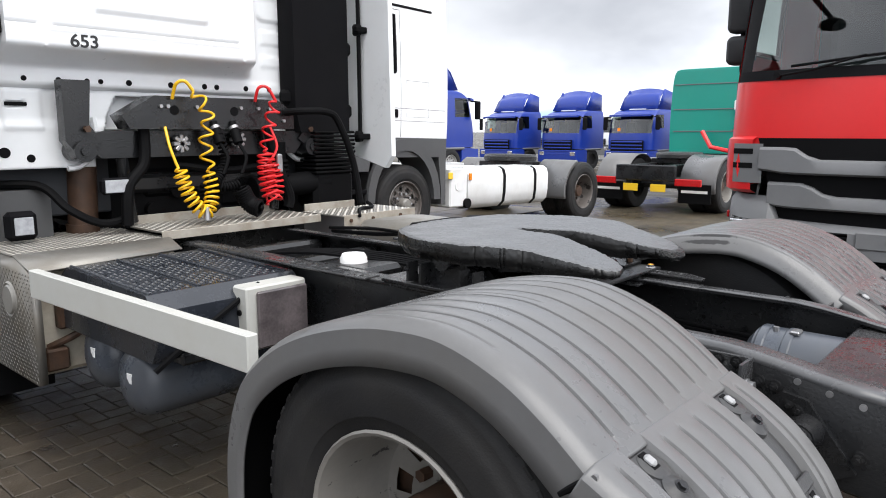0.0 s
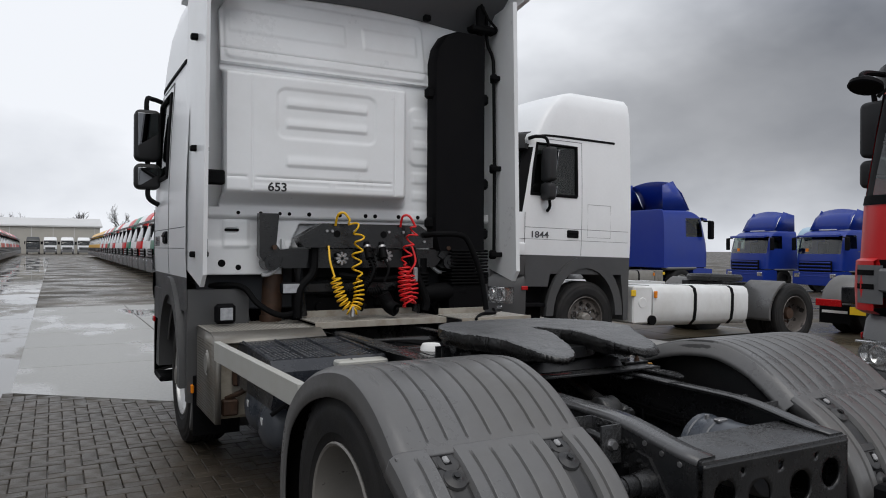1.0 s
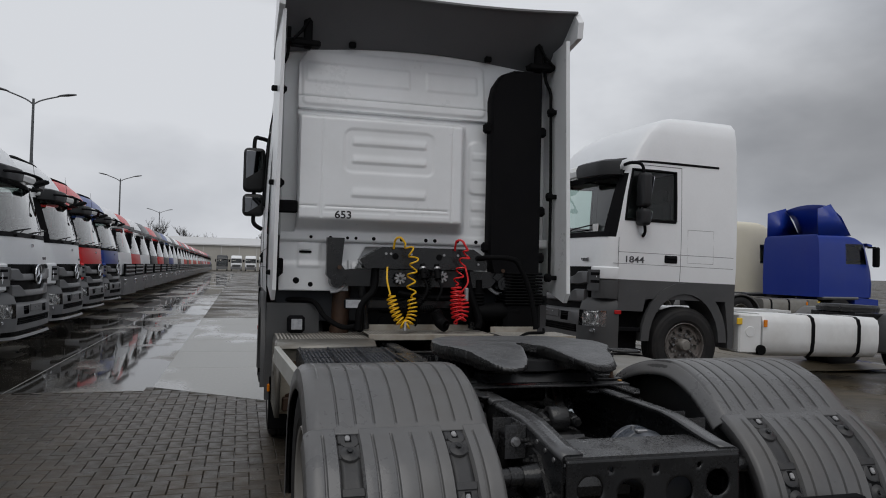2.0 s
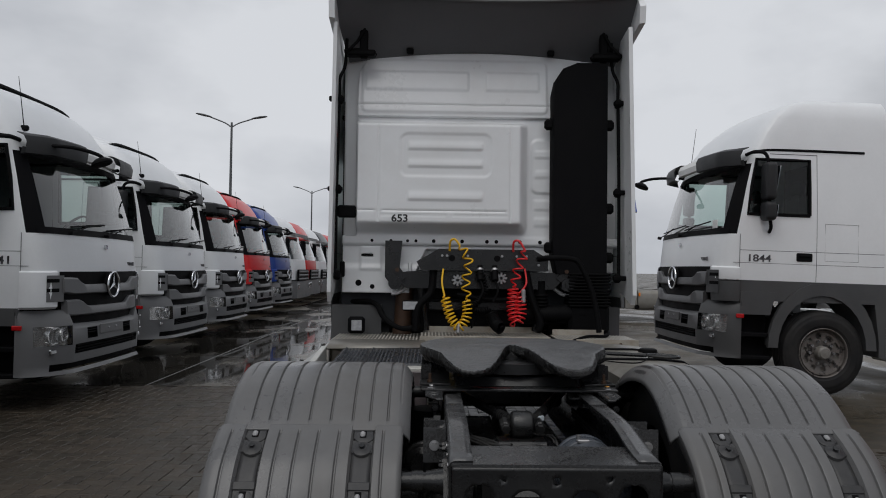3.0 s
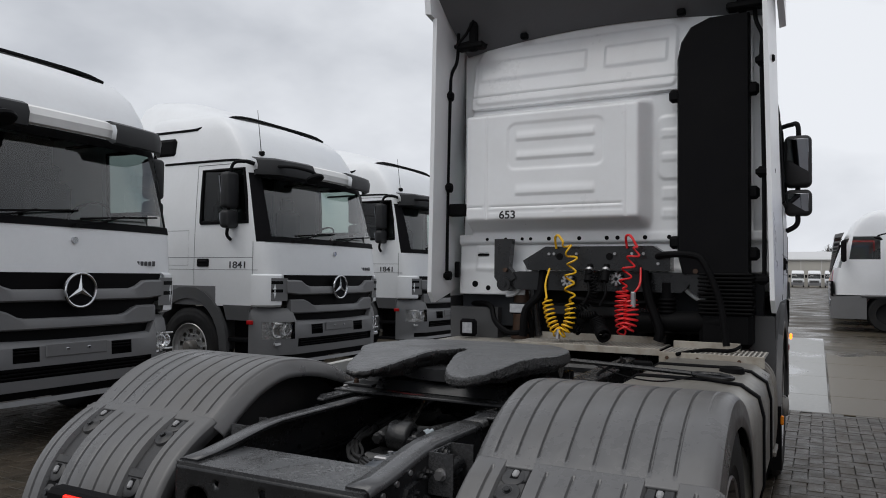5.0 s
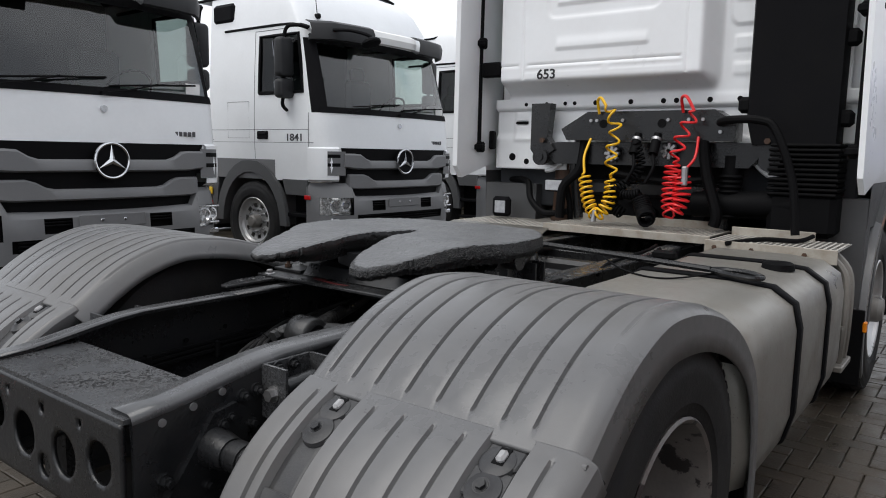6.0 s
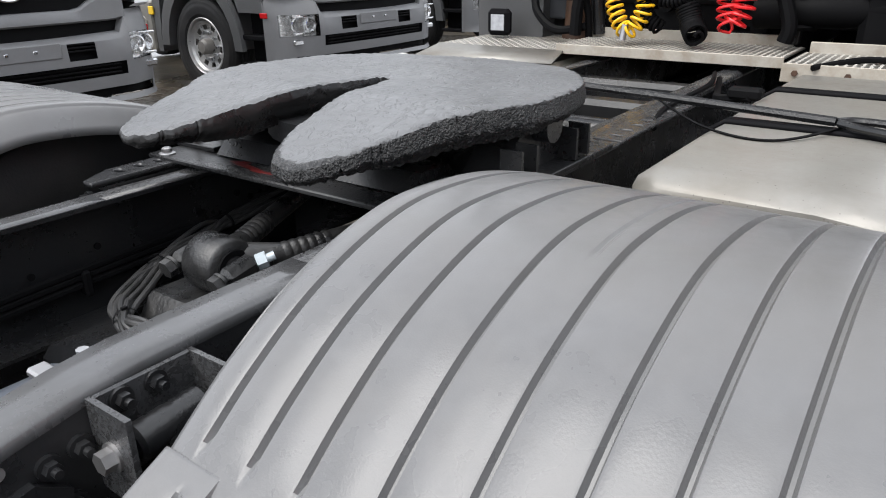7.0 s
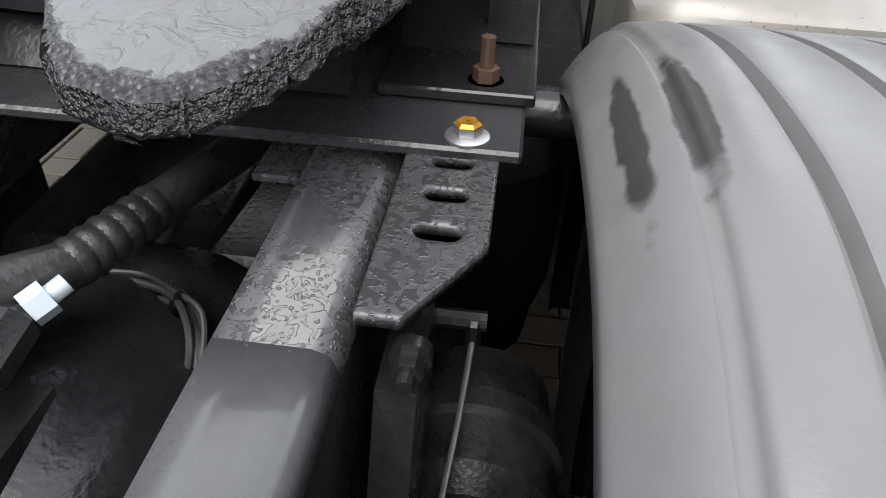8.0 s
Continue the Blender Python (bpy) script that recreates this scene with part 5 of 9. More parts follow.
def frame_line(x, z, x0, x1, z0, z1, r=0.06):
    """Distance to the outline of a rounded rectangle."""
    cx, cz, hx, hz = (x0 + x1) / 2, (z0 + z1) / 2, (x1 - x0) / 2 - r, (z1 - z0) / 2 - r
    dx, dz = abs(x - cx) - hx, abs(z - cz) - hz
    return math.hypot(max(dx, 0), max(dz, 0)) + min(max(dx, dz), 0) - r


def wall_depth(x, z):
    d = 0.0
    if z < 1.705:
        d += 0.012 * bar_press(x, z, -1.02, -0.84, 1.50, 1.70, 1.0) + bar_press(x, z, -1.0, -0.92, 1.615, 1.63, -0.02, 0.004)
        d += 0.02 * smoothstep(1.56, 1.50, z)
    d += 0.035 * smoothstep(1.705, 1.715, z) * (1 - smoothstep(1.775, 1.785, z))
    if z > 1.78:
        d += 0.03
    # the big bulge
    bl = smoothstep(-1.085, -1.03, x) * (1 - smoothstep(0.30, 0.39, x)) * smoothstep(1.80, 1.90, z) * (1 - smoothstep(2.70, 2.765, z))
    d += 0.165 * bl
    if bl > 0.98:
        d += groove(x + 0.86, 0.009, 0.009) + groove(x - 0.23, 0.009, 0.009)
        fl = frame_line(x, z, -0.685, 0.066, 2.275, 2.625)
        d += -0.007 * smoothstep(0.006, -0.006, fl)
        for z0, z1 in ((2.50, 2.58), (2.35, 2.43), (2.08, 2.165)):
            d += 0.009 * smoothstep(-0.625, -0.612, x) * (1 - smoothstep(-0.012, 0.001, x)) * smoothstep(z0 - 0.004, z0 + 0.004, z) * (1 - smoothstep(z0 + 0.02, z1, z))
        d += groove(z - 1.985, 0.008, 0.008) * (1 if x < -0.89 or -0.83 < x < 0.20 else 0)
        d += groove(z - 1.955, 0.008, 0.008) * (1 if (-0.84 < x < -0.30 or -0.24 < x < 0.20) else 0)
    # pressings on the right, beside the intake
    if x > 0.40 and 1.8 < z < 2.75:
        d += 0.012 * smoothstep(0.006, -0.006, frame_line(x, z, 0.42, 0.95, 2.16, 2.62))
        for z0, z1 in ((2.46, 2.52), (2.29, 2.35), (2.02, 2.10), (1.88, 1.95)):
            d += bar_press(x, z, 0.45, 0.95, z0, z1, 0.007, 0.006)
    # upper panel
    d += -0.012 * max(0.0, 1 - abs(z - 2.79) / 0.012)
    if z > 2.80:
        d += 0.03 - 0.20 * max(0.0, z - 2.85)
        fl = frame_line(x, z, -1.02, 0.55, 2.83, 3.30, 0.05)
        d += 0.011 * smoothstep(0.006, -0.006, fl)
        d += bar_press(x, z, -0.99, -0.12, 3.03, 3.19, 0.009, 0.006) + bar_press(x, z, 0.03, 0.48, 3.03, 3.19, 0.009, 0.006)
        d += groove(z - 2.90, 0.009, 0.010)
    return d


def in_wall(x, z):
    """The sheet's outline: an arch is cut out below for the linkage."""
    w = 1.06 if z > 1.78 else 1.17
    if z > 3.10:
        w = 1.06 - 0.22 * ((z - 3.10) / 0.29) ** 2.4
    if abs(x) > w:
        return False
    if z < 1.70:
        if -0.60 < x < 0.52:
            return z > 1.40 + 0.27 * min(1.0, smoothstep(-0.62, -0.42, x) * (1 - smoothstep(0.36, 0.55, x)) * 1.15)
        if x >= 0.52:
            return z > 1.40 and x < 0.78
        bottom = 1.30
        return z > bottom
    return True


wx = [-1.18 + 2.36 * i / 208 for i in range(209)]
wz = [1.28 + 2.11 * i / 176 for i in range(177)]
wall_rows = [[(x, 2.885 - wall_depth(x, z), z) for x in wx] for z in wz]
wall_mesh = Mesh().grid(wall_rows, lambda i, j: not in_wall((wx[j] + wx[j + 1]) / 2, (wz[i] + wz[i + 1]) / 2))
cab_back = part("cab_rear_wall", wall_mesh, WHITE, subject, "white pressed-steel rear wall of the cab", flat=50)
solid(cab_back, 0.012, 1.0)
back_fill = Mesh().box((0, 2.97, 2.55), (2.36, 0.06, 1.62), 0.02).box((0, 2.97, 1.62), (2.3, 0.05, 0.26), 0.01)
part("cab_rear_structure", back_fill, WHITE, subject)
under = Mesh().box((0, 3.95, 1.28), (2.2, 1.9, 0.12), 0.02).box((0, 3.4, 1.15), (1.0, 1.0, 0.5), 0.05)
part("cab_floor", under, FLAT_BLACK, subject)
lettering("653", 0.085, pose(-0.683, 2.6885, 1.922, 90, 0, 0), INK, cab_back, squeeze=1.1, label="black fleet number on the white wall")
for hx_ in (-0.92, -0.76, -0.62, -0.55, -0.40, -0.16, 0.05, 0.13, 0.33, 0.50):
    part("hole_plug", Mesh().cyl((hx_, 2.86, 1.745), (hx_, 2.846, 1.745), 0.013 if abs(hx_) > 0.5 else 0.016, 12), FLAT_BLACK, cab_back, "black hole plug")
for hx_, hz_, hr in ((-1.03, 1.386, 0.026), (-0.914, 1.356, 0.02)):
    part("hole_plug", Mesh().cyl((hx_, 2.89, hz_), (hx_, 2.862, hz_), hr, 16), FLAT_BLACK, cab_back, "black hole plug")
part("wall_slot", Mesh().box((-0.96, 2.868, 1.622), (0.10, 0.01, 0.018), 0.003), FLAT_BLACK, cab_back)

# side flaps, rods and clips
for s in (-1, 1):
    fl = Mesh()
    prof = [(2.43, 1.32), (2.50, 1.24), (3.0, 1.36), (3.0, 3.42), (2.43, 3.46)]
    foot, lean = (1.205, 0.042) if s > 0 else (1.235, 0.02)
    xo = lambda y, z: s * (foot + 0.022 * (y - 2.43) / 0.5 - lean * (z - 1.3) / 2.1)
    k = len(prof)
    vs = [(xo(y, z), y, z) for y, z in prof] + [(xo(y, z) - s * 0.028, y + (0.012 if y < 2.6 else 0), z) for y, z in prof]
    fl.add(vs, [tuple(range(k)), tuple(range(k, 2 * k))[::-1]] + [(i, (i + 1) % k, k + (i + 1) % k, k + i) for i in range(k)])
    part("side_flap", fl, WHITE, subject, "white side air flap behind the cab")
    top = Mesh()
    prof = [(2.36, 3.47), (2.34, 3.60), (2.42, 3.70), (2.9, 3.72), (3.3, 3.50), (3.3, 3.30), (2.95, 3.36)]
    k = len(prof)
    vs = [(s * 1.245, y, z) for y, z in prof] + [(s * 1.20, y + 0.01, z - 0.005) for y, z in prof]
    top.add(vs, [tuple(range(k)), tuple(range(k, 2 * k))[::-1]] + [(i, (i + 1) % k, k + (i + 1) % k, k + i) for i in range(k)])
    part("roof_flap", top, WHITE, subject, "white upper corner flap of the roof fairing")
    rx_ = -1.205 if s < 0 else 1.13
    rod = Mesh().tube(smooth_path([(rx_ + 0.0, 2.70, 1.42), (rx_, 2.70, 2.2), (rx_ - s * 0.012, 2.70, 2.92), (rx_ - s * 0.01, 2.72, 3.08), (rx_ - s * 0.05, 2.74, 3.2), (rx_ - s * 0.06, 2.74, 3.42)], 6), 0.014, 8)
    rod_part = part("stay_rod", rod, FLAT_BLACK, subject, "black stay rod along the flap")
    for zc in (1.45, 2.157, 2.90):
        cl = Mesh().box((rx_ + s * 0.01, 2.68, zc), (0.12, 0.05, 0.04), 0.008).box((rx_ - s * 0.012, 2.70, zc), (0.05, 0.06, 0.075), 0.012)
        part("clip", cl, FLAT_BLACK, rod_part)
    if s < 0:
        part("flap_bracket", Mesh().box((-1.12, 2.72, 1.975), (0.15, 0.07, 0.10), 0.012), FLAT_BLACK, subject)
        part("flap_bracket", Mesh().box((-1.16, 2.80, 1.50), (0.04, 0.05, 0.13), 0.01), FLAT_BLACK, subject)
    hinge = Mesh().box((s * 1.0, 2.72, 3.42), (0.07, 0.05, 0.34), 0.012).box((s * 1.02, 2.72, 3.29), (0.24, 0.10, 0.05), 0.012)
    hinge.tube([(s * 1.16, 2.70, 3.30), (s * 1.0, 2.72, 3.33), (s * 0.9, 2.76, 3.29)], 0.018, 6)
    hinge.tube([(s * 0.96, 2.70, 3.55), (s * 1.05, 2.68, 3.38), (s * 1.12, 2.66, 3.30)], 0.012, 6)
    part("fairing_bracket", hinge, FLAT_BLACK, subject, "black fairing bracket")

# roof fairing: white above, dark lining below
n = 28
lip, mid, inner_top, crest, nose = [], [], [], [], []
for i in range(n + 1):
    u = -1 + 2 * i / n
    e = abs(u) ** 6
    lip.append((u * 1.215, 2.40 + 0.02 * (1 - u * u), 3.645 + 0.05 * u * u))
    mid.append((u * 1.20, 2.66, 3.50 + 0.03 * u * u - 0.03 * e))
    inner_top.append((u * 1.14, 2.92, 3.37 - 0.10 * u * u))
    crest.append((u * 1.215, 2.47, 3.685 + 0.05 * u * u))
    nose.append((u * 1.13, 3.55, 3.58 - 0.28 * e))
front_edge = [(u_[0] * 0.95, 4.15, 3.28 - 0.3 * abs(u_[0] / 1.2) ** 4) for u_ in lip]
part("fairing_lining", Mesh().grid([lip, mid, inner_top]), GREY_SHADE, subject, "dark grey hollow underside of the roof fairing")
part("roof_fairing", Mesh().grid([lip, crest, nose, front_edge]), WHITE, subject, "white roof fairing")
part("fairing_edge", Mesh().tube([(x, y, z) for x, y, z in lip], 0.014, 6), GREY_PLASTIC, subject)
for cx_ in (-0.62, 0.58):
    part("roof_clip", Mesh().box((cx_, 2.86, 3.36), (0.06, 0.05, 0.05), 0.01), FLAT_BLACK, subject)

# the tall air intake
ink = Mesh()
prof = [(0.61, 1.48), (0.575, 1.62), (0.575, 2.5), (0.575, 2.98), (0.60, 3.10), (0.665, 3.20), (0.785, 3.25), (1.042, 3.25), (1.042, 1.48)]
k = len(prof)
vs = [(x, 2.735, z) for x, z in prof] + [(x + (0.015 if x < 0.8 else -0.01), 2.70, z - (0.012 if z > 3 else 0)) for x, z in prof] + [(x, 2.835, z) for x, z in prof]
ink.add(vs, [tuple(range(k, 2 * k))] + [(i, (i + 1) % k, k + (i + 1) % k, k + i) for i in range(k)] + [(i, 2 * k + i, 2 * k + (i + 1) % k, (i + 1) % k) for i in range(k)])
intake = part("air_intake", ink, BLACK_PLASTIC, subject, "tall matt black air intake duct")
for zc, xs in ((2.73, 0.56), (1.70, 0.565), (2.73, 1.055), (2.03, 1.055), (1.62, 1.055)):
    part("intake_lug", Mesh().box((xs, 2.76, zc), (0.09, 0.06, 0.09), 0.02), FLAT_BLACK, intake)
for z0 in range(11):
    part("bellows_ring", Mesh().box((0.89, 2.79, 1.48 - z0 * 0.026), (0.34 + 0.012 * (z0 % 2), 0.23, 0.017), 0.006), FLAT_BLACK, intake)
part("intake_foot", Mesh().box((0.89, 2.80, 1.11), (0.34, 0.22, 0.24), 0.03).cyl((0.86, 2.76, 1.16), (0.30, 2.78, 1.13), 0.075, 16), FLAT_BLACK, intake)

# cab suspension and cross beam behind the cab
bm_ = Mesh()
bm_.prism([(z, x) for x, z in ((-0.50, 1.50), (-0.54, 1.57), (-0.36, 1.675), (0.42, 1.675), (0.54, 1.60), (0.54, 1.50))], 1, 2.66, 2.80)
beam = part("cross_beam", bm_, FRAME, subject, "black bent-steel beam carrying the hoses")
part("lower_strut", Mesh().box((0, 2.9, 1.2), (0.9, 0.1, 0.1), 0.02), FRAME, subject)
part("lower_beam", Mesh().prism([(z, x) for x, z in ((-0.78, 1.46), (-0.62, 1.35), (0.60, 1.35), (0.70, 1.46), (0.60, 1.49), (-0.6, 1.49))], 1, 2.74, 2.86), FRAME, subject)
for x in (-0.33, -0.29, -0.12, 0.16, 0.28, 0.36, 0.46):
    part("beam_bolt", Mesh().cyl((x, 2.662, 1.62 if x < 0.4 else 1.55), (x, 2.645, 1.62 if x < 0.4 else 1.55), 0.011, 6), STEEL, beam)
for x in (-0.25, 0.12):
    part("beam_hole", Mesh().cyl((x, 2.662, 1.60), (x, 2.657, 1.60), 0.026, 16), FLAT_BLACK, beam)
for s in (-1, 1):
    mt = Mesh().prism([(z, s * x) for x, z in ((0.80, 1.74), (0.66, 1.74), (0.68, 1.52), (0.62, 1.44), (0.74, 1.36), (0.80, 1.44))], 1, 2.72, 2.80)
    mt.cyl((s * 0.715, 2.70, 1.39), (s * 0.715, 2.86, 1.39), 0.055, 18).cyl((s * 0.715, 2.69, 1.39), (s * 0.715, 2.705, 1.39), 0.025, 10)
    mt.cyl((s * 0.50, 2.78, 1.35), (s * 0.46, 2.80, 1.0), 0.035, 12)
    part("cab_mount", mt, FRAME, subject, "black cab suspension mount")
    part("mount_bolt", Mesh().cyl((s * 0.70, 2.71, 1.50), (s * 0.70, 2.69, 1.50), 0.018, 6), RUST, subject)
    part("wall_edge", Mesh().tube(smooth_path([(s * 0.60, 2.86, 1.56), (s * 0.60, 2.85, 1.40), (s * 0.68, 2.85, 1.315), (s * 0.75, 2.85, 1.30)], 4), 0.016, 6), WHITE, subject)
spring = Mesh()
for i in range(9):
    spring.lathe([(0.055, 0), (0.068, 0.014), (0.055, 0.028)], 18, Matrix.Translation((0.50, 2.78, 1.06 + i * 0.028)))
spring.cyl((0.50, 2.78, 1.28), (0.50, 2.78, 1.42), 0.05, 14)
part("air_spring", spring, FLAT_BLACK, subject, "black ribbed air spring")
pipes = Mesh()
pipes.tube(smooth_path([(-0.40, 2.72, 1.50), (-0.42, 2.70, 1.32), (-0.52, 2.68, 1.20), (-0.54, 2.68, 1.0)], 6), 0.03, 10)
pipes.tube(smooth_path([(0.36, 2.68, 1.50), (0.40, 2.66, 1.30), (0.47, 2.64, 1.10), (0.46, 2.64, 1.02)], 6), 0.032, 10)
pipes.tube(smooth_path([(0.46, 2.64, 1.60), (0.54, 2.54, 1.61), (0.70, 2.53, 1.605), (0.78, 2.52, 1.55), (0.88, 2.50, 1.30), (0.92, 2.48, 1.02)], 6), 0.022, 10)
pipes.tube(smooth_path([(-0.2, 2.76, 1.30), (0.1, 2.74, 1.26), (0.4, 2.78, 1.28)], 6), 0.022, 8)
pipes.tube(smooth_path([(-1.15, 3.0, 1.22), (-0.9, 2.86, 1.22), (-0.80, 2.75, 1.10), (-0.66, 2.70, 1.02), (-0.5, 2.72, 1.04)], 6), 0.022, 8)
part("pipe", pipes, FLAT_BLACK, subject, "bundle of black pipes")
part("exhaust_pipe", Mesh().cyl((-0.66, 2.95, 0.9), (-0.64, 2.95, 1.4), 0.075, 20).cyl((-0.66, 2.95, 0.95), (-0.66, 2.95, 1.0), 0.082, 20), RUST, subject, "dull brown exhaust pipe")
eng = Mesh().box((0, 3.25, 1.1), (0.8, 0.6, 0.5), 0.08).box((-0.2, 2.98, 1.2), (0.3, 0.2, 0.18), 0.03).box((0.25, 2.98, 1.15), (0.25, 0.2, 0.25), 0.03)
for i in range(5):
    eng.cyl((-0.3 + i * 0.15, 2.9, 1.05 + 0.1 * (i % 2)), (-0.3 + i * 0.15, 2.86, 1.05 + 0.1 * (i % 2)), 0.04, 12)
part("gearbox", eng, FLAT_BLACK, subject, "black gearbox and fittings in shadow")
for x, z in ((-0.20, 1.42), (0.16, 1.44)):
    valve = Mesh()
    for a in range(4):
        valve.box((x, 2.70, z), (0.10, 0.03, 0.022), 0.004, Matrix.Translation((x, 2.70, z)) @ Matrix.Rotation(radians(45 * a), 4, "Y") @ Matrix.Translation((-x, -2.70, -z)))
    tagged(part("valve", valve, STEEL, subject, "grey metal star-shaped valve cover"))
# work lamp
wl = Mesh().box((-0.581, 2.70, 1.208), (0.15, 0.06, 0.085), 0.015)
work_lamp = part("work_lamp", wl, BLACK_PLASTIC, subject, "small rectangular work lamp")
part("lamp_lens", Mesh().box((-0.581, 2.668, 1.208), (0.13, 0.008, 0.066), 0.003), LENS_GREY, work_lamp)
part("lamp_stalk", Mesh().tube([(-0.52, 2.72, 1.2), (-0.50, 2.74, 1.1), (-0.50, 2.76, 0.98)], 0.02, 8), FLAT_BLACK, work_lamp)


# coiled hoses
def coil(path, r, turns, tube_r, stretch=None, steps=14):
    """A helix of radius r round a smooth path."""
    c = smooth_path(path, 24)
    k = len(c)
    ls = [0.0]
    for i in range(1, k):
        ls.append(ls[-1] + (c[i] - c[i - 1]).length)
    total, out = ls[-1], []
    nn = int(turns * steps)
    nrm = None
    for q in range(nn + 1):
        u = q / nn
        s = (stretch(u) if stretch else u) * total
        i = min(max(1, next((a for a in range(1, k) if ls[a] >= s), k - 1)), k - 1)
        w = (s - ls[i - 1]) / max(1e-6, ls[i] - ls[i - 1])
        p = c[i - 1].lerp(c[i], w)
        tn = (c[i] - c[i - 1]).normalized()
        if nrm is None:
            nrm = tn.orthogonal().normalized()
        nrm = (nrm - tn * nrm.dot(tn)).normalized()
        bi = tn.cross(nrm)
        a = 2 * math.pi * turns * u
        fade = r * min(1.0, min(u, 1 - u) * 18)
        out.append(p + fade * (nrm * math.cos(a) + bi * math.sin(a)))
    return Mesh().tube(out, tube_r, 7)


yh = [(-0.27, 2.64, 1.66), (-0.265, 2.60, 1.735), (-0.23, 2.57, 1.75), (-0.19, 2.56, 1.70)]
yel = part("coil_hose", Mesh().tube(smooth_path(yh, 6), 0.009, 8), YELLOW, subject, "yellow coiled air hose")
part("hose_stretch", coil([(-0.19, 2.56, 1.70), (-0.12, 2.55, 1.58), (-0.14, 2.55, 1.42), (-0.13, 2.55, 1.28)], 0.034, 5.0, 0.007), YELLOW, yel)
part("hose_coil", coil([(-0.13, 2.55, 1.28), (-0.13, 2.53, 1.14), (-0.19, 2.50, 1.05), (-0.26, 2.52, 1.13), (-0.31, 2.55, 1.30)], 0.036, 17, 0.0068), YELLOW, yel)
part("hose_end", Mesh().tube(smooth_path([(-0.31, 2.55, 1.30), (-0.33, 2.58, 1.40), (-0.32, 2.64, 1.51)], 6), 0.008, 8), YELLOW, yel)
part("coupling_head", Mesh().cyl((-0.20, 2.47, 1.01), (-0.195, 2.48, 1.08), 0.016, 12), STEEL, yel, "grey metal hose end")
rh = [(0.25, 2.64, 1.66), (0.25, 2.60, 1.735), (0.29, 2.57, 1.74), (0.34, 2.56, 1.66)]
red = part("coil_hose", Mesh().tube(smooth_path(rh, 6), 0.009, 8), RED_HOSE, subject, "red coiled air hose")
part("hose_stretch", coil([(0.34, 2.56, 1.66), (0.28, 2.55, 1.52), (0.25, 2.55, 1.38)], 0.036, 3.6, 0.007), RED_HOSE, red)
part("hose_coil", coil([(0.25, 2.55, 1.38), (0.24, 2.54, 1.22), (0.26, 2.52, 1.09), (0.30, 2.54, 1.17), (0.29, 2.56, 1.32)], 0.047, 17, 0.0066), RED_HOSE, red)
part("hose_end", Mesh().tube(smooth_path([(0.29, 2.56, 1.32), (0.35, 2.58, 1.40), (0.345, 2.64, 1.52)], 6), 0.008, 8), RED_HOSE, red)
part("coupling_head", Mesh().box((0.32, 2.52, 1.30), (0.035, 0.03, 0.11), 0.008), STEEL, red, "grey metal coupling head")
for path, turns, rr in (([(-0.02, 2.62, 1.50), (0.02, 2.62, 1.34), (-0.04, 2.58, 1.25), (-0.12, 2.52, 1.20)], 16, 0.022), ([(-0.13, 2.57, 1.25), (-0.05, 2.56, 1.18), (0.06, 2.55, 1.19)], 12, 0.022), ([(0.06, 2.54, 1.17), (0.10, 2.52, 1.08), (0.14, 2.46, 1.045)], 14, 0.045), ([(-0.16, 2.56, 1.20), (-0.12, 2.58, 1.10), (-0.06, 2.58, 1.06)], 9, 0.03)):
    part("cable_coil", coil(path, rr, turns, 0.008), FLAT_BLACK, subject, "black coiled electric cable")
for x in (-0.02, 0.10):
    pl = Mesh().cyl((x, 2.64, 1.50), (x, 2.60, 1.42), 0.028, 12).cyl((x, 2.66, 1.54), (x, 2.64, 1.49), 0.022, 12)
    part("plug", pl, FLAT_BLACK, subject, "black electric plug")
    part("plug_collar", Mesh().cyl((x, 2.645, 1.51), (x, 2.635, 1.495), 0.03, 12), STEEL, subject)
    part("cable", Mesh().tube(smooth_path([(x, 2.60, 1.42), (x + 0.02, 2.56, 1.34), (x - 0.02, 2.55, 1.25)], 6), 0.01, 8), FLAT_BLACK, subject)


# walkway plates with raised tread
def tread_plate(x0, x1, y0, y1, z, name, mat, label, m=I4):
    base = Mesh(m).box(((x0 + x1) / 2, (y0 + y1) / 2, z - 0.004), (x1 - x0, y1 - y0, 0.008), 0.002)
    ob = part(name, base, mat, subject, label)
    st = Mesh(m)
    nx, ny = int((x1 - x0) / 0.027), int((y1 - y0) / 0.027)
    for i in range(nx):
        for j in range(ny):
            cx, cy = x0 + (i + 0.5) * (x1 - x0) / nx, y0 + (j + 0.5) * (y1 - y0) / ny
            a = 45 if (i + j) % 2 else -45
            c, sn = math.cos(radians(a)), math.sin(radians(a))
            st.add([(cx + u * c - w * sn, cy + u * sn + w * c, z + h) for u, w, h in ((-0.011, 0, 0), (0, -0.0045, 0), (0.011, 0, 0), (0, 0.0045, 0), (0, 0, 0.004))], [(0, 1, 4), (1, 2, 4), (2, 3, 4), (3, 0, 4)])
    tagged(part("tread_stud", st, STUD, ob), kind="stuff")
    return ob


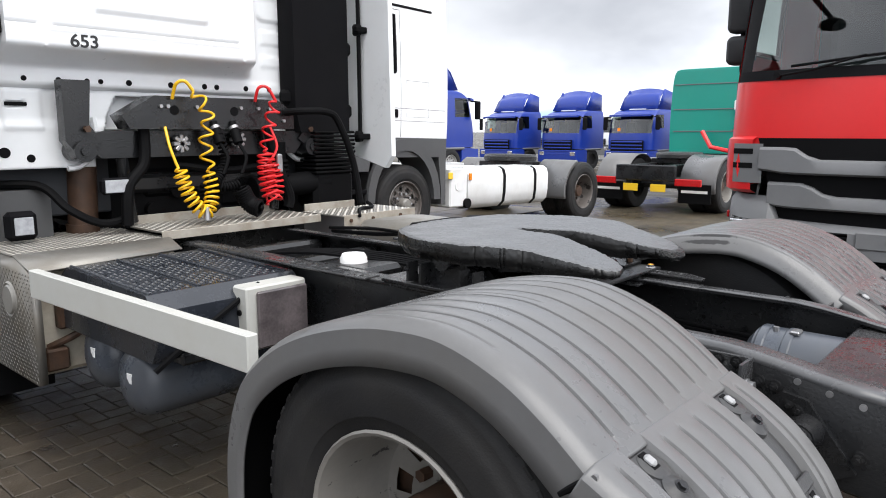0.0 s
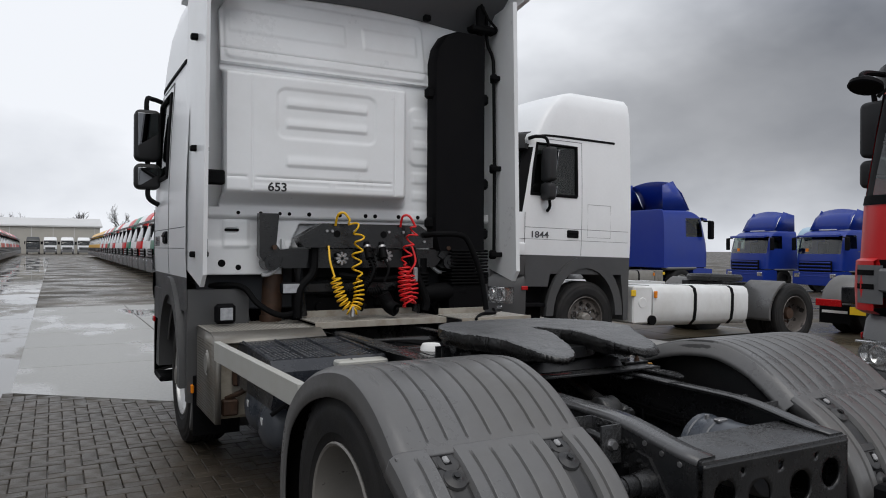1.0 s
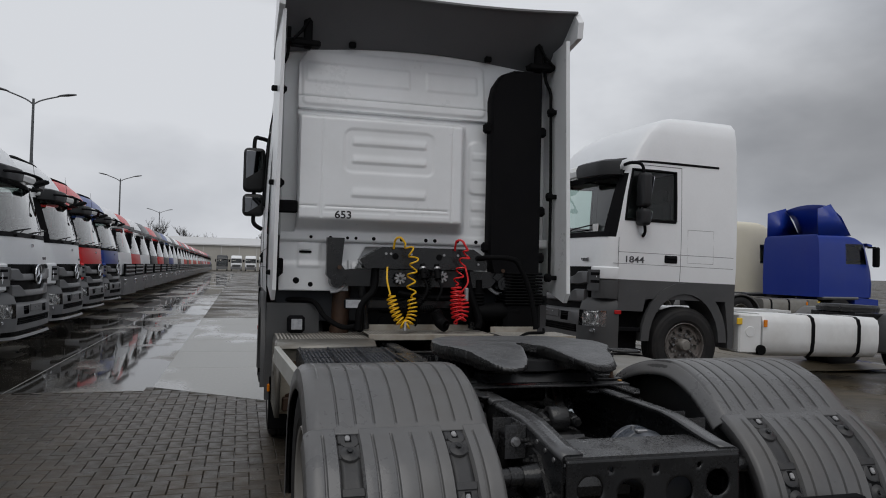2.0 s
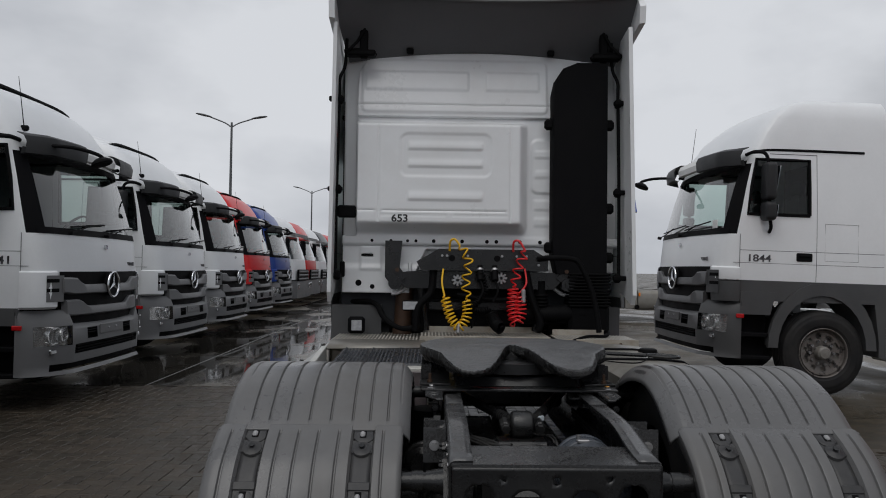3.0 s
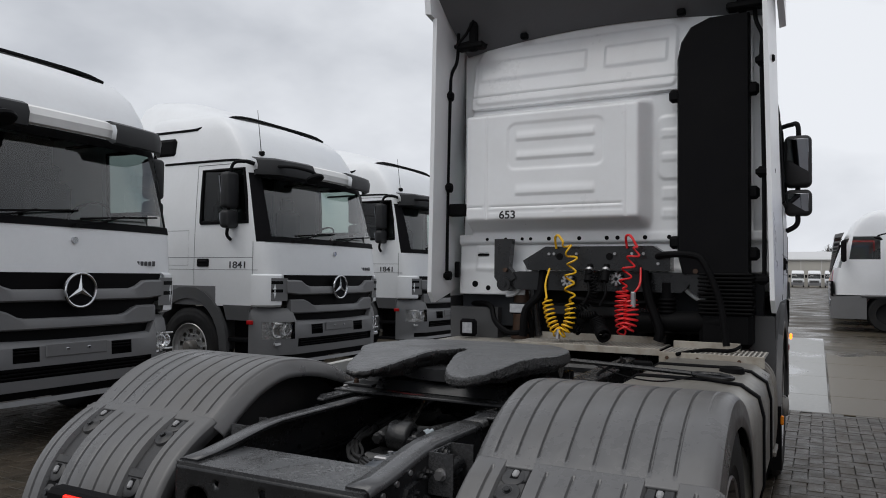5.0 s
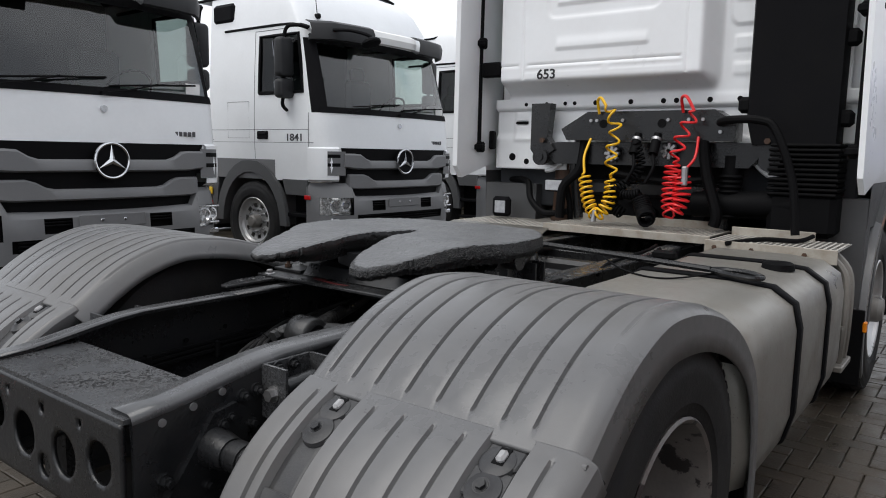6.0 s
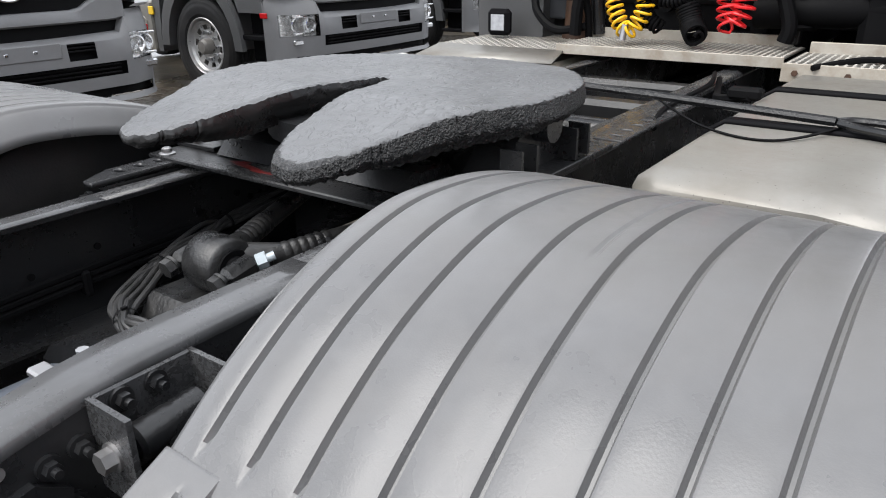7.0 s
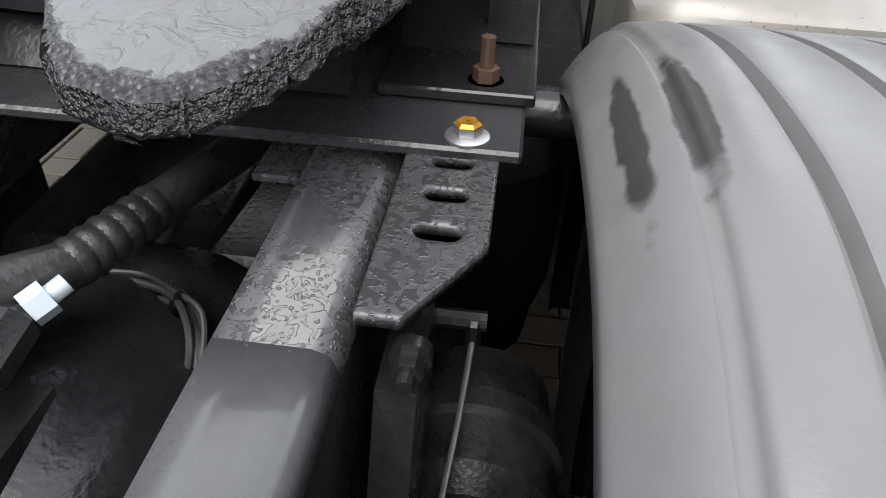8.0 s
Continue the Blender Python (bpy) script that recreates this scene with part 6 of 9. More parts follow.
tread_plate(-0.50, 0.52, 2.40, 2.80, 0.985, "walkway", TREAD, "grimy aluminium tread-plate walkway behind the cab")
part("walkway_upstand", Mesh().box((-0.02, 2.80, 1.008), (0.98, 0.012, 0.05), 0.003), EDGE_ALU, subject)
part("walkway_edge", Mesh().box((0.01, 2.398, 0.965), (1.02, 0.006, 0.045), 0.002), EDGE_ALU, subject)
tread_plate(0.55, 1.16, 2.22, 2.62, 0.985, "walkway", TREAD, "grimy aluminium tread-plate step over the tank")
part("walkway_edge", Mesh().box((0.855, 2.217, 0.955), (0.61, 0.008, 0.07), 0.002), EDGE_ALU, subject)
part("walkway_upstand", Mesh().box((0.78, 2.62, 1.005), (0.42, 0.012, 0.05), 0.003), EDGE_ALU, subject)
for x in (0.60, 0.78, 1.02):
    part("edge_bolt", Mesh().cyl((x, 2.213, 0.955), (x, 2.205, 0.955), 0.012, 6), RUST, subject)

# battery and silencer box on the left
tread_plate(-1.19, -0.46, 2.40, 3.02, 0.955, "box_lid", TREAD, "brown-grey tread-plate lid")
side = Mesh().add([(-1.205, 2.16, 0.42), (-1.205, 2.80, 0.42), (-1.205, 2.80, 0.90), (-1.205, 2.16, 0.90), (-1.185, 2.40, 0.955), (-1.185, 2.95, 0.955), (-1.17, 2.16, 0.42), (-1.17, 2.16, 0.90)],
                  [(0, 1, 2, 3), (3, 2, 5, 4), (0, 3, 7, 6)])
solid(part("box_side", side, TREAD, subject, "grimy tread-plate side panel"), 0.006)
slope = Mesh().add([(-1.20, 2.16, 0.905), (-0.46, 2.28, 0.905), (-0.46, 2.40, 0.952), (-1.188, 2.40, 0.952)], [(0, 1, 2, 3)])
solid(part("box_slope", slope, ALU, subject), 0.006)
studs = Mesh()
for i in range(34):
    for j in range(27):
        y, z = 2.17 + i * 0.0185, 0.43 + j * 0.0178
        if math.hypot(y - 2.42, z - 0.76) > 0.085:
            a = 1 if (i + j) % 2 else -1
            studs.add([(-1.205, y - 0.0065, z - 0.0065 * a), (-1.205, y + 0.0025, z - 0.0025 * a), (-1.205, y + 0.0065, z + 0.0065 * a), (-1.205, y - 0.0025, z + 0.0025 * a), (-1.2075, y, z)], [(0, 1, 4), (1, 2, 4), (2, 3, 4), (3, 0, 4)])
tagged(part("side_stud", studs, TREAD, subject), kind="stuff")
part("box_disc", Mesh().lathe([(0.001, 0.012), (0.06, 0.012), (0.066, 0.004), (0.075, 0.008), (0.082, 0.0)], 28, Matrix.Translation((-1.205, 2.42, 0.76)) @ Matrix.Rotation(radians(-90), 4, "Y")), ALU, subject, "round embossed disc on the box")
bb = Mesh().box((-0.83, 2.58, 0.66), (0.70, 0.60, 0.48), 0.02)
part("box_body", bb, CREAM, subject, "stained cream box with pipes")
fit_ = Mesh().tube(smooth_path([(-1.12, 2.27, 0.55), (-1.0, 2.2, 0.62), (-0.9, 2.24, 0.72), (-0.7, 2.26, 0.6)], 6), 0.016, 8).box((-1.1, 2.25, 0.5), (0.1, 0.06, 0.1), 0.01).box((-1.06, 2.25, 0.72), (0.05, 0.05, 0.18), 0.01).cyl((-0.95, 2.26, 0.82), (-0.75, 2.27, 0.84), 0.03, 10)
part("box_fitting", fit_, RUST, subject, "rusty pipe fittings")

# pale bar along the left side
bar = Mesh().box((0, 0, 0), (0.04, 1.44, 0.115), 0.004, Matrix.Translation((-1.165, 1.40, 0.865)) @ Matrix.Rotation(radians(3.0), 4, "Z") @ Matrix.Rotation(radians(0.8), 4, "X"))
part("side_bar", bar, PALE_BAR, subject, "pale grey rectangular side bar")

# dark battery cover
bc = Mesh()
prof = [(1.44, 0.64), (1.39, 0.72), (1.40, 0.84), (1.46, 0.895), (2.16, 0.915), (2.24, 0.86), (2.26, 0.64)]
bc.prism([(y, z) for y, z in prof], 0, -1.06, -0.40)
batt = part("battery_cover", bc, NAVY, subject, "wet dark blue-black plastic battery cover", flat=40)
gridm = Mesh()
for i in range(25):
    for j in range(27):
        cx, cy = -1.03 + i * 0.025, 1.49 + j * 0.0245
        if i % 8 == 7 or j % 9 == 8:
            continue
        zz = 0.896 + 0.02 * (cy - 1.46) / 0.70
        a = radians(45 if (i + j) % 2 else -45)
        gridm.add([(cx + u * math.cos(a) - w * math.sin(a), cy + u * math.sin(a) + w * math.cos(a), zz + h) for u, w, h in ((-0.011, 0, 0), (0, -0.005, 0), (0.011, 0, 0), (0, 0.005, 0), (0, 0, 0.005))], [(0, 1, 4), (1, 2, 4), (2, 3, 4), (3, 0, 4)])
for i in range(4):
    gridm.tube([(-1.04 + i * 0.2, 1.46, 0.896), (-1.04 + i * 0.2, 2.16, 0.916)], 0.007, 6)
tagged(part("cover_rib", gridm, NAVY, batt), kind="stuff")
part("cover_strap", Mesh().tube([(-1.07, 1.40, 0.62), (-0.9, 1.375, 0.74), (-0.62, 1.39, 0.88)], 0.012, 6), FLAT_BLACK, batt)
part("battery_tray", Mesh().box((-0.66, 1.84, 0.635), (0.60, 0.86, 0.05), 0.01), FRAME, subject)
# air tanks
for yy, zz in ((1.68, 0.505), (2.0, 0.545)):
    tk = Mesh().lathe([(0.001, 0.0), (0.06, 0.006), (0.115, 0.028), (0.143, 0.06), (0.15, 0.10), (0.15, 0.60), (0.13, 0.66), (0.001, 0.68)], 28, Matrix.Translation((-1.06, yy, zz)) @ Matrix.Rotation(radians(90), 4, "Y"))
    tank = part("air_tank", tk, TANK_BLUE, subject, "blue-grey cylindrical air tank")
    part("tank_label", Mesh().box((-1.054, yy - 0.03, zz + 0.03), (0.006, 0.035, 0.04), 0.001), PAPER, tank)
# clear-fronted box by the mudguard
bx_ = Mesh().box((-0.575, 1.38, 0.755), (0.29, 0.10, 0.26), 0.008)
small_box = part("fuse_box", bx_, PALE_BAR, subject, "pale box with a clear plastic front")
part("box_window", Mesh().box((-0.56, 1.318, 0.75), (0.24, 0.02, 0.23), 0.006), SMOKY, small_box)
part("box_knob", Mesh().cyl((-0.728, 1.38, 0.78), (-0.715, 1.38, 0.78), 0.012, 10), FLAT_BLACK, small_box)

# fuel tank on the right
tp = [(0.60, 0.36), (1.10, 0.36), (1.19, 0.42), (1.215, 0.52), (1.215, 0.82), (1.195, 0.905), (1.12, 0.955), (0.98, 0.968), (0.65, 0.968), (0.60, 0.935)]
tkm = Mesh()
secs = [(0.60, 0.90), (0.63, 0.97), (0.68, 1.0), (2.10, 1.0), (2.15, 0.97), (2.18, 0.90)]
rws = [[(0.87 + (x - 0.87) * k_, y, 0.66 + (z - 0.66) * k_) for x, z in tp + tp[:1]] for y, k_ in secs]
tkm.grid(rws)
tkm.add(rws[0][:-1], [tuple(range(len(tp)))]).add(rws[-1][:-1], [tuple(range(len(tp)))[::-1]])
fuel = part("fuel_tank", tkm, ALU, subject, "weathered pale aluminium fuel tank", flat=50)
for yy in (1.17, 1.72):
    st = Mesh().grid([[(0.87 + (x - 0.87) * 1.014, y, 0.66 + (z - 0.66) * 1.016) for x, z in tp + tp[:1]] for y in (yy - 0.028, yy + 0.028)])
    solid(part("tank_strap", st, BLACK_PLASTIC, fuel, "black rubber-lined tank strap"), 0.01, 0)
# dark slab added below the gap so that no bright ground shows
part("gap_filler", Mesh().box((0.485, 1.42, 0.64), (0.23, 1.36, 0.05), 0.01), FRAME, fuel, "added black plate that darkens the gap between rail and tank")
part("filler_cap", Mesh().lathe([(0.001, 0.030), (0.05, 0.030), (0.060, 0.024), (0.064, 0.0)], 24, Matrix.Translation((1.04, 1.60, 0.962))), FLAT_BLACK, fuel, "ribbed black filler cap")
# suspended hook rod and cable lying over the tank
hook = Mesh().tube([(0.12, 1.22, 1.02), (0.45, 1.21, 1.01), (0.90, 1.18, 0.995)], 0.012, 8)
loop = [(0.90, 1.18, 0.995), (0.94, 1.21, 0.995), (1.03, 1.20, 0.995), (1.09, 1.15, 0.99), (1.06, 1.11, 0.99), (0.97, 1.13, 0.993), (0.91, 1.165, 0.995)]
hook.tube(smooth_path(loop, 6), 0.010, 8)
part("release_handle", hook, FRAME, subject, "black coupling release handle")
wires = Mesh()
wires.tube(smooth_path([(0.40, 1.30, 0.99), (0.62, 1.05, 0.975), (0.80, 1.0, 0.972), (0.93, 1.2, 0.985)], 8), 0.0035, 5)
wires.tube(smooth_path([(0.36, 2.1, 0.93), (0.44, 1.8, 0.93), (0.5, 1.6, 0.95), (0.62, 1.5, 0.975)], 8), 0.012, 6)
wires.tube(smooth_path([(0.34, 2.1, 0.95), (0.42, 1.75, 0.96), (0.40, 1.4, 0.94), (0.44, 1.2, 0.92)], 8), 0.009, 6)
wires.tube(smooth_path([(0.66, 2.2, 0.98), (0.8, 2.35, 1.0), (0.95, 2.4, 1.0), (1.0, 2.5, 1.02)], 8), 0.012, 6)
part("cable", wires, FLAT_BLACK, subject, "thin black cables")
part("cable_joint", Mesh().box((0.60, 1.52, 0.985), (0.10, 0.05, 0.035), 0.008), FLAT_BLACK, subject)
# step brackets in front of the tank
brk = Mesh()
for y_ in (2.30, 2.42):
    brk.tube(smooth_path([(1.12, y_, 0.95), (1.19, y_, 0.85), (1.20, y_ - 0.02, 0.6), (1.18, y_ + 0.05, 0.4)], 5), 0.018, 8)
brk.box((1.19, 2.36, 0.62), (0.03, 0.2, 0.025), 0.005).box((1.19, 2.38, 0.42), (0.05, 0.26, 0.03), 0.005)
part("step_bracket", brk, ALU, subject, "grey step brackets")

# front mudguards and wheels
for s in (-1, 1):
    build_wheel(subject, (s * 1.05, FRONT - 1.43, 0.51), s, rim_mat=SILVER)
    build_wheel(subject, (s * 1.045, AXLE_Y, 0.51), s, dual=True, rim_mat=RIM if s < 0 else DARK_RIM)
    g = Mesh()
    yc, nn = FRONT - 1.43, 18
    arc = [(yc + 0.64 * math.cos(a), 0.52 + 0.62 * math.sin(a)) for a in [radians(20 + 190 * i / nn) for i in range(nn + 1)]]
    g.grid([[(s * 1.22, yc + (y - yc) * 0.93, 0.52 + (z - 0.52) * 0.93) for y, z in arc], [(s * 1.22, y, z) for y, z in arc], [(s * 1.17, yc + (y - yc) * 1.015, 0.52 + (z - 0.52) * 1.015) for y, z in arc], [(s * 0.78, yc + (y - yc) * 1.015, 0.52 + (z - 0.52) * 1.015) for y, z in arc]])
    solid(part("front_mudguard", g, GUARD, subject, "grey front mudguard"), 0.012)
    part("mud_flap", Mesh().box((s * 1.06, yc - 0.66, 0.40), (0.32, 0.015, 0.42), 0.004), FLAT_BLACK, subject)
    part("side_marker", Mesh().box((s * 1.235, yc + 0.72, 0.98), (0.02, 0.05, 0.05), 0.008), AMBER_LIT, subject, "lit amber side marker")
    part("guard_reflector", Mesh().box((s * 1.225, yc - 0.66, 0.52), (0.02, 0.04, 0.06), 0.006), AMBER, subject)
rl = Mesh().box((-1.03, 2.745, 1.04), (0.14, 0.06, 0.14), 0.02)
rear_lamp = part("reversing_lamp", rl, BLACK_PLASTIC, subject, "square work lamp on the front mudguard")
part("lamp_lens", Mesh().box((-1.025, 2.711, 1.04), (0.085, 0.008, 0.085), 0.003), LENS_GREY, rear_lamp)
part("front_axle", Mesh().cyl((-0.95, FRONT - 1.43, 0.51), (0.95, FRONT - 1.43, 0.51), 0.06, 12), FRAME, subject)
part("axle_housing", Mesh().cyl((-0.75, AXLE_Y, 0.51), (0.75, AXLE_Y, 0.51), 0.095, 16).lathe([(0.001, 0.30), (0.12, 0.27), (0.22, 0.16), (0.25, 0.0), (0.22, -0.16), (0.12, -0.24), (0.001, -0.26)], 24, Matrix.Translation((0, AXLE_Y, 0.52)) @ Matrix.Rotation(radians(90), 4, "X")), FRAME, subject, "black rear axle with round differential housing")
part("drive_shaft", Mesh().cyl((0, 0.3, 0.55), (0, 2.9, 0.75), 0.06, 14), FRAME, subject)

# ---- the subject's frame: rails, members, mudguards and coupling ----
def rail_top(y):
    return 0.915 - 0.055 * smoothstep(-0.35, -0.80, y)


RAIL_IN, RAIL_OUT = 0.281, 0.363
for s in (-1, 1):
    rl = Mesh()
    ys = [-0.785, -0.70, -0.62, -0.54, -0.46, -0.38, -0.30, -0.1, 0.3, 0.8, 1.4, 2.0, 2.6, 3.2, 4.6]
    rows_ = []
    for y in ys:
        zt = rail_top(y)
        zb = zt - 0.27
        w = RAIL_OUT
        sec = [(RAIL_IN, zt - 0.008), (RAIL_IN, zt), (w - 0.018, zt), (w - 0.005, zt - 0.005), (w, zt - 0.018), (w, zb + 0.01), (w - 0.01, zb), (RAIL_IN, zb), (RAIL_IN, zb + 0.008), (w - 0.009, zb + 0.008), (w - 0.009, zt - 0.008), (RAIL_IN, zt - 0.008)]
        rows_.append([(s * x, y, z) for x, z in sec])
    rl.grid(rows_)
    rl.add(rows_[0][:-1], [tuple(range(11))])
    rail_ob = part("rail", rl, FRAME, subject, "wet black pressed-steel frame rail", flat=40)
    # paler sheet over the black rail: sky sheen on its top put into colour
    for stretch, mat_, text in (([y for y in ys if y < -0.05] + [-0.045], DRY_STEEL, "worn dry top flange of the rail, greyed for sky sheen"), ([-0.045] + [y for y in ys if y > 0.0], WET_STEEL, "rain-wet worn top flange of the rail, greyed for sky sheen")):
        flange = Mesh().grid([[(s * x, y, rail_top(y) + 0.0035) for x in (RAIL_IN, 0.31, 0.33, RAIL_OUT - 0.018)] + [(s * (RAIL_OUT - 0.006), y, rail_top(y) - 0.0015), (s * (RAIL_OUT + 0.001), y, rail_top(y) - 0.018)] for y in stretch])
        solid(part("rail_flange", flange, mat_, rail_ob, text, flat=50), 0.003)
    for y, z in ((-0.72, 0.70), (-0.43, 0.80), (-0.37, 0.80), (-0.50, 0.77), (-0.58, 0.79), (-0.45, 0.70), (-0.62, 0.66)):
        bo = Mesh().cyl((s * 0.363, y, z), (s * 0.371, y, z), 0.018, 14).cyl((s * 0.369, y, z), (s * 0.384, y, z), 0.013, 6).cyl((s * 0.383, y, z), (s * 0.393, y, z), 0.008, 8)
        part("rail_bolt", bo, FRAME, rail_ob, "black flanged bolt")
    for y, z in ((-0.72, 0.83), (-0.645, 0.845), (-0.57, 0.86)):
        part("rail_rivet", Mesh().cyl((s * 0.3625, y, z), (s * 0.367, y, z), 0.009, 14), STEEL, rail_ob, "grey rivet head")
    for y, z, r in ((0.05, 0.72, 0.022), (-0.2, 0.78, 0.008), (0.22, 0.80, 0.009), (0.34, 0.82, 0.009), (0.38, 0.80, 0.009), (-0.5, 0.80, 0.012), (-0.05, 0.80, 0.008)):
        part("rail_hole", Mesh().cyl((s * 0.349, y, z), (s * 0.3455, y, z), r, 14), FLAT_BLACK, rail_ob)
    hr = Mesh()
    for dz in (0.0, 0.018, 0.033):
        hr.tube(smooth_path([(s * 0.324, -0.75, 0.70 + dz), (s * 0.329, -0.3, 0.725 + dz), (s * 0.329, 0.1, 0.74 + dz), (s * 0.314, 0.5, 0.76 + dz)], 8), 0.008, 6)
    for y in (-0.6, -0.35, -0.1, 0.15):
        hr.box((s * 0.329, y, 0.735), (0.03, 0.02, 0.06), 0.005)
    part("cable_harness", hr, FLAT_BLACK, subject, "taped black cable harness along the rail")
    # guard stays
    stay = Mesh()
    stay.prism([(s * 0.0 + y, z) for y, z in ((-0.72, 0.66), (-0.58, 0.58), (-0.54, 0.62), (-0.50, 0.80), (-0.54, 0.83), (-0.60, 0.82))], 0, min(s * 0.363, s * 0.377), max(s * 0.363, s * 0.377))
    stay.cyl((s * 0.364, -0.60, 0.74), (s * 0.439, -0.60, 0.74), 0.05, 18, 0.037).cyl((s * 0.429, -0.60, 0.74), (s * 0.80, -0.60, 0.74), 0.033, 18)
    stay.cyl((s * 0.449, -0.60, 0.74), (s * 0.49, -0.60, 0.74), 0.037, 18)
    part("guard_stay", stay, FRAME, subject, "black tube that carries the mudguard")
    st2 = Mesh().cyl((s * 0.379, 0.36, 0.90), (s * 0.60, 0.36, 0.90), 0.028, 18).cyl((s * 0.384, 0.36, 0.90), (s * 0.404, 0.36, 0.90), 0.031, 18)
    part("guard_stay", st2, FRAME, subject)
    # shock absorber and its bracket
    x0, x1 = s * 0.365, s * 0.451
    tray = Mesh().box((s * 0.368, -0.384, 0.835), (0.007, 0.145, 0.13), 0.002)
    for yy in (-0.456, -0.312):
        tray.prism([(yy - 0.004, 0.90), (yy + 0.004, 0.90), (yy + 0.004, 0.77), (yy - 0.004, 0.77)], 0, min(x0, x1), max(x0, x1))
    part("shock_bracket", tray, WET_STEEL, subject, "open dark steel shock absorber bracket")
    for yy in (-0.420, -0.372):
        part("bracket_bolt", Mesh().cyl((s * 0.371, yy, 0.882), (s * 0.377, yy, 0.882), 0.016, 16).cyl((s * 0.376, yy, 0.882), (s * 0.388, yy, 0.882), 0.011, 6).cyl((s * 0.387, yy, 0.882), (s * 0.397, yy, 0.882), 0.006, 10), FRAME, subject, "black flanged bolt")
    sh = Mesh().cyl((s * 0.409, -0.435, 0.835), (s * 0.409, -0.330, 0.842), 0.026, 20, bevel=0.006)
    sh.cyl((s * 0.409, -0.38, 0.83), (s * 0.449, -0.28, 0.50), 0.033, 16)
    part("shock_absorber", sh, FRAME, subject, "black shock absorber")
    part("shock_bolt", Mesh().cyl((s * 0.409, -0.460, 0.835), (s * 0.409, -0.480, 0.835), 0.015, 6).cyl((s * 0.409, -0.458, 0.835), (s * 0.409, -0.464, 0.835), 0.020, 16), STEEL, subject, "worn steel bolt head")
    for yy, zz in ((-0.477, 0.842), (-0.517, 0.837), (-0.557, 0.80)):
        part("rail_bolt", Mesh().cyl((s * 0.363, yy, zz), (s * 0.37, yy, zz), 0.016, 16).cyl((s * 0.369, yy, zz), (s * 0.381, yy, zz), 0.011, 6).cyl((s * 0.38, yy, zz), (s * 0.391, yy, zz), 0.006, 10), FRAME, rail_ob, "black flanged bolt")
    # air springs at the axle
    asp = Mesh().lathe([(0.001, 0.30), (0.12, 0.30), (0.135, 0.26), (0.13, 0.12), (0.11, 0.06), (0.10, 0.0), (0.001, 0.0)], 24, Matrix.Translation((s * 0.425, 0.46, 0.50)) @ Matrix.Diagonal((0.8, 0.8, 1, 1)))
    part("air_bag", asp, FLAT_BLACK, subject, "black rubber air spring")
    # slotted bracket beside the rail, under the coupling plate
    def slotted(y0, y1, z, x0, x1, slots, taper, name_label):
        """A flat bar with rounded slots cut through, its rear end cut off aslant."""
        mesh = Mesh()
        nx, ny = 22, max(8, int((y1 - y0) / 0.004))
        gx = [x0 + (x1 - x0) * i / nx for i in range(nx + 1)]
        gy = [y0 + (y1 - y0) * i / ny for i in range(ny + 1)]

        def slot_gap(x, y):
            return min(math.hypot(max(0.0, abs(x - (x0 + x1) / 2 - 0.002) - 0.008), y - c) - 0.0105 for c in slots)

        def settle(x, y):
            d = slot_gap(x, y)
            if abs(d) < 0.0026:
                e = 1e-4
                nx_, ny_ = (slot_gap(x + e, y) - d) / e, (slot_gap(x, y + e) - d) / e
                x, y = x - d * nx_, y - d * ny_
            return x, y

        def place(x, y):
            x, y = settle(x, y)
            if taper:
                edge = x0 + 0.030 + (x1 - x0 - 0.030) * min(1.0, (y - y0) / taper)
                x = x0 + (x - x0) * min(1.0, (edge - x0) / (x1 - x0))
            return s * x, y, z

        mesh.grid([[place(x, y) for x in gx] for y in gy], lambda i, j: slot_gap((gx[j] + gx[j + 1]) / 2, (gy[i] + gy[i + 1]) / 2) < 0)
        return solid(part("slotted_bracket", mesh, WET_STEEL, subject, name_label, flat=30), 0.010, 0)
    slotted(-0.026, 0.20, 0.930, 0.368, 0.448, (0.173, 0.122, 0.070), 0.085, "wet black slotted steel bracket")
    slotted(0.95, 1.62, 0.930, 0.368, 0.448, tuple(1.0 + 0.075 * i for i in range(8)), 0.0, "wet black slotted steel bracket")
    nut = Mesh().cyl((s * 0.404, -0.020, 0.893), (s * 0.404, -0.036, 0.893), 0.011, 6).cyl((s * 0.404, -0.036, 0.893), (s * 0.404, -0.046, 0.893), 0.006, 10).cyl((s * 0.404, -0.01, 0.893), (s * 0.404, -0.021, 0.893), 0.015, 16)
    part("bracket_nut", nut, FRAME, subject, "small worn nut under the bracket")
    part("bracket_web", Mesh().prism([(-0.01, 0.92), (0.25, 0.92), (0.25, 0.78), (0.06, 0.84)], 0, min(s * 0.365, s * 0.373), max(s * 0.365, s * 0.373)), FRAME, subject)
    # axle beam, brake chamber and level rod below the rail
    beam_ = Mesh().box((s * 0.395, 0.02, 0.52), (0.10, 1.30, 0.20), 0.03)
    part("axle_link", beam_, FRAME, subject, "black trailing link below the rail")
    ch = Mesh().lathe([(0.001, 0.0), (0.06, 0.0), (0.085, 0.02), (0.088, 0.07), (0.096, 0.075), (0.096, 0.10), (0.085, 0.105), (0.08, 0.17), (0.05, 0.19), (0.001, 0.19)], 24, Matrix.Translation((s * 0.449, 0.03, 0.62)) @ Matrix.Rotation(radians(-90), 4, "X"))
    part("brake_chamber", ch, CASTING, subject, "round black brake chamber")
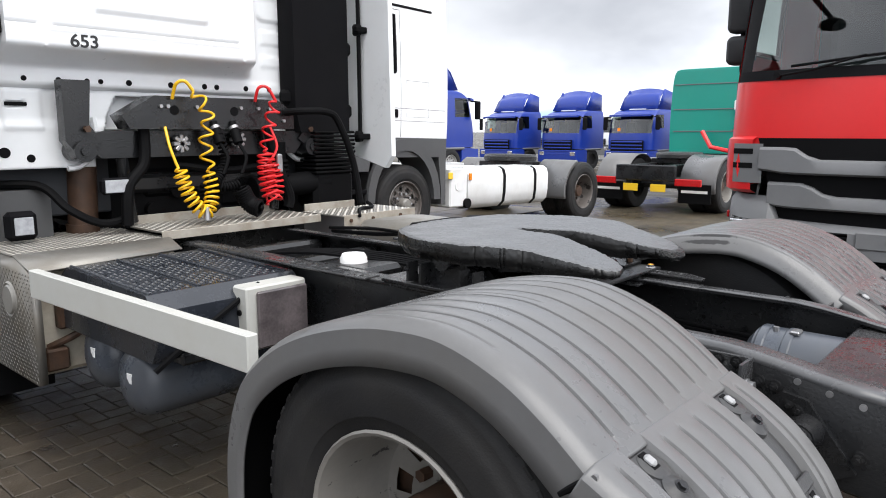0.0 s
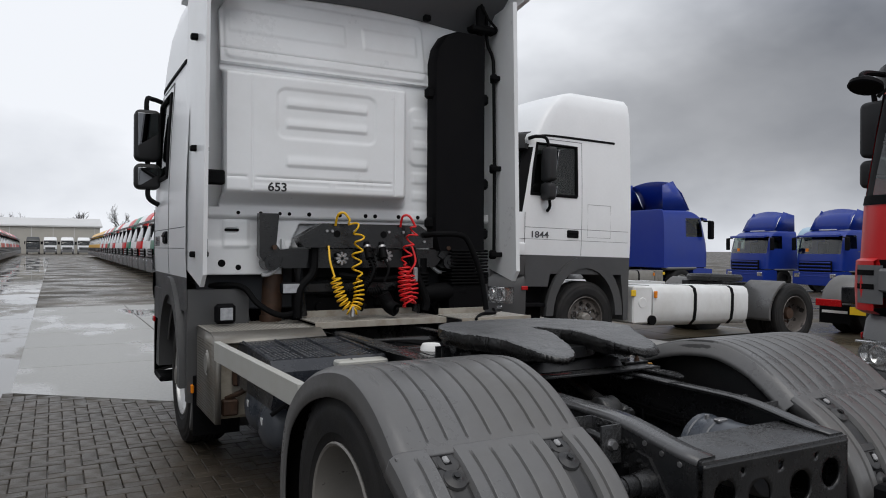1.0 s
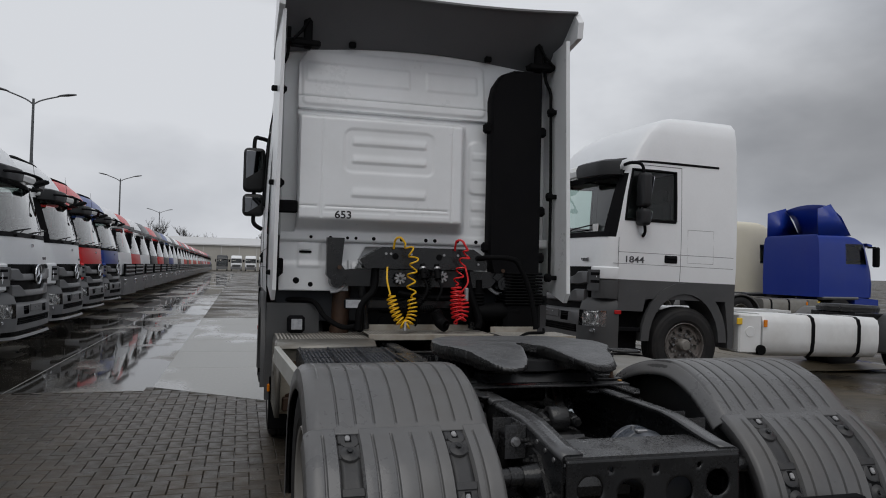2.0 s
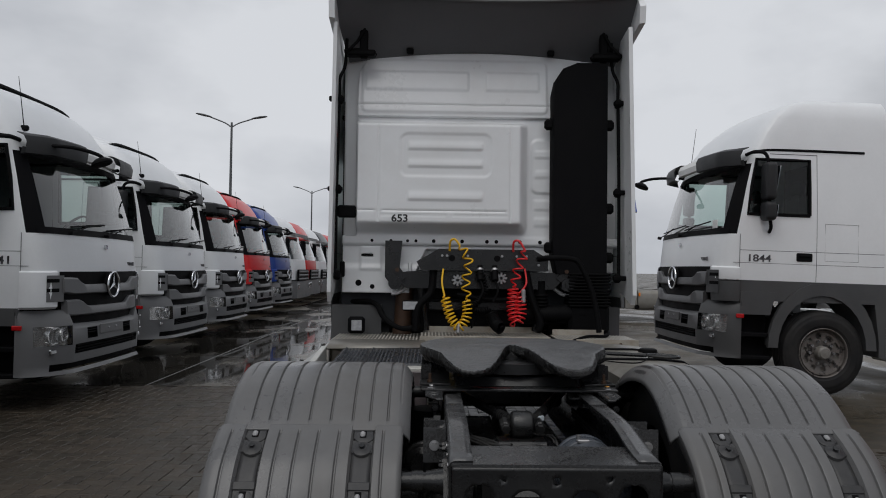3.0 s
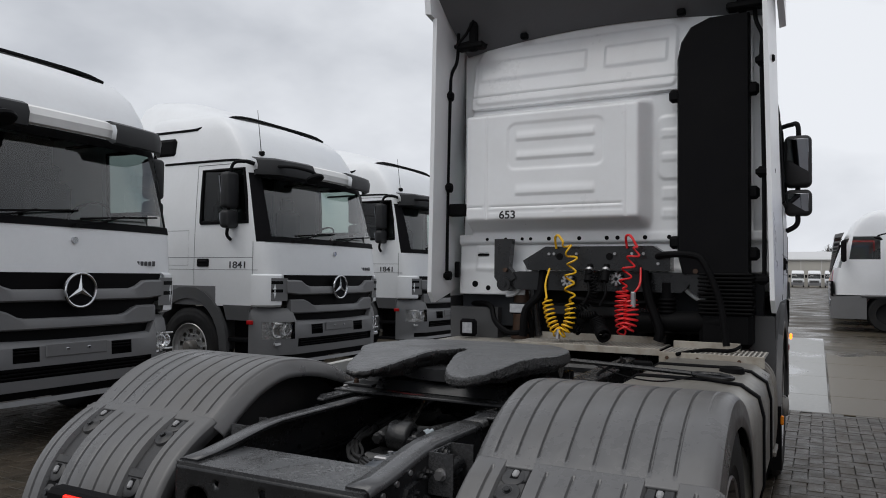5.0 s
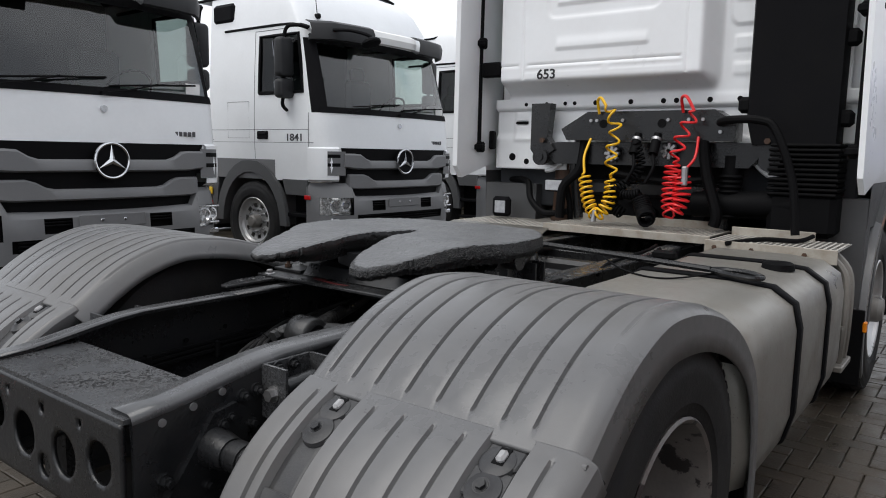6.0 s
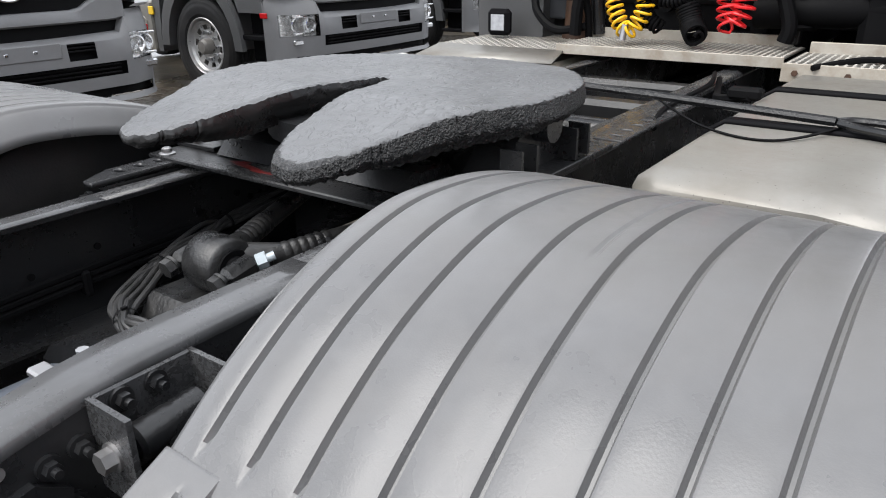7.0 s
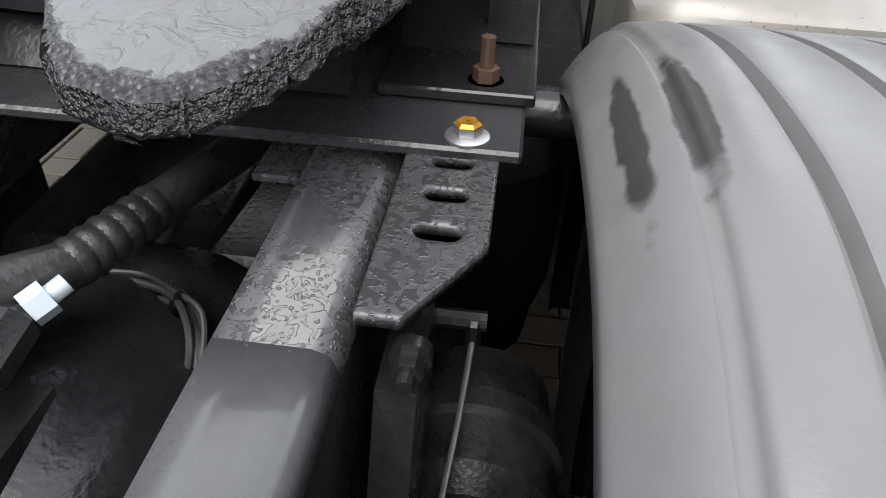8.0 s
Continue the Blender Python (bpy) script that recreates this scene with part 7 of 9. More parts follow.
    part("level_rod", Mesh().tube(smooth_path([(s * 0.441, 0.105, 0.80), (s * 0.436, 0.06, 0.745), (s * 0.424, -0.03, 0.66), (s * 0.416, -0.09, 0.56), (s * 0.409, -0.13, 0.48)], 6), 0.003, 8), STEEL, subject, "thin grey steel level rod")
    part("rod_joint", Mesh().box((s * 0.441, 0.108, 0.805), (0.014, 0.014, 0.03), 0.004).cyl((s * 0.40, 0.112, 0.815), (s * 0.452, 0.112, 0.815), 0.009, 8).cyl((s * 0.39, 0.112, 0.815), (s * 0.40, 0.112, 0.815), 0.016, 6), FRAME, subject, "small dark rod joint")
    part("spring_hanger", Mesh().prism([(-0.02, 0.86), (0.10, 0.86), (0.06, 0.62), (-0.10, 0.55), (-0.13, 0.60)], 0, min(s * 0.379, s * 0.409), max(s * 0.379, s * 0.409)), FRAME, subject)

# rear crossmember with holes
cmx = Mesh().prism([(-0.80, 0.845), (-0.80, 0.855), (-0.572, 0.862), (-0.562, 0.852), (-0.562, 0.77), (-0.572, 0.77), (-0.574, 0.848)], 0, -0.354, 0.354)
part("rear_crossmember", cmx, WET_STEEL, subject, "wet black rear crossmember")
cells = Mesh()
xs_ = [-0.352 + 0.704 * i / 74 for i in range(75)]
zs_ = [0.60 + 0.245 * i / 25 for i in range(26)]
hole_list = ((-0.26, 0.74, 0.05), (-0.10, 0.715, 0.055), (0.10, 0.715, 0.055), (0.26, 0.74, 0.05), (0.0, 0.80, 0.014), (-0.18, 0.81, 0.010), (0.18, 0.81, 0.010), (0.0, 0.66, 0.03))


def snap(x, z):
    for hx, hz, hr in hole_list:
        d = math.hypot(x - hx, z - hz)
        if abs(d - hr) < 0.0065 and d > 1e-6:
            return hx + (x - hx) * hr / d, hz + (z - hz) * hr / d
    return x, z


cells.grid([[(snap(x, z)[0], -0.80, snap(x, z)[1]) for x in xs_] for z in zs_], lambda i, j: any(math.hypot((xs_[j] + xs_[j + 1]) / 2 - hx, (zs_[i] + zs_[i + 1]) / 2 - hz) < hr for hx, hz, hr in hole_list))
solid(part("end_plate", cells, FRAME, subject, "black rear end plate with round holes", flat=60), 0.010, 0)
for y in (0.98, 1.75, 2.2):
    part("crossmember", Mesh().box((0, y, 0.80), (0.68, 0.10, 0.16), 0.02), FRAME, subject)
mids = Mesh()
mids.cyl((-0.36, 1.45, 0.82), (0.36, 1.45, 0.82), 0.055, 16)
part("torsion_tube", mids, FRAME, subject)
part("fluid_bottle", Mesh().box((-0.15, 1.3, 0.86), (0.24, 0.3, 0.11), 0.02), FRAME, subject)
part("valve_block", Mesh().box((0.12, 1.12, 0.84), (0.2, 0.2, 0.1), 0.02), FRAME, subject)
part("washer_bottle_cap", Mesh().lathe([(0.001, 0.04), (0.05, 0.038), (0.06, 0.02), (0.062, 0.0)], 22, Matrix.Translation((-0.168, 1.326, 0.915))), PAPER, subject, "round white cap")
br = Mesh()
for i in range(5):
    br.tube(smooth_path([(-0.28 + i * 0.03, 1.9, 0.90), (-0.20 + i * 0.03, 1.6, 0.93), (-0.10 + i * 0.04, 1.35, 0.92), (0.0 + i * 0.03, 1.1, 0.90)], 6), 0.008, 6)
part("brake_pipe", br, FLAT_BLACK, subject, "black brake pipes between the rails")

# stabiliser joint, V-arms, cables and air tank between the rails
at_eye = Matrix.Translation((-0.014, 0.02, 0.814)) @ Matrix.Rotation(radians(90), 4, "Y")
vj = Mesh().lathe([(0.036, -0.050), (0.054, -0.047), (0.060, -0.038), (0.061, 0.0), (0.060, 0.038), (0.054, 0.047), (0.036, 0.050)], 36, at_eye)
for s in (-1, 1):
    vj.cyl((s * 0.012 - 0.010, 0.045, 0.818), (s * 0.062, 0.118, 0.818), 0.036, 18, 0.0245)
eye = part("stabiliser_joint", vj, CASTING, subject, "wet dark cast axle stabiliser joint", flat=50)
part("joint_bush", Mesh().lathe([(0.024, 0.052), (0.038, 0.052), (0.041, 0.047)], 28, at_eye).cyl((-0.09, 0.02, 0.814), (0.05, 0.02, 0.814), 0.026, 24, bevel=0.004), FLAT_BLACK, eye, "black rubber bush")
for xq in (-0.090, 0.062):
    pin = Mesh().box((0, 0, 0), (0.044, 0.085, 0.046), 0.014, Matrix.Translation((xq, 0.010, 0.816)) @ Matrix.Rotation(radians(10), 4, "X"))
    pin_ob = part("joint_pin", pin, CASTING, subject, "wet dark clamped joint pin")
    part("joint_bolt", Mesh().cyl((xq, -0.036, 0.811), (xq, -0.054, 0.806), 0.020, 6).cyl((xq, -0.031, 0.812), (xq, -0.037, 0.810), 0.0215, 20), CASTING, pin_ob, "large black hex bolt")
part("joint_nut", Mesh().cyl((0.070, 0.050, 0.825), (0.082, 0.066, 0.831), 0.0165, 6).cyl((0.082, 0.066, 0.831), (0.091, 0.079, 0.836), 0.0095, 14), ZINC, subject, "pale blue-grey zinc nut")
seat_ = Mesh().prism([(-0.115, 0.70), (0.03, 0.70), (0.03, 0.758), (-0.068, 0.758), (-0.080, 0.750)], 0, -0.125, 0.085)
part("joint_seat", seat_, CASTING, subject, "wet dark block under the joint", flat=30)
part("seat_plate", Mesh().box((-0.02, -0.055, 0.688), (0.24, 0.16, 0.018), 0.005).box((-0.02, -0.06, 0.655), (0.20, 0.13, 0.05), 0.012), CASTING, subject)
for s in (-1, 1):
    a0, a1 = Vector((s * 0.04, 0.06, 0.815)), Vector((s * 0.32, 0.78, 0.85))
    va = Mesh().cyl(a0.lerp(a1, 0.05), a1, 0.0235, 18)
    arm_ob = part("v_arm", va, CASTING, subject, "dark ribbed axle link")
    for i in range(6):
        u = 0.095 + i * 0.024
        part("arm_ring", Mesh().lathe([(0.0232, -0.009), (0.0255, -0.003), (0.0255, 0.003), (0.0232, 0.009)], 20, Matrix.Translation(a0.lerp(a1, u)) @ (a1 - a0).to_track_quat("Z", "Y").to_matrix().to_4x4()), CASTING, arm_ob)
# tied hose bundles round the joint
rnd = random.Random(4)
bundle = ((-0.32, 1.10, 0.83), (-0.315, 0.62, 0.80), (-0.31, 0.30, 0.77), (-0.30, 0.19, 0.76), (-0.265, 0.06, 0.755), (-0.19, -0.065, 0.75), (-0.105, -0.150, 0.745), (-0.015, -0.180, 0.742), (0.075, -0.135, 0.735), (0.16, -0.06, 0.70))
shorter = ((-0.04, 0.16, 0.70), (-0.012, 0.190, 0.722), (0.018, 0.206, 0.724), (0.065, 0.209, 0.724), (0.114, 0.196, 0.722), (0.150, 0.168, 0.718), (0.166, 0.13, 0.70), (0.16, 0.09, 0.64))
for line, count, r_, spread in ((bundle, 9, 0.0062, 0.019), (shorter, 6, 0.0042, 0.010)):
    for i in range(count):
        drift = [Vector((rnd.gauss(0, spread), rnd.gauss(0, spread * 0.7), rnd.gauss(0, spread * 0.7))) for _ in line]
        knots = [Vector(p) + (drift[k] + drift[0]) * 0.55 for k, p in enumerate(line)]
        part("hose", Mesh().tube(smooth_path([tuple(k) for k in knots], 7), r_ * rnd.uniform(0.8, 1.15), 8), HOSE, subject, "thin dark hose in a tied bundle")
    for k in range(2, len(line) - 1, 2):
        p0, p1 = Vector(line[k]), Vector(line[k + 1])
        tie = Mesh().lathe([(spread * 1.25, -0.004), (spread * 1.32, 0.0), (spread * 1.25, 0.004)], 16, Matrix.Translation(p0.lerp(p1, 0.3)) @ (p1 - p0).to_track_quat("Z", "Y").to_matrix().to_4x4())
        tie.box((0, 0, 0), (0.008, 0.012, 0.006), 0.001, Matrix.Translation(p0.lerp(p1, 0.3) + Vector((0, 0, spread * 1.3))))
        part("cable_tie", tie, FLAT_BLACK, subject, "black cable tie")
at_ = Mesh().lathe([(0.001, 0.0), (0.08, 0.006), (0.112, 0.03), (0.12, 0.06), (0.12, 0.33), (0.112, 0.36), (0.08, 0.384), (0.001, 0.39)], 28, Matrix.Translation((0.19, -0.66, 0.725)) @ Matrix.Rotation(radians(-90), 4, "X"))
for yy in (-0.30, -0.22):
    at_.lathe([(0.121, 0.0), (0.125, 0.005), (0.125, 0.025), (0.121, 0.03)], 28, Matrix.Translation((0.19, yy - 0.12, 0.725)) @ Matrix.Rotation(radians(-90), 4, "X"))
part("air_tank", at_, TANK_BLUE, subject, "blue-grey air tank between the rails")
part("tank_fitting", Mesh().box((0.17, -0.42, 0.846), (0.05, 0.03, 0.014), 0.004), STEEL, subject)
part("tank_stud", Mesh().cyl((0.165, -0.36, 0.83), (0.165, -0.36, 0.855), 0.010, 8), STEEL, subject)
pad_ = Mesh().prism([(-0.09, 0.05), (-0.09, 0.165), (-0.055, 0.182), (0.008, 0.182), (0.038, 0.165), (0.048, 0.140), (0.060, 0.045), (0.045, 0.03)][::-1], 2, 0.60, 0.668)
part("housing_panel", pad_, CASTING, subject, "raised panel of the axle housing", flat=30)
part("housing_rim", Mesh().tube(smooth_path([(-0.14, 0.12, 0.665), (-0.05, 0.188, 0.672), (0.03, 0.190, 0.672), (0.125, 0.152, 0.665), (0.19, 0.07, 0.65), (0.21, -0.03, 0.63)], 6), 0.011, 10), CASTING, subject)
dm = Mesh().box((0.02, -0.28, 0.60), (0.30, 0.22, 0.10), 0.03).box((-0.15, -0.18, 0.62), (0.16, 0.18, 0.14), 0.02)
part("axle_cover", dm, FRAME, subject)
gear = Mesh().lathe([(0.001, 0.20), (0.10, 0.19), (0.20, 0.15), (0.26, 0.07), (0.28, 0.0), (0.28, -0.1)], 32, Matrix.Translation((0.02, 0.18, 0.50)))
for i in range(7):
    gear_rib = Mesh().box((0, 0, 0), (0.014, 0.24, 0.03), 0.005, Matrix.Translation((0.02, 0.18, 0.60)) @ Matrix.Rotation(radians(i * 51), 4, "Z") @ Matrix.Translation((0, 0.16, 0.0)) @ Matrix.Rotation(radians(-22), 4, "X"))
    part("housing_rib", gear_rib, FRAME, subject)
part("gear_housing", gear, FRAME, subject, "ribbed black axle gear housing")
part("gearbox_shield", Mesh().box((0, 0.85, 0.55), (0.60, 0.9, 0.10), 0.03), FRAME, subject)
part("rail_gusset", Mesh().box((0.275, 0.215, 0.905), (0.085, 0.10, 0.008), 0.002), WET_STEEL, subject, "small steel plate beside the rail")

# coupling: base plate, feet and the greasy plate itself
pb = Mesh().box((0, 0.541, 0.938), (0.934, 0.718, 0.012), 0.003)
base = part("coupling_base", pb, BASE_STEEL, subject, "wet black coupling mounting plate")
wave = Mesh()
for y in (0.34, 0.52, 0.70):
    wave.prism([(y - 0.08, 0.947), (y - 0.045, 0.985), (y + 0.045, 0.985), (y + 0.08, 0.947)], 0, -0.30, 0.30)
for px_, py_, lx, ly, turn_ in ((-0.16, 0.235, 0.07, 0.010, -10), (-0.08, 0.222, 0.05, 0.007, 6), (-0.20, 0.25, 0.03, 0.008, 15)):
    mark = Mesh().lathe([(0.001, 0.0012), (0.6, 0.0012), (1.0, 0.0)], 18, Matrix.Translation((px_, py_, 0.944)) @ Matrix.Rotation(radians(turn_), 4, "Z") @ Matrix.Diagonal((lx, ly, 1, 1)))
    part("paint_smear", mark, RED_SMEAR, base, "dull red paint smear")
part("base_corrugation", wave, FRAME, base)
for s in (-1, 1):
    ft = Mesh()
    ft.prism([(0.36, 0.95), (0.74, 0.95), (0.70, 0.975), (0.60, 1.06), (0.50, 1.06), (0.40, 0.975)], 0, min(s * 0.33, s * 0.42), max(s * 0.33, s * 0.42))
    ft.box((s * 0.40, 0.55, 0.951), (0.15, 0.56, 0.012), 0.002)
    for y in (0.40, 0.46, 0.64, 0.70):
        part("foot_rib", Mesh().prism([(y - 0.006, 0.96), (y + 0.006, 0.96), (y + 0.004, 1.03), (y - 0.004, 1.03)], 0, min(s * 0.42, s * 0.47), max(s * 0.42, s * 0.47)), FRAME, subject)
    ft.cyl((s * 0.30, 0.55, 1.05), (s * 0.46, 0.55, 1.05), 0.035, 16)
    part("coupling_foot", ft, FRAME, subject, "black ribbed coupling foot")
    at_bolt = Matrix.Translation((s * 0.418, 0.203, 0.944))
    flange_ = part("bolt_flange", Mesh().lathe([(0.001, 0.005), (0.0125, 0.005), (0.018, 0.0038), (0.020, 0.0025), (0.020, 0.0)], 28, at_bolt).lathe([(0.0118, 0.004), (0.0128, 0.006), (0.0128, 0.0125)], 6, at_bolt), STEEL, subject, "zinc-plated flanged bolt")
    part("bolt_head", Mesh().lathe([(0.001, 0.0165), (0.0095, 0.0165), (0.0126, 0.0135), (0.0126, 0.0115)], 6, at_bolt), BOLT_GOLD if s > 0 else STEEL, flange_, "bolt head daubed with yellow paint" if s > 0 else "")
    bs = Mesh().cyl((s * 0.426, 0.300, 0.955), (s * 0.426, 0.300, 1.0), 0.007, 10).cyl((s * 0.426, 0.300, 0.955), (s * 0.426, 0.300, 0.970), 0.013, 6).cyl((s * 0.426, 0.300, 0.953), (s * 0.426, 0.300, 0.957), 0.018, 16)
    part("stud_nut", bs, RUST, subject, "rusty stud and nut")

FW_Y, FW_R = 0.545, 0.475
fw_out = []
for i in range(61):
    a = radians(-38 + 256 * i / 60)
    fw_out.append((FW_R * math.cos(a), FW_Y + FW_R * math.sin(a) * 0.98))
tip_line = [(0.352, 0.17), (0.318, 0.07), (0.285, 0.018), (0.24, -0.002), (0.19, 0.012), (0.155, 0.052), (0.12, 0.13), (0.07, 0.31), (0.038, 0.48), (0.018, 0.55)]
fw_out += [(-x, y) for x, y in tip_line] + tip_line[::-1]
poly = np.array(fw_out)


def poly_sdf(px, py):
    """Signed distance to the plate's outline, negative inside."""
    a, b = poly, np.roll(poly, -1, axis=0)
    best = np.full(px.shape, 1e9)
    inside = np.zeros(px.shape, bool)
    for (ax, ay), (bx, by_) in zip(a, b):
        ex, ey = bx - ax, by_ - ay
        t = np.clip(((px - ax) * ex + (py - ay) * ey) / (ex * ex + ey * ey), 0, 1)
        best = np.minimum(best, np.hypot(px - ax - t * ex, py - ay - t * ey))
        cond = ((ay > py) != (by_ > py)) & (px < ex * (py - ay) / (ey if abs(ey) > 1e-9 else 1e-9) + ax)
        inside ^= cond
    return np.where(inside, -best, best)


h_ = 0.0055
gx_ = np.arange(-0.50, 0.5001, h_)
gy_ = np.arange(-0.02, 1.05, h_)
GX, GY = np.meshgrid(gx_, gy_)
D0 = poly_sdf(GX, GY)
gxx = (poly_sdf(GX + 1e-3, GY) - poly_sdf(GX - 1e-3, GY)) / 2e-3
gyy = (poly_sdf(GX, GY + 1e-3) - poly_sdf(GX, GY - 1e-3)) / 2e-3
near = np.abs(D0) < 0.62 * h_
GX = np.where(near, GX - D0 * gxx, GX)
GY = np.where(near, GY - D0 * gyy, GY)
inside = D0 < 0.62 * h_


def plate_z(x, y, d):
    z = 1.118 - 0.061 * max(0.0, (0.36 - y) / 0.36) ** 1.4 - 0.004 * smoothstep(-0.012, 0.0, d)
    z -= 0.010 * smoothstep(0.85, 1.0, y)
    cake = max(0.0, noise.noise((x * 7, y * 7, 3.1)) + 0.25)
    z += 0.0018 * smoothstep(0.1, 0.35, cake) + 0.0006 * noise.noise((x * 55, y * 55, 0.0)) + 0.0008 * noise.noise((x * 120, y * 40, 5.0))
    z += 0.004 * smoothstep(-0.03, 0.0, d) * noise.noise((x * 80, y * 80, 9.0))
    return z


fwv, fwf, crust, ids = [], [], [], {}
ny_, nx_ = GX.shape
for i in range(ny_):
    for j in range(nx_):
        if inside[i, j]:
            ids[i, j] = len(fwv)
            fwv.append((GX[i, j], GY[i, j], plate_z(GX[i, j], GY[i, j], D0[i, j])))
edges = {}
for i in range(ny_ - 1):
    for j in range(nx_ - 1):
        q = [(i, j), (i, j + 1), (i + 1, j + 1), (i + 1, j)]
        if all(c in ids for c in q):
            f = tuple(ids[c] for c in q)
            fwf.append(f)
            for a in range(4):
                e = (f[a], f[(a + 1) % 4])
                if (e[1], e[0]) in edges:
                    del edges[e[1], e[0]]
                else:
                    edges[e] = 1
steps = 14
rim_ids = {}
smooth_side = []


def caked(x, y):
    """The crust clings to the outer side of one horn and round the front; the other sides are wiped smooth."""
    return x > 0.16 - 0.35 * max(0.0, y - 0.1) if y < 0.9 else x > -0.3


for a, b in edges:
    for v in (a, b):
        if v not in rim_ids:
            x, y, z = fwv[v]
            col = [v]
            ox, oy = x, y - FW_Y
            if abs(x) < 0.215 - 0.3 * y and y < 0.66:
                ox, oy = -x, 0.0
            ln = math.hypot(ox, oy) or 1
            for k_ in range(1, steps + 1):
                u = k_ / steps
                lump = 0.003 * noise.noise((x * 22, y * 22, u * 3.0)) + 0.008 * noise.noise((x * 80, y * 80, u * 8.0)) + 0.007 * noise.noise((x * 150, y * 150, u * 14.0))
                lump *= 0.35 + 0.9 * smoothstep(-0.25, 0.35, noise.noise((x * 4.0 + 3.0, y * 4.0, 1.0)))
                if caked(x, y):
                    out_ = 0.007 * math.sin(u * math.pi * 0.62) + 0.75 * lump * math.sin(min(1, u * 1.4) * math.pi / 2) - 0.030 * smoothstep(0.5, 1.0, u)
                    deep = 0.034 + 0.034 * smoothstep(0.02, 0.25, y)
                else:
                    out_ = 0.004 * math.sin(min(1, u * 3) * math.pi / 2) + 0.12 * lump - 0.020 * smoothstep(0.5, 1.0, u)
                    deep = 0.028 + 0.042 * smoothstep(0.0, 0.22, y)
                col.append(len(fwv))
                fwv.append((x + ox / ln * out_, y + oy / ln * out_, z - deep * u))
            rim_ids[v] = col
for a, b in edges:
    ca, cb_ = rim_ids[a], rim_ids[b]
    for k_ in range(steps):
        (crust if caked(*fwv[a][:2]) else smooth_side).append((cb_[k_], ca[k_], ca[k_ + 1], cb_[k_ + 1]))


def picked(faces):
    """A mesh of these faces with only the points that they use."""
    used = sorted({v for f in faces for v in f})
    at = {v: i for i, v in enumerate(used)}
    mesh = Mesh()
    mesh.v, mesh.f = [fwv[v] for v in used], [tuple(at[v] for v in f) for f in faces]
    return mesh


fifth = part("fifth_wheel", picked(fwf), GREASE_TOP, subject, "coupling plate under a worn film of grease, greyed for sheen", flat=80)
rim_gap = fifth.data.attributes.new("rim_gap", "FLOAT", "POINT")
co = np.empty(len(fifth.data.vertices) * 3)
fifth.data.vertices.foreach_get("co", co)
co = co.reshape(-1, 3)
rim_gap.data.foreach_set("value", (-poly_sdf(co[:, 0], co[:, 1]) - 0.022 * np.clip((0.10 - co[:, 1]) / 0.10, 0, 1) + 0.05 * np.clip((0.05 - co[:, 0]) / 0.1, 0, 1)).astype(np.float32))
part("grease_crust", picked(crust), GREASE, fifth, "crumbly black crust of old grease", flat=80)
part("plate_side", picked(smooth_side), GREASE_SMOOTH, fifth, "smooth dark greasy side of the plate", flat=60)
part("coupling_underside", Mesh().cyl((0, FW_Y + 0.02, 1.0), (0, FW_Y + 0.02, 1.05), 0.30, 28).box((0, 0.72, 1.02), (0.5, 0.3, 0.05), 0.01), FRAME, subject)
part("lock_jaw", Mesh().box((0, 0.64, 1.04), (0.12, 0.10, 0.05), 0.02), GREASE, subject)

# ---- mudguards ----
TOP_PROFILE = [(0.725, 0.33), (0.73, 0.50), (0.705, 0.66), (0.635, 0.81), (0.50, 0.93), (0.34, 1.012), (0.16, 1.066), (0.0, 1.088), (-0.13, 1.084), (-0.27, 1.041), (-0.38, 0.978), (-0.485, 0.896)]
REAR_PROFILE = [(-0.465, 0.912), (-0.55, 0.868), (-0.64, 0.80), (-0.71, 0.71), (-0.755, 0.60), (-0.78, 0.48), (-0.79, 0.34)]


def profile_points(pts, steps):
    c = smooth_path([(0, y, z) for y, z in pts], steps)
    out = []
    for i, p in enumerate(c):
        d = (c[min(i + 1, len(c) - 1)] - c[max(i - 1, 0)]).normalized()
        out.append((p, Vector((0, d.z, -d.y)), i / (len(c) - 1)))
    return out


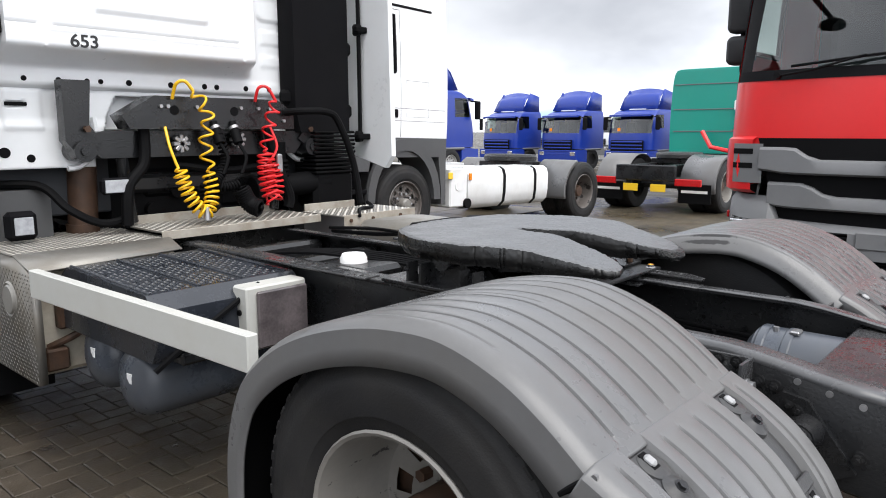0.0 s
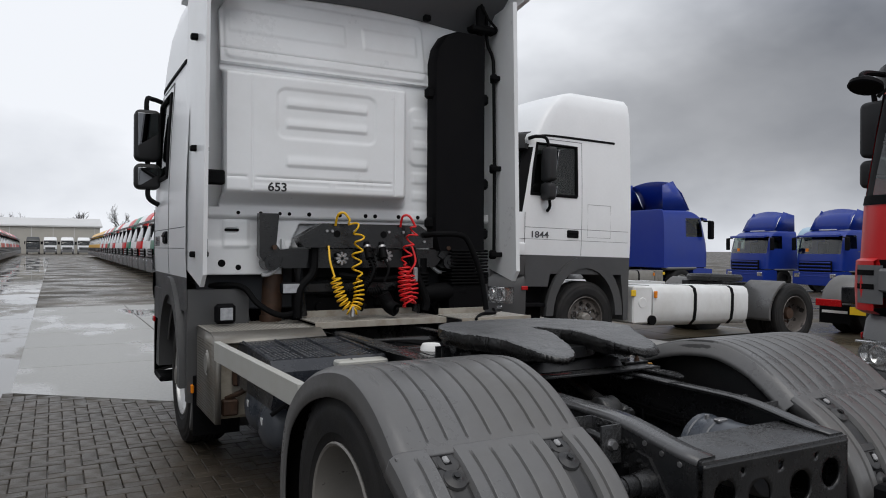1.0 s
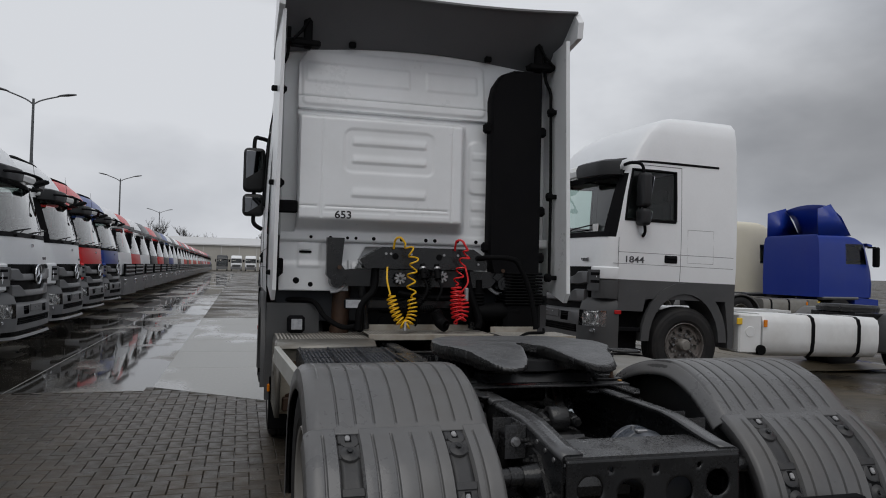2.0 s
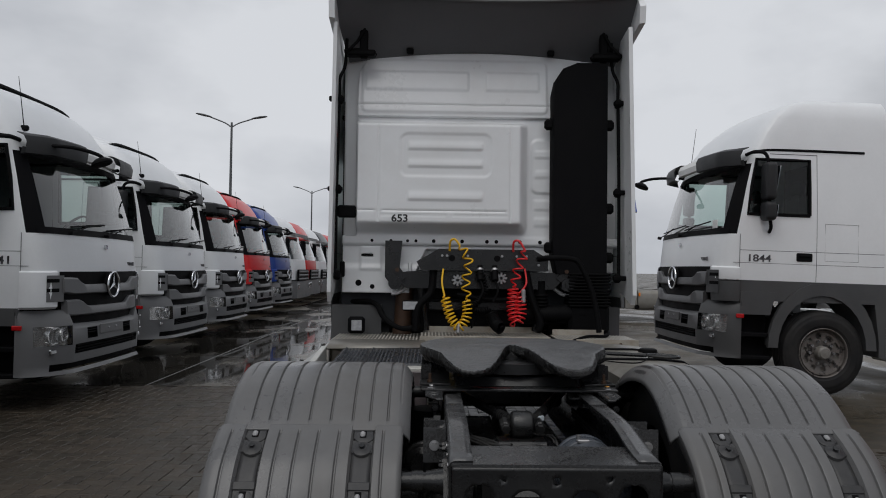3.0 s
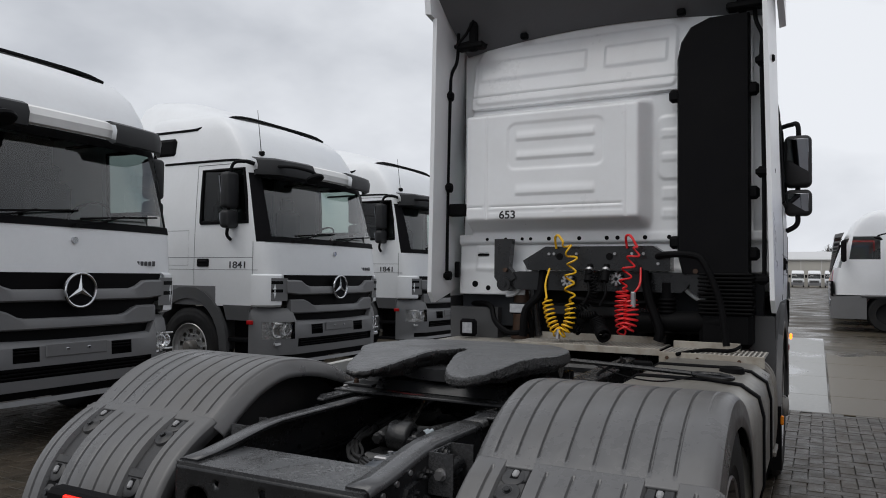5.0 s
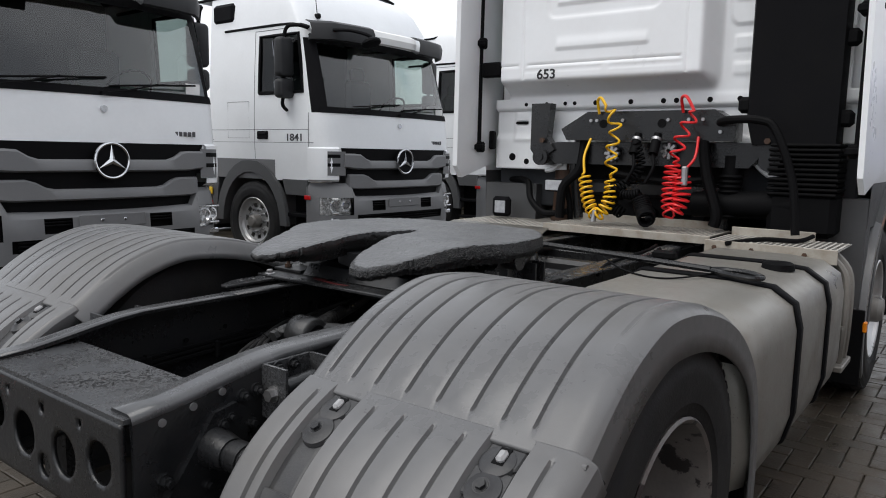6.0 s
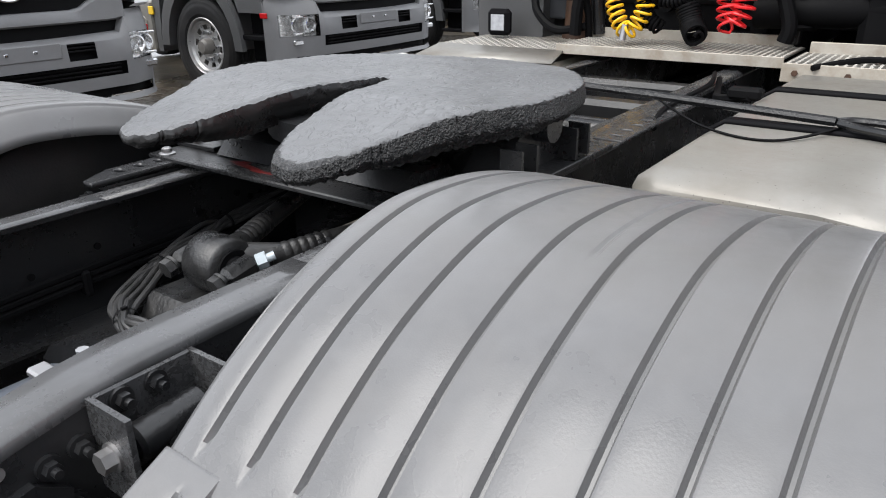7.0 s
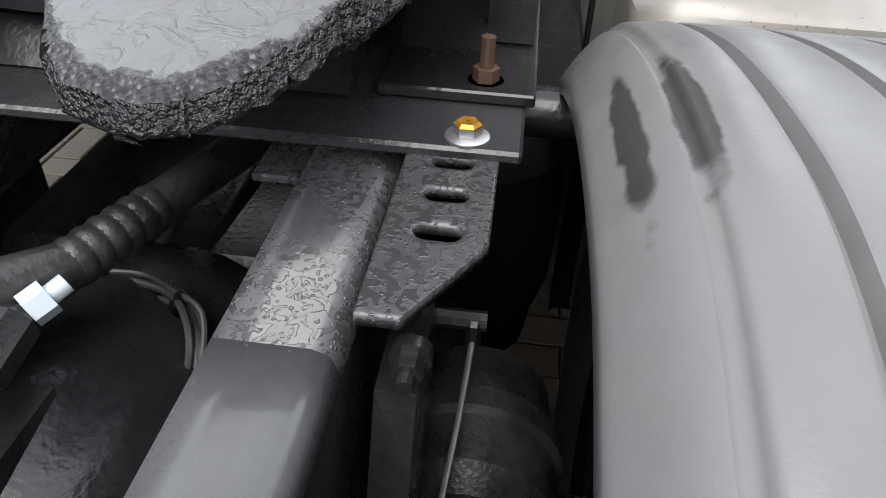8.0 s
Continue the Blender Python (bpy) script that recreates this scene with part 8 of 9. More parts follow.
def guard_sheet(s, pts, steps, x_in, x_out, ribs, skirt_in, skirt_out, troughs=(), shoulder=(0.018, 0.015)):
    """A pressed sheet over the wheel; ribs are channels (x, from, to, depth, half width) with from and to along its length."""
    xs = [x_in, x_in + 0.003, x_in + 0.007, x_in + 0.012, x_in + 0.017, x_in + 0.022]
    fine = set()
    for x, _, _, _, wd in ribs:
        for d in (-wd - 0.003, -wd, -wd * 0.66, -wd * 0.33, 0.0, wd * 0.33, wd * 0.66, wd, wd + 0.003):
            fine.add(round(x + d, 4))
    for x, wd, *_ in troughs:
        for d in (-wd - 0.012, -wd, -wd + 0.01, 0.0, wd - 0.01, wd, wd + 0.012):
            fine.add(round(x + d, 4))
    k = 14
    for i in range(k + 1):
        x = x_in + 0.045 + (x_out - x_in - 0.09) * i / k
        if all(abs(x - f) > 0.012 for f in fine):
            fine.add(round(x, 4))
    xs += sorted(f for f in fine if x_in + 0.024 <= f <= x_out - 0.04)
    xs += [x_out - 0.036, x_out - 0.018, x_out - 0.006, x_out]
    rows_ = []
    for p, nrm, u in profile_points(pts, steps):
        row = []
        for x in xs:
            h = 0.0
            for rx, a, b, hh, wd in ribs:
                d = abs(x - rx)
                if d < wd + 0.003:
                    h -= hh * (1 - smoothstep(0.3 * wd, wd + 0.001, d)) * smoothstep(a - 0.012, a + 0.012, u) * (1 - smoothstep(b - 0.004, b + 0.004, u))
            for tx, wd, a, b, dp in troughs:
                if abs(x - tx) <= wd:
                    h -= dp * smoothstep(wd, wd - 0.01, abs(x - tx)) * smoothstep(a - 0.02, a + 0.02, u) * (1 - smoothstep(b - 0.03, b + 0.03, u))
            e1, e2 = x - x_in, x_out - x
            drop = 0.0
            if e1 < shoulder[0]:
                drop = shoulder[1] * (1 - e1 / shoulder[0]) ** 2
            if e2 < 0.037:
                drop = max(drop, 0.022 * (1 - e2 / 0.037) ** 2)
            q = p + nrm * (h - drop)
            row.append((s * x, q.y, q.z))
        q = p + nrm * (-0.042 - 0.6 * skirt_in)
        row.insert(0, (s * (x_in - 0.001), q.y, q.z))
        q = p + nrm * (-0.022 - skirt_out * 0.5)
        row.append((s * (x_out + 0.003), q.y, q.z))
        q = p + nrm * (-0.022 - skirt_out)
        row.append((s * (x_out + 0.006), q.y, q.z))
        rows_.append(row)
    return Mesh().grid(rows_)


for s in (-1, 1):
    up_ribs = [(x, 0.10, 0.962, 0.009, 0.0056) for x in (0.588, 0.656, 0.722, 0.806, 0.886, 0.968, 1.038, 1.104)] + [(0.541, 0.10, 0.90, 0.004, 0.005), (0.857, 0.20, 0.72, 0.0035, 0.005), (1.160, 0.15, 0.78, 0.0035, 0.005)]
    gm = guard_sheet(s, TOP_PROFILE, 12, 0.503, 1.215, up_ribs, 0.055, 0.085, shoulder=(0.060, 0.058))
    guard = part("mudguard", gm, GUARD, subject, "grey ribbed plastic mudguard over the twin wheels", flat=28)
    solid(guard, 0.006)
    lo_ribs = [(x, 0.075, 1.2, 0.009, 0.0062) for x in (0.600, 0.765, 0.842, 0.915, 0.985, 1.165)]
    gm = guard_sheet(s, REAR_PROFILE, 12, 0.528, 1.230, lo_ribs, 0.03, 0.06, ((0.675, 0.045, 0.02, 1.3, 0.022), (1.075, 0.045, 0.02, 1.3, 0.022)))
    rear_guard = part("rear_mudguard", gm, GUARD, subject, "grey ribbed rear section of the mudguard", flat=28)
    solid(rear_guard, 0.006)
    pp = profile_points(REAR_PROFILE, 8)
    for tx in (0.675, 1.075):
        strap = Mesh().grid([[(s * (tx + w_), (p - nrm * 0.0165).y, (p - nrm * 0.0165).z) for w_ in (-0.036, -0.02, 0.0, 0.02, 0.036)] for p, nrm, u in pp[1:]])
        solid(part("guard_strap", strap, BRACKET, rear_guard, "dark grey strap in the guard's trough"), 0.004)
    for tx in (0.675, 1.075):
        for idx, kind in ((4, 0), (9, 1), (23, 0), (29, 1)):
            p, nrm, u = pp[min(idx, len(pp) - 1)]
            d = (pp[min(idx + 1, len(pp) - 1)][0] - pp[idx - 1][0]).normalized()
            m_ = Matrix(((s, 0, 0, s * tx), (0, d.y, nrm.y, p.y - nrm.y * 0.016), (0, d.z, nrm.z, p.z - nrm.z * 0.016), (0, 0, 0, 1)))
            bk = Mesh(m_)
            if kind == 0:
                bk.box((0, -0.030, 0.005), (0.078, 0.030, 0.010), 0.003).box((0, 0.006, 0.003), (0.074, 0.044, 0.008), 0.003)
                bk.lathe([(0.001, 0.011), (0.028, 0.011), (0.034, 0.008), (0.036, 0.0)], 24, Matrix.Translation((-0.004, 0.020, 0.0)))
            else:
                bk.box((0, 0.0, 0.002), (0.080, 0.060, 0.008), 0.003)
                bk.lathe([(0.001, 0.019), (0.016, 0.019), (0.022, 0.014), (0.034, 0.009), (0.037, 0.0)], 24, Matrix.Translation((0, 0.012, 0.0)))
            br_ob = part("guard_bracket", bk, BRACKET, rear_guard, "dark grey plastic fixing bracket")
            if kind == 0:
                part("bracket_slot", Mesh(m_).box((0, 0.010, 0.0105), (0.024, 0.040, 0.003), 0.001), FLAT_BLACK, br_ob, "black slot")
                part("bracket_clip", Mesh(m_).box((0.002, 0.012, 0.014), (0.018, 0.026, 0.014), 0.005), CLIP_GREY, br_ob, "pale grey clip")
                part("bracket_gap", Mesh(m_).box((0.004, 0.066, 0.0005), (0.046, 0.026, 0.004), 0.001), FLAT_BLACK, br_ob, "black opening")
            else:
                part("bracket_bolt", Mesh(m_).cyl((0, 0.012, 0.017), (0, 0.012, 0.026), 0.010, 6).cyl((0, 0.012, 0.016), (0, 0.012, 0.020), 0.014, 16), FRAME, br_ob, "black hex bolt")
    seam_p = [(s * x, -0.476, 0.894) for x in (0.54, 1.22)]
    part("guard_joint", Mesh().tube([seam_p[0], seam_p[1]], 0.0065, 8), GUARD, guard)
    clip = Mesh().box((s * 1.215, -0.43, 0.86), (0.014, 0.07, 0.014), 0.004, Matrix.Translation((s * 1.215, -0.43, 0.86)) @ Matrix.Rotation(radians(-40), 4, "X") @ Matrix.Translation((-s * 1.215, 0.43, -0.86)))
    part("joint_clip", clip, FLAT_BLACK, guard)
    lin = guard_sheet(s, [(y * 0.965, 0.51 + (z - 0.51) * 0.965) for y, z in TOP_PROFILE], 4, 0.56, 1.19, [], 0.01, 0.01)
    part("guard_lining", lin, FLAT_BLACK, guard, "black inside of the mudguard")
    # rear lamp cluster under the guard
    zl = 0.645 if s < 0 else 0.60
    lb = Mesh().box((s * 0.70, -0.835, zl), (0.40, 0.07, 0.13), 0.015)
    lampb = part("tail_lamp", lb, BLACK_PLASTIC, subject, "tail lamp cluster, lit red")
    part("lamp_lens", Mesh().box((s * 0.72, -0.866, zl), (0.16, 0.02, 0.11), 0.004), RED_LIT, lampb, "lit red lens")
    part("lamp_lens", Mesh().box((s * 0.605, -0.866, zl), (0.06, 0.02, 0.11), 0.004), PAPER, lampb)
    part("lamp_lens", Mesh().box((s * 0.548, -0.866, zl), (0.05, 0.02, 0.11), 0.004), RED_LENS, lampb)

# ---- other trucks ----
WHITE_T, RED_T, BLUE_T, GREEN_T, TEAL_T = (0.80, 0.815, 0.83), (0.62, 0.014, 0.016), (0.008, 0.045, 0.26), (0.02, 0.20, 0.12), (0.004, 0.24, 0.185)
row_w = parked_truck("white cab-over tractor unit with grey grille and bumper", WHITE_T, (-4.25, 1.64, 0), -90, "1841", group="row of parked trucks")
TRUCK_PAINTED = ("cab", "roof_fairing", "corner_flare")


def repaint(t, tint):
    for o in t.children_recursive:
        if o.name.split(".")[0] in TRUCK_PAINTED:
            o.color = (*tint, 1)


def parked_copy(src, at, turn, tint, label):
    c = copy_thing(src, pose(*at, 0, 0, turn))
    c.name = "tractor_truck"
    tagged(c, label)
    repaint(c, tint)
    return c


parked_copy(row_w, (-4.19, 5.38, 0), -90, WHITE_T, "white cab-over tractor unit with grey grille and bumper")
parked_copy(row_w, (-4.50, 9.3, 0), -91, WHITE_T, "white cab-over tractor unit with grey grille and bumper")
parked_copy(row_w, (-4.72, 13.1, 0), -91, WHITE_T, "white cab-over tractor unit with grey grille and bumper")
parked_copy(row_w, (-4.95, 16.9, 0), -92, RED_T, "red cab-over tractor unit parked in the row")
parked_copy(row_w, (-5.15, 21.0, 0), -92, BLUE_T, "blue cab-over tractor unit parked in the row")
WHITE_TANK = material("white_tank_paint", (0.72, 0.73, 0.73), 0.4, vary=0.05, dirt=(0.4, 0.38, 0.34), dirt_amount=0.3)
truck_r = parked_truck("white tractor unit with white tanks, parked crosswise", WHITE_T, (2.90, 6.615, ground_z(4.3)), 90, "1844", high=False, tank_mat=WHITE_TANK, wheelbase=4.45, open_guard=True, skirted=True,
                       cab_pose=Matrix.Translation((0, 0, 0.05)) @ Matrix.Diagonal((1, 0.97, 1.02, 1)))
truck_r.matrix_basis = pose(2.90, 6.615, ground_z(4.3) + 0.035, 0, 0, 90) @ Matrix.Rotation(radians(1.4), 4, "X")
parked_copy(row_w, (2.94, -0.3, 0), 90, RED_T, "bright red tractor unit with grey grille, parked facing")
blue_r = parked_copy(row_w, (3.1, 19.2, 0), 90, BLUE_T, "blue tractor unit parked crosswise")
for o in truck_r.children_recursive + blue_r.children_recursive:
    if o.name.split(".")[0] == "rim":
        o.material_slots[0].link = "OBJECT"
        o.material_slots[0].material = DARK_RIM


# lighter build for trucks that stay far off
def far_cab(t, tint, flat_roof=False, deflector=False):
    rows = [cab_section(*r) for r in CAB_ROWS]
    if flat_roof:
        rows = [[(x, y, z if z < 2.68 else 2.68 + (z - 2.68) * 0.35) for x, y, z in r] for r in rows]
    glass_cells = lambda i, j: SCREEN_LO <= i < SCREEN_HI and 7 <= j <= mirrored(7) or WIN_LO <= i < WIN_HI and min(j, mirrored(j)) in SIDE_COLS
    sh = Mesh().grid(rows, glass_cells)
    sh.add(rows[-1], [tuple(range(NC))])
    sh.add([p for r in rows for p in (r[0], r[-1])], [(2 * i, 2 * i + 1, 2 * i + 3, 2 * i + 2) for i in range(len(rows) - 1)])
    part("cab", sh, PAINT, t, tint=tint)
    pane = part("windscreen", Mesh().grid(rows, lambda i, j: not (glass_cells(i, j) and 7 <= j <= mirrored(7))), GLASS, t, "windscreen")
    pane.visible_shadow = False
    for sd in (0, 1):
        part("side_window", Mesh().grid(rows, lambda i, j: not (glass_cells(i, j) and not 7 <= j <= mirrored(7) and (j > 12) == bool(sd))), DARK_GLASS, t)
    ins = Mesh().box((0, -0.5, 1.7), (2.2, 0.6, 0.3), 0.05).box((-0.6, -1.3, 2.0), (0.5, 0.3, 0.8), 0.08).box((0.6, -1.3, 2.0), (0.5, 0.3, 0.8), 0.08).box((0, -2.1, 2.1), (2.3, 0.05, 1.2))
    part("interior", ins, SEAT, t)
    b = Mesh().prism([(-0.9, 0.36), (0.0, 0.36), (0.02, 0.6), (0.0, 0.98), (-0.5, 1.02), (-0.9, 1.02)], 0, -1.22, 1.22)
    part("bumper", b, GREY_PLASTIC if not deflector else PAINT, t, tint=tint)
    g = Mesh()
    for z in ((1.08, 1.22, 1.36) if not deflector else (0.62, 0.78, 0.94, 1.10, 1.26, 1.42)):
        g.box((0, -0.01, z), (1.7, 0.06, 0.07), 0.02)
    part("grille_bar", g, GREY_PLASTIC if not deflector else PAINT, t, tint=tint)
    part("grille", Mesh().box((0, -0.04, 1.22 if not deflector else 1.02), (1.8, 0.06, 0.44 if not deflector else 0.95), 0.01), FLAT_BLACK, t)
    for s in (-1, 1):
        part("headlight", Mesh().box((s * 0.98, 0.0, 0.80), (0.3, 0.06, 0.2), 0.02), CHROME, t)
        part("mirror", Mesh().box((s * 1.45, -0.33, 2.3), (0.22, 0.14, 0.62), 0.04).tube([(s * 1.2, -0.4, 2.6), (s * 1.45, -0.35, 2.6)], 0.025, 6), BLACK_PLASTIC, t)
        part("wheel_arch", Mesh().box((s * 1.1, -1.43, 1.02), (0.3, 1.4, 0.12), 0.05), GREY_PLASTIC, t)
        part("wheel", Mesh().lathe([(0.001, 0.0), (0.28, 0.03), (0.30, 0.12), (0.48, 0.14), (0.51, 0.10), (0.51, -0.12), (0.3, -0.14)], 26, Matrix.Translation((s * 1.06, -1.43, 0.51)) @ Matrix.Rotation(radians(90 * s), 4, "Y")), RUBBER, t)
    part("visor", Mesh().prism([(-0.36, 2.86), (-0.12, 2.80), (-0.12, 2.70), (-0.30, 2.72)] if not flat_roof else [(-0.36, 2.74), (-0.14, 2.70), (-0.14, 2.62), (-0.30, 2.66)], 0, -1.12, 1.12), GREY_PLASTIC if not deflector else PAINT, t, tint=tint)
    if deflector:
        part("roof_panel", Mesh().box((0, -1.0, 2.965), (0.9, 0.35, 0.05), 0.01), TRIM_LIGHT, t, "pale roof panel under the deflector")
        part("screen_sticker", Mesh().box((0.55, -0.16, 2.0), (0.16, 0.01, 0.16), 0.0), AMBER, t, "orange sticker behind the windscreen")
        d = Mesh()
        n_ = 8
        top_ = [(-0.95 + 1.9 * i / n_, -1.60, 3.98 - 0.03 * (i - n_ / 2) ** 2 / 4) for i in range(n_ + 1)]
        low_ = [(-1.05 + 2.1 * i / n_, -0.90, 2.97) for i in range(n_ + 1)]
        mid_ = [((a[0] + b_[0]) / 2, -1.22, 3.55) for a, b_ in zip(top_, low_)]
        d.grid([low_, mid_, top_])
        for s in (-1, 1):
            d.add([(s * 1.05, -0.90, 2.97), (s * 0.95, -1.60, 3.93), (s * 1.08, -2.2, 3.75), (s * 1.10, -2.2, 2.9)], [(0, 1, 2, 3)])
        solid(part("roof_deflector", d, PAINT, t, "tilted roof air deflector", tint=tint), 0.02)


def far_truck(label, tint, at, turn, group="", chassis=False, **kw):
    t = thing("tractor_truck", label, "truck", at, turn, group)
    far_cab(t, tint, **kw)
    if chassis:
        build_chassis(t)
    return t


far_a = far_truck("tractor unit far down the row of parked trucks", WHITE_T, (-5.3, 25.0, 0), -92, "row of parked trucks")
far_b = far_truck("blue short-haul tractor unit with slatted blue grille and roof deflector", (0.006, 0.030, 0.25), (28.9, 22.6, ground_z(28.9)), 84, "three blue trucks", flat_roof=True, deflector=True)


def far_copy(src, at, turn, tint, label, group):
    c = copy_thing(src, pose(*at, 0, 0, turn))
    c.name = "tractor_truck"
    tagged(c, label, group=group)
    for o in c.children_recursive:
        if o.name.split(".")[0] in ("cab",) or (o.color[0] + o.color[1] + o.color[2] < 2.99 and o.name.split(".")[0] in ("bumper", "grille_bar", "visor", "roof_deflector")):
            o.color = (*tint, 1)
    return c


NAMES = {WHITE_T: "white", RED_T: "red", BLUE_T: "blue", GREEN_T: "green", (0.75, 0.42, 0.02): "yellow", (0.03, 0.035, 0.04): "dark"}
YELLOW_T, DARK_T = (0.75, 0.42, 0.02), (0.03, 0.035, 0.04)
LEFT_ROW = [RED_T, WHITE_T, DARK_T, RED_T, DARK_T, BLUE_T, WHITE_T, DARK_T, WHITE_T, RED_T, DARK_T, RED_T, WHITE_T, RED_T, RED_T, WHITE_T, RED_T, RED_T, DARK_T, RED_T, RED_T, WHITE_T, RED_T, RED_T, WHITE_T, RED_T, RED_T, RED_T, RED_T, RED_T, BLUE_T, DARK_T]
for i, c in enumerate(LEFT_ROW):
    far_copy(far_a, (-5.45 - 0.05 * i, 28.7 + 3.7 * i, 0), -92, c, NAMES[c] + " tractor unit far down the row of parked trucks", "row of parked trucks")
RIGHT_ROW = [WHITE_T, RED_T, BLUE_T, GREEN_T, WHITE_T, RED_T, WHITE_T, GREEN_T, RED_T, WHITE_T, WHITE_T, RED_T, WHITE_T, GREEN_T, RED_T, WHITE_T, RED_T, WHITE_T, YELLOW_T, YELLOW_T, YELLOW_T, YELLOW_T, YELLOW_T, YELLOW_T, YELLOW_T, YELLOW_T, YELLOW_T, YELLOW_T]
for i, c in enumerate(RIGHT_ROW):
    far_copy(far_a, (1.75 + 0.035 * i, 22.6 + 3.6 * i, 0), 90, c, NAMES[c] + " tractor unit in the row across the yard", "row across the yard")
for i, c in enumerate((DARK_T, WHITE_T, WHITE_T, WHITE_T, WHITE_T, DARK_T, WHITE_T)):
    far_copy(far_a, (-5.6 + 3.1 * i, 166, 0), 180, c, NAMES[c] + " tractor unit in front of the warehouse", "trucks by the warehouse")
far_copy(far_b, (29.4, 19.1, ground_z(29.4)), 84, (0.006, 0.030, 0.25), "blue short-haul tractor unit with slatted blue grille and roof deflector", "three blue trucks")
far_copy(far_b, (29.7, 15.4, ground_z(29.7)), 84, (0.006, 0.030, 0.25), "blue short-haul tractor unit with slatted blue grille and roof deflector", "three blue trucks")
far_copy(far_b, (30.0, 11.8, ground_z(30.0)), 84, (0.006, 0.030, 0.25), "blue short-haul tractor unit with slatted blue grille and roof deflector", "three blue trucks")
for i, c in enumerate((WHITE_T, (0.35, 0.5, 0.62), WHITE_T, (0.66, 0.62, 0.50), WHITE_T, WHITE_T)):
    far_copy(far_a, (39.5 + 0.3 * i, 30.5 - 3.7 * i, ground_z(39.5)), 84, c, "pale tractor unit behind the blue ones", "trucks behind the blue ones")
far_truck("blue tractor unit seen from behind, roof fairing raised", (0.006, 0.030, 0.26), (17.75, 16.15, ground_z(15.5)), -90, chassis=True, flat_roof=True, deflector=True)
far_truck("cream tractor unit parked beside the blue ones", (0.66, 0.62, 0.50), (17.2, 19.3, ground_z(15.0)), -90, chassis=True)
teal = far_truck("teal tractor unit standing with its bare chassis towards the lane", TEAL_T, (16.6, 5.15, ground_z(13.5)), -90, chassis=True, flat_roof=True)
for zq in (1.55, 2.05, 2.62):
    part("cab_seam", Mesh().box((0, -2.262, zq), (2.3, 0.012, 0.02), 0.003), GREY_SHADE, teal)
part("work_lamp", Mesh().box((0.35, -2.32, 2.12), (0.14, 0.08, 0.22), 0.02), PAPER, teal, "pale work lamp on a stalk")
part("lamp_stalk", Mesh().cyl((0.35, -2.32, 1.55), (0.35, -2.32, 2.02), 0.025, 8), FLAT_BLACK, teal)
part("hose_bracket", Mesh().tube([(-0.35, -2.5, 1.55), (-0.1, -2.6, 1.2), (0.3, -2.6, 1.12), (0.9, -2.5, 1.15)], 0.05, 8), RED_HOSE, teal, "red bent bracket")
for s in (-1, 1):
    part("tail_panel", Mesh().box((s * 0.85, -6.02, 0.62), (0.5, 0.05, 0.13), 0.01), RED_LENS, teal)
    part("mudflap", Mesh().box((s * 0.88, -5.78, 0.40), (0.62, 0.02, 0.36), 0.004), FLAT_BLACK, teal)
    part("flap_stripe", Mesh().box((s * 0.88, -5.795, 0.44), (0.5, 0.006, 0.05), 0.0), PAPER, teal, "pale unreadable stripe")
    part("rear_marker", Mesh().box((s * 0.28, -6.04, 0.50), (0.3, 0.02, 0.14), 0.004), YELLOW_MARK, teal)
part("tail_beam", Mesh().box((0, -6.0, 0.78), (1.2, 0.1, 0.3), 0.02), FRAME, teal)

# ---- block paving near the truck: single blocks, last in the file ----
BW, BL, GAP = 0.105, 0.21, 0.005


def paver_mesh(name, w, l):
    me = bpy.data.meshes.new(name)
    q = Mesh().box((0, 0, -0.004), (w, l, 0.018), 0.004)
    me.from_pydata(q.v, [], q.f)
    me.materials.append(BRICK)
    return me


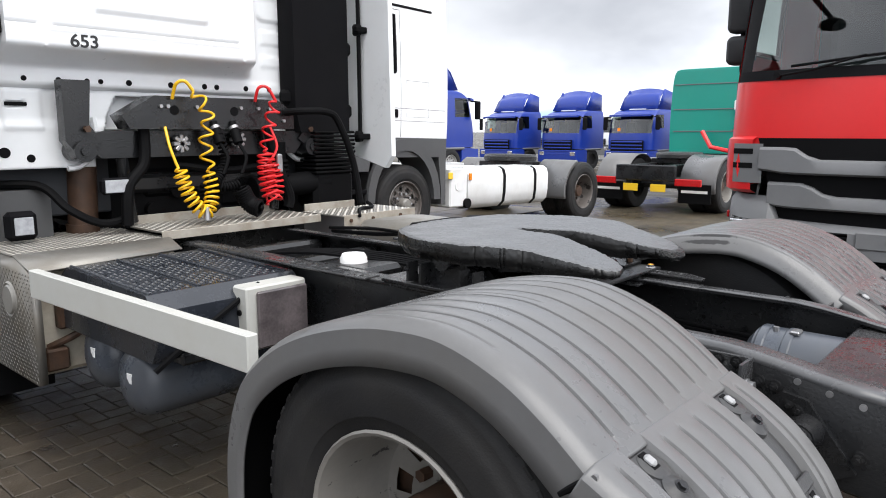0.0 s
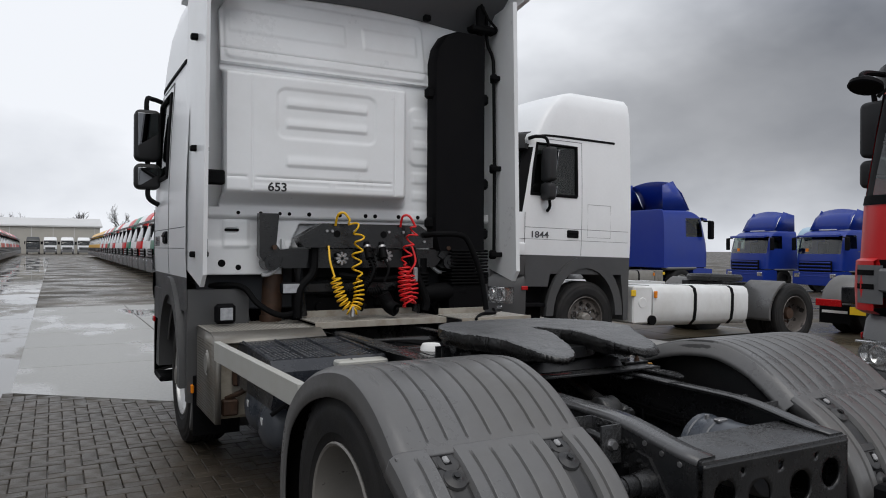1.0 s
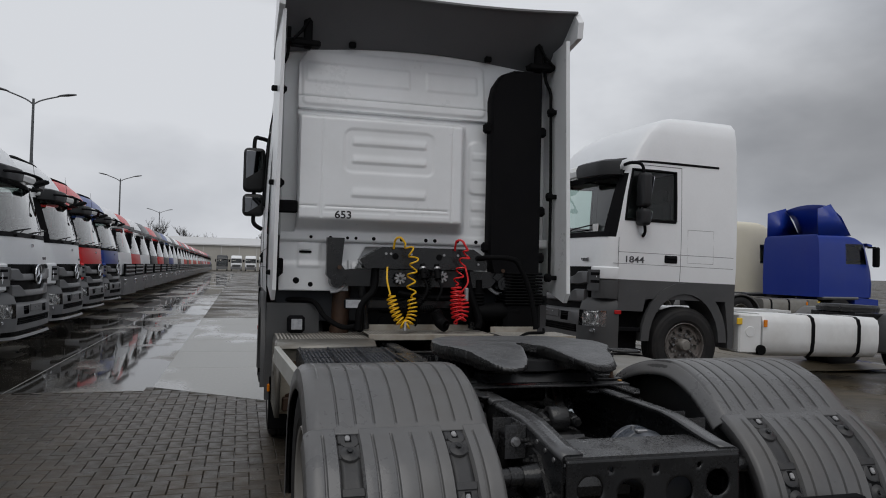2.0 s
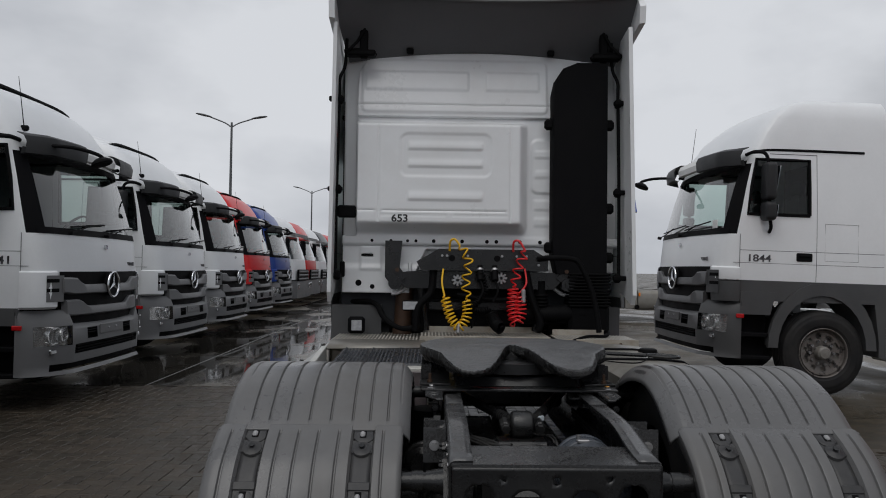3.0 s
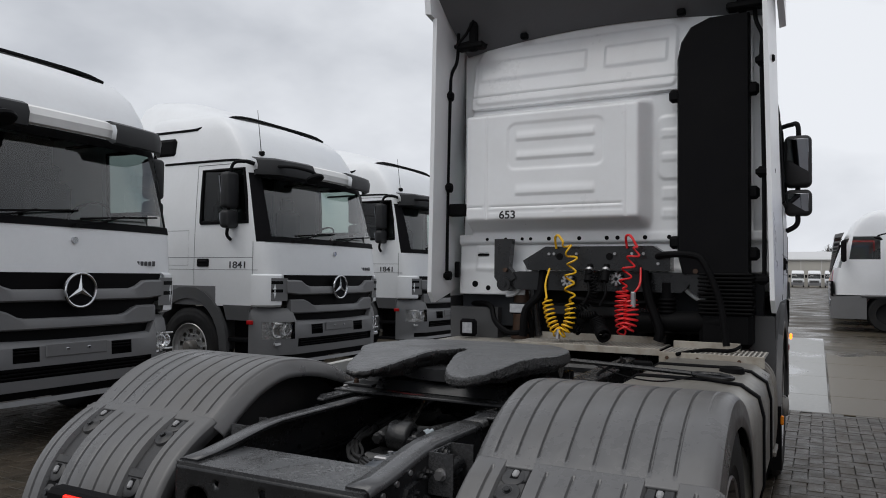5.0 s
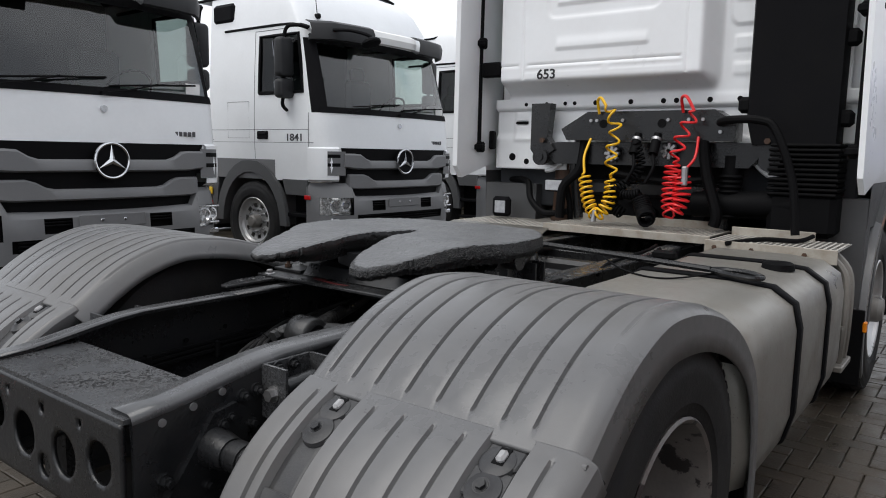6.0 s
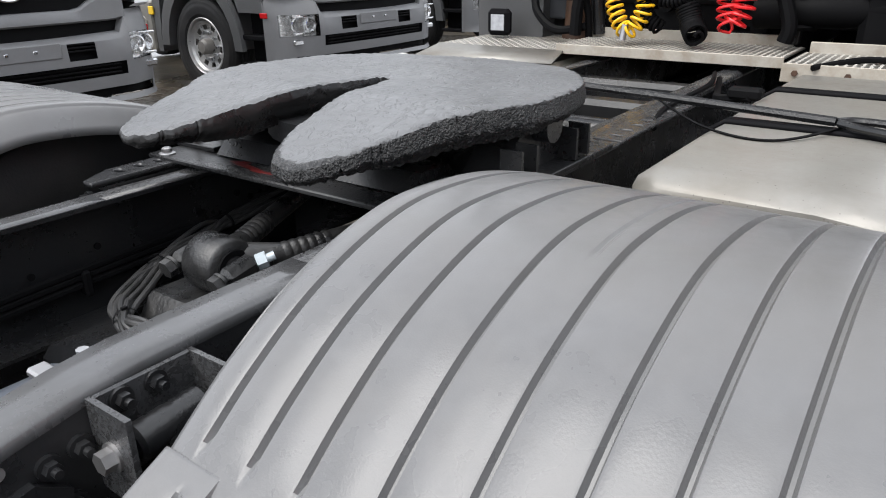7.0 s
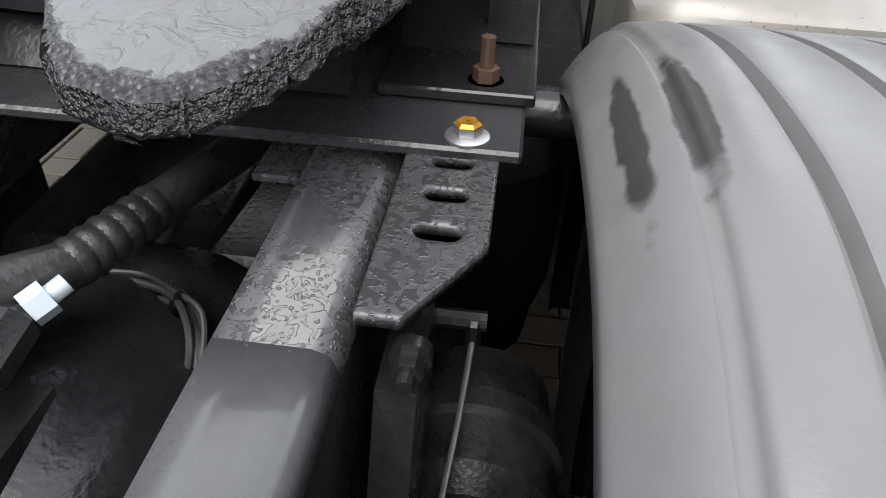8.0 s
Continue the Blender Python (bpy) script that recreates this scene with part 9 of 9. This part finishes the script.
def paved(x, y):
    """Where the blocks lie: the lane round the truck, not under the slabs."""
    if y > 5.0 and x > -2.5:
        return y < (6.14 - 0.82 * (x + 2.45) if x < -1.07 else 5.02 if x < -0.45 else 6.47)
    if y > 5.9:
        return False
    return True


block = paver_mesh("paver", BL - GAP, BW - GAP)
rnd = random.Random(11)
singles, rest = 0, Mesh()
for cy in range(-42, 62):
    for cx in range(-62, 32):
        kind = (cx - cy) % 4
        if kind not in (0, 2):
            continue
        turn = 0 if kind == 0 else 90
        x = (cx + 1.0) * BW if kind == 0 else (cx + 0.5) * BW
        y = (cy + 0.5) * BW if kind == 0 else cy * BW
        if not paved(x, y):
            continue
        mm = pose(x, y, rnd.uniform(-0.002, 0.002), rnd.uniform(-0.5, 0.5), rnd.uniform(-0.5, 0.5), turn + rnd.uniform(-0.6, 0.6))
        if -2.6 < x < -1.35 and 2.7 < y < 5.1 and singles < 290:
            ob = bpy.data.objects.new("brick", block)
            scene.collection.objects.link(ob)
            ob.parent = ground
            ob.matrix_basis = mm
            singles += 1
        else:
            w, l = BL - GAP, BW - GAP
            rest.add([(-w / 2, -l / 2, -0.012), (w / 2, -l / 2, -0.012), (w / 2, l / 2, -0.012), (-w / 2, l / 2, -0.012),
                      (-w / 2, -l / 2, 0.001), (w / 2, -l / 2, 0.001), (w / 2, l / 2, 0.001), (-w / 2, l / 2, 0.001),
                      (-w / 2 + 0.004, -l / 2 + 0.004, 0.005), (w / 2 - 0.004, -l / 2 + 0.004, 0.005), (w / 2 - 0.004, l / 2 - 0.004, 0.005), (-w / 2 + 0.004, l / 2 - 0.004, 0.005)],
                     [(0, 1, 5, 4), (1, 2, 6, 5), (2, 3, 7, 6), (3, 0, 4, 7), (4, 5, 9, 8), (5, 6, 10, 9), (6, 7, 11, 10), (7, 4, 8, 11), (8, 9, 10, 11)], mm)
rest_me = bpy.data.meshes.new("paving")
rest_me.from_pydata(rest.v, [], rest.f)
rest_me.materials.append(BRICK)
paving = new("paving", rest_me)
paving.parent = ground
tagged(paving, "wet brown-grey concrete paving blocks", kind="stuff")
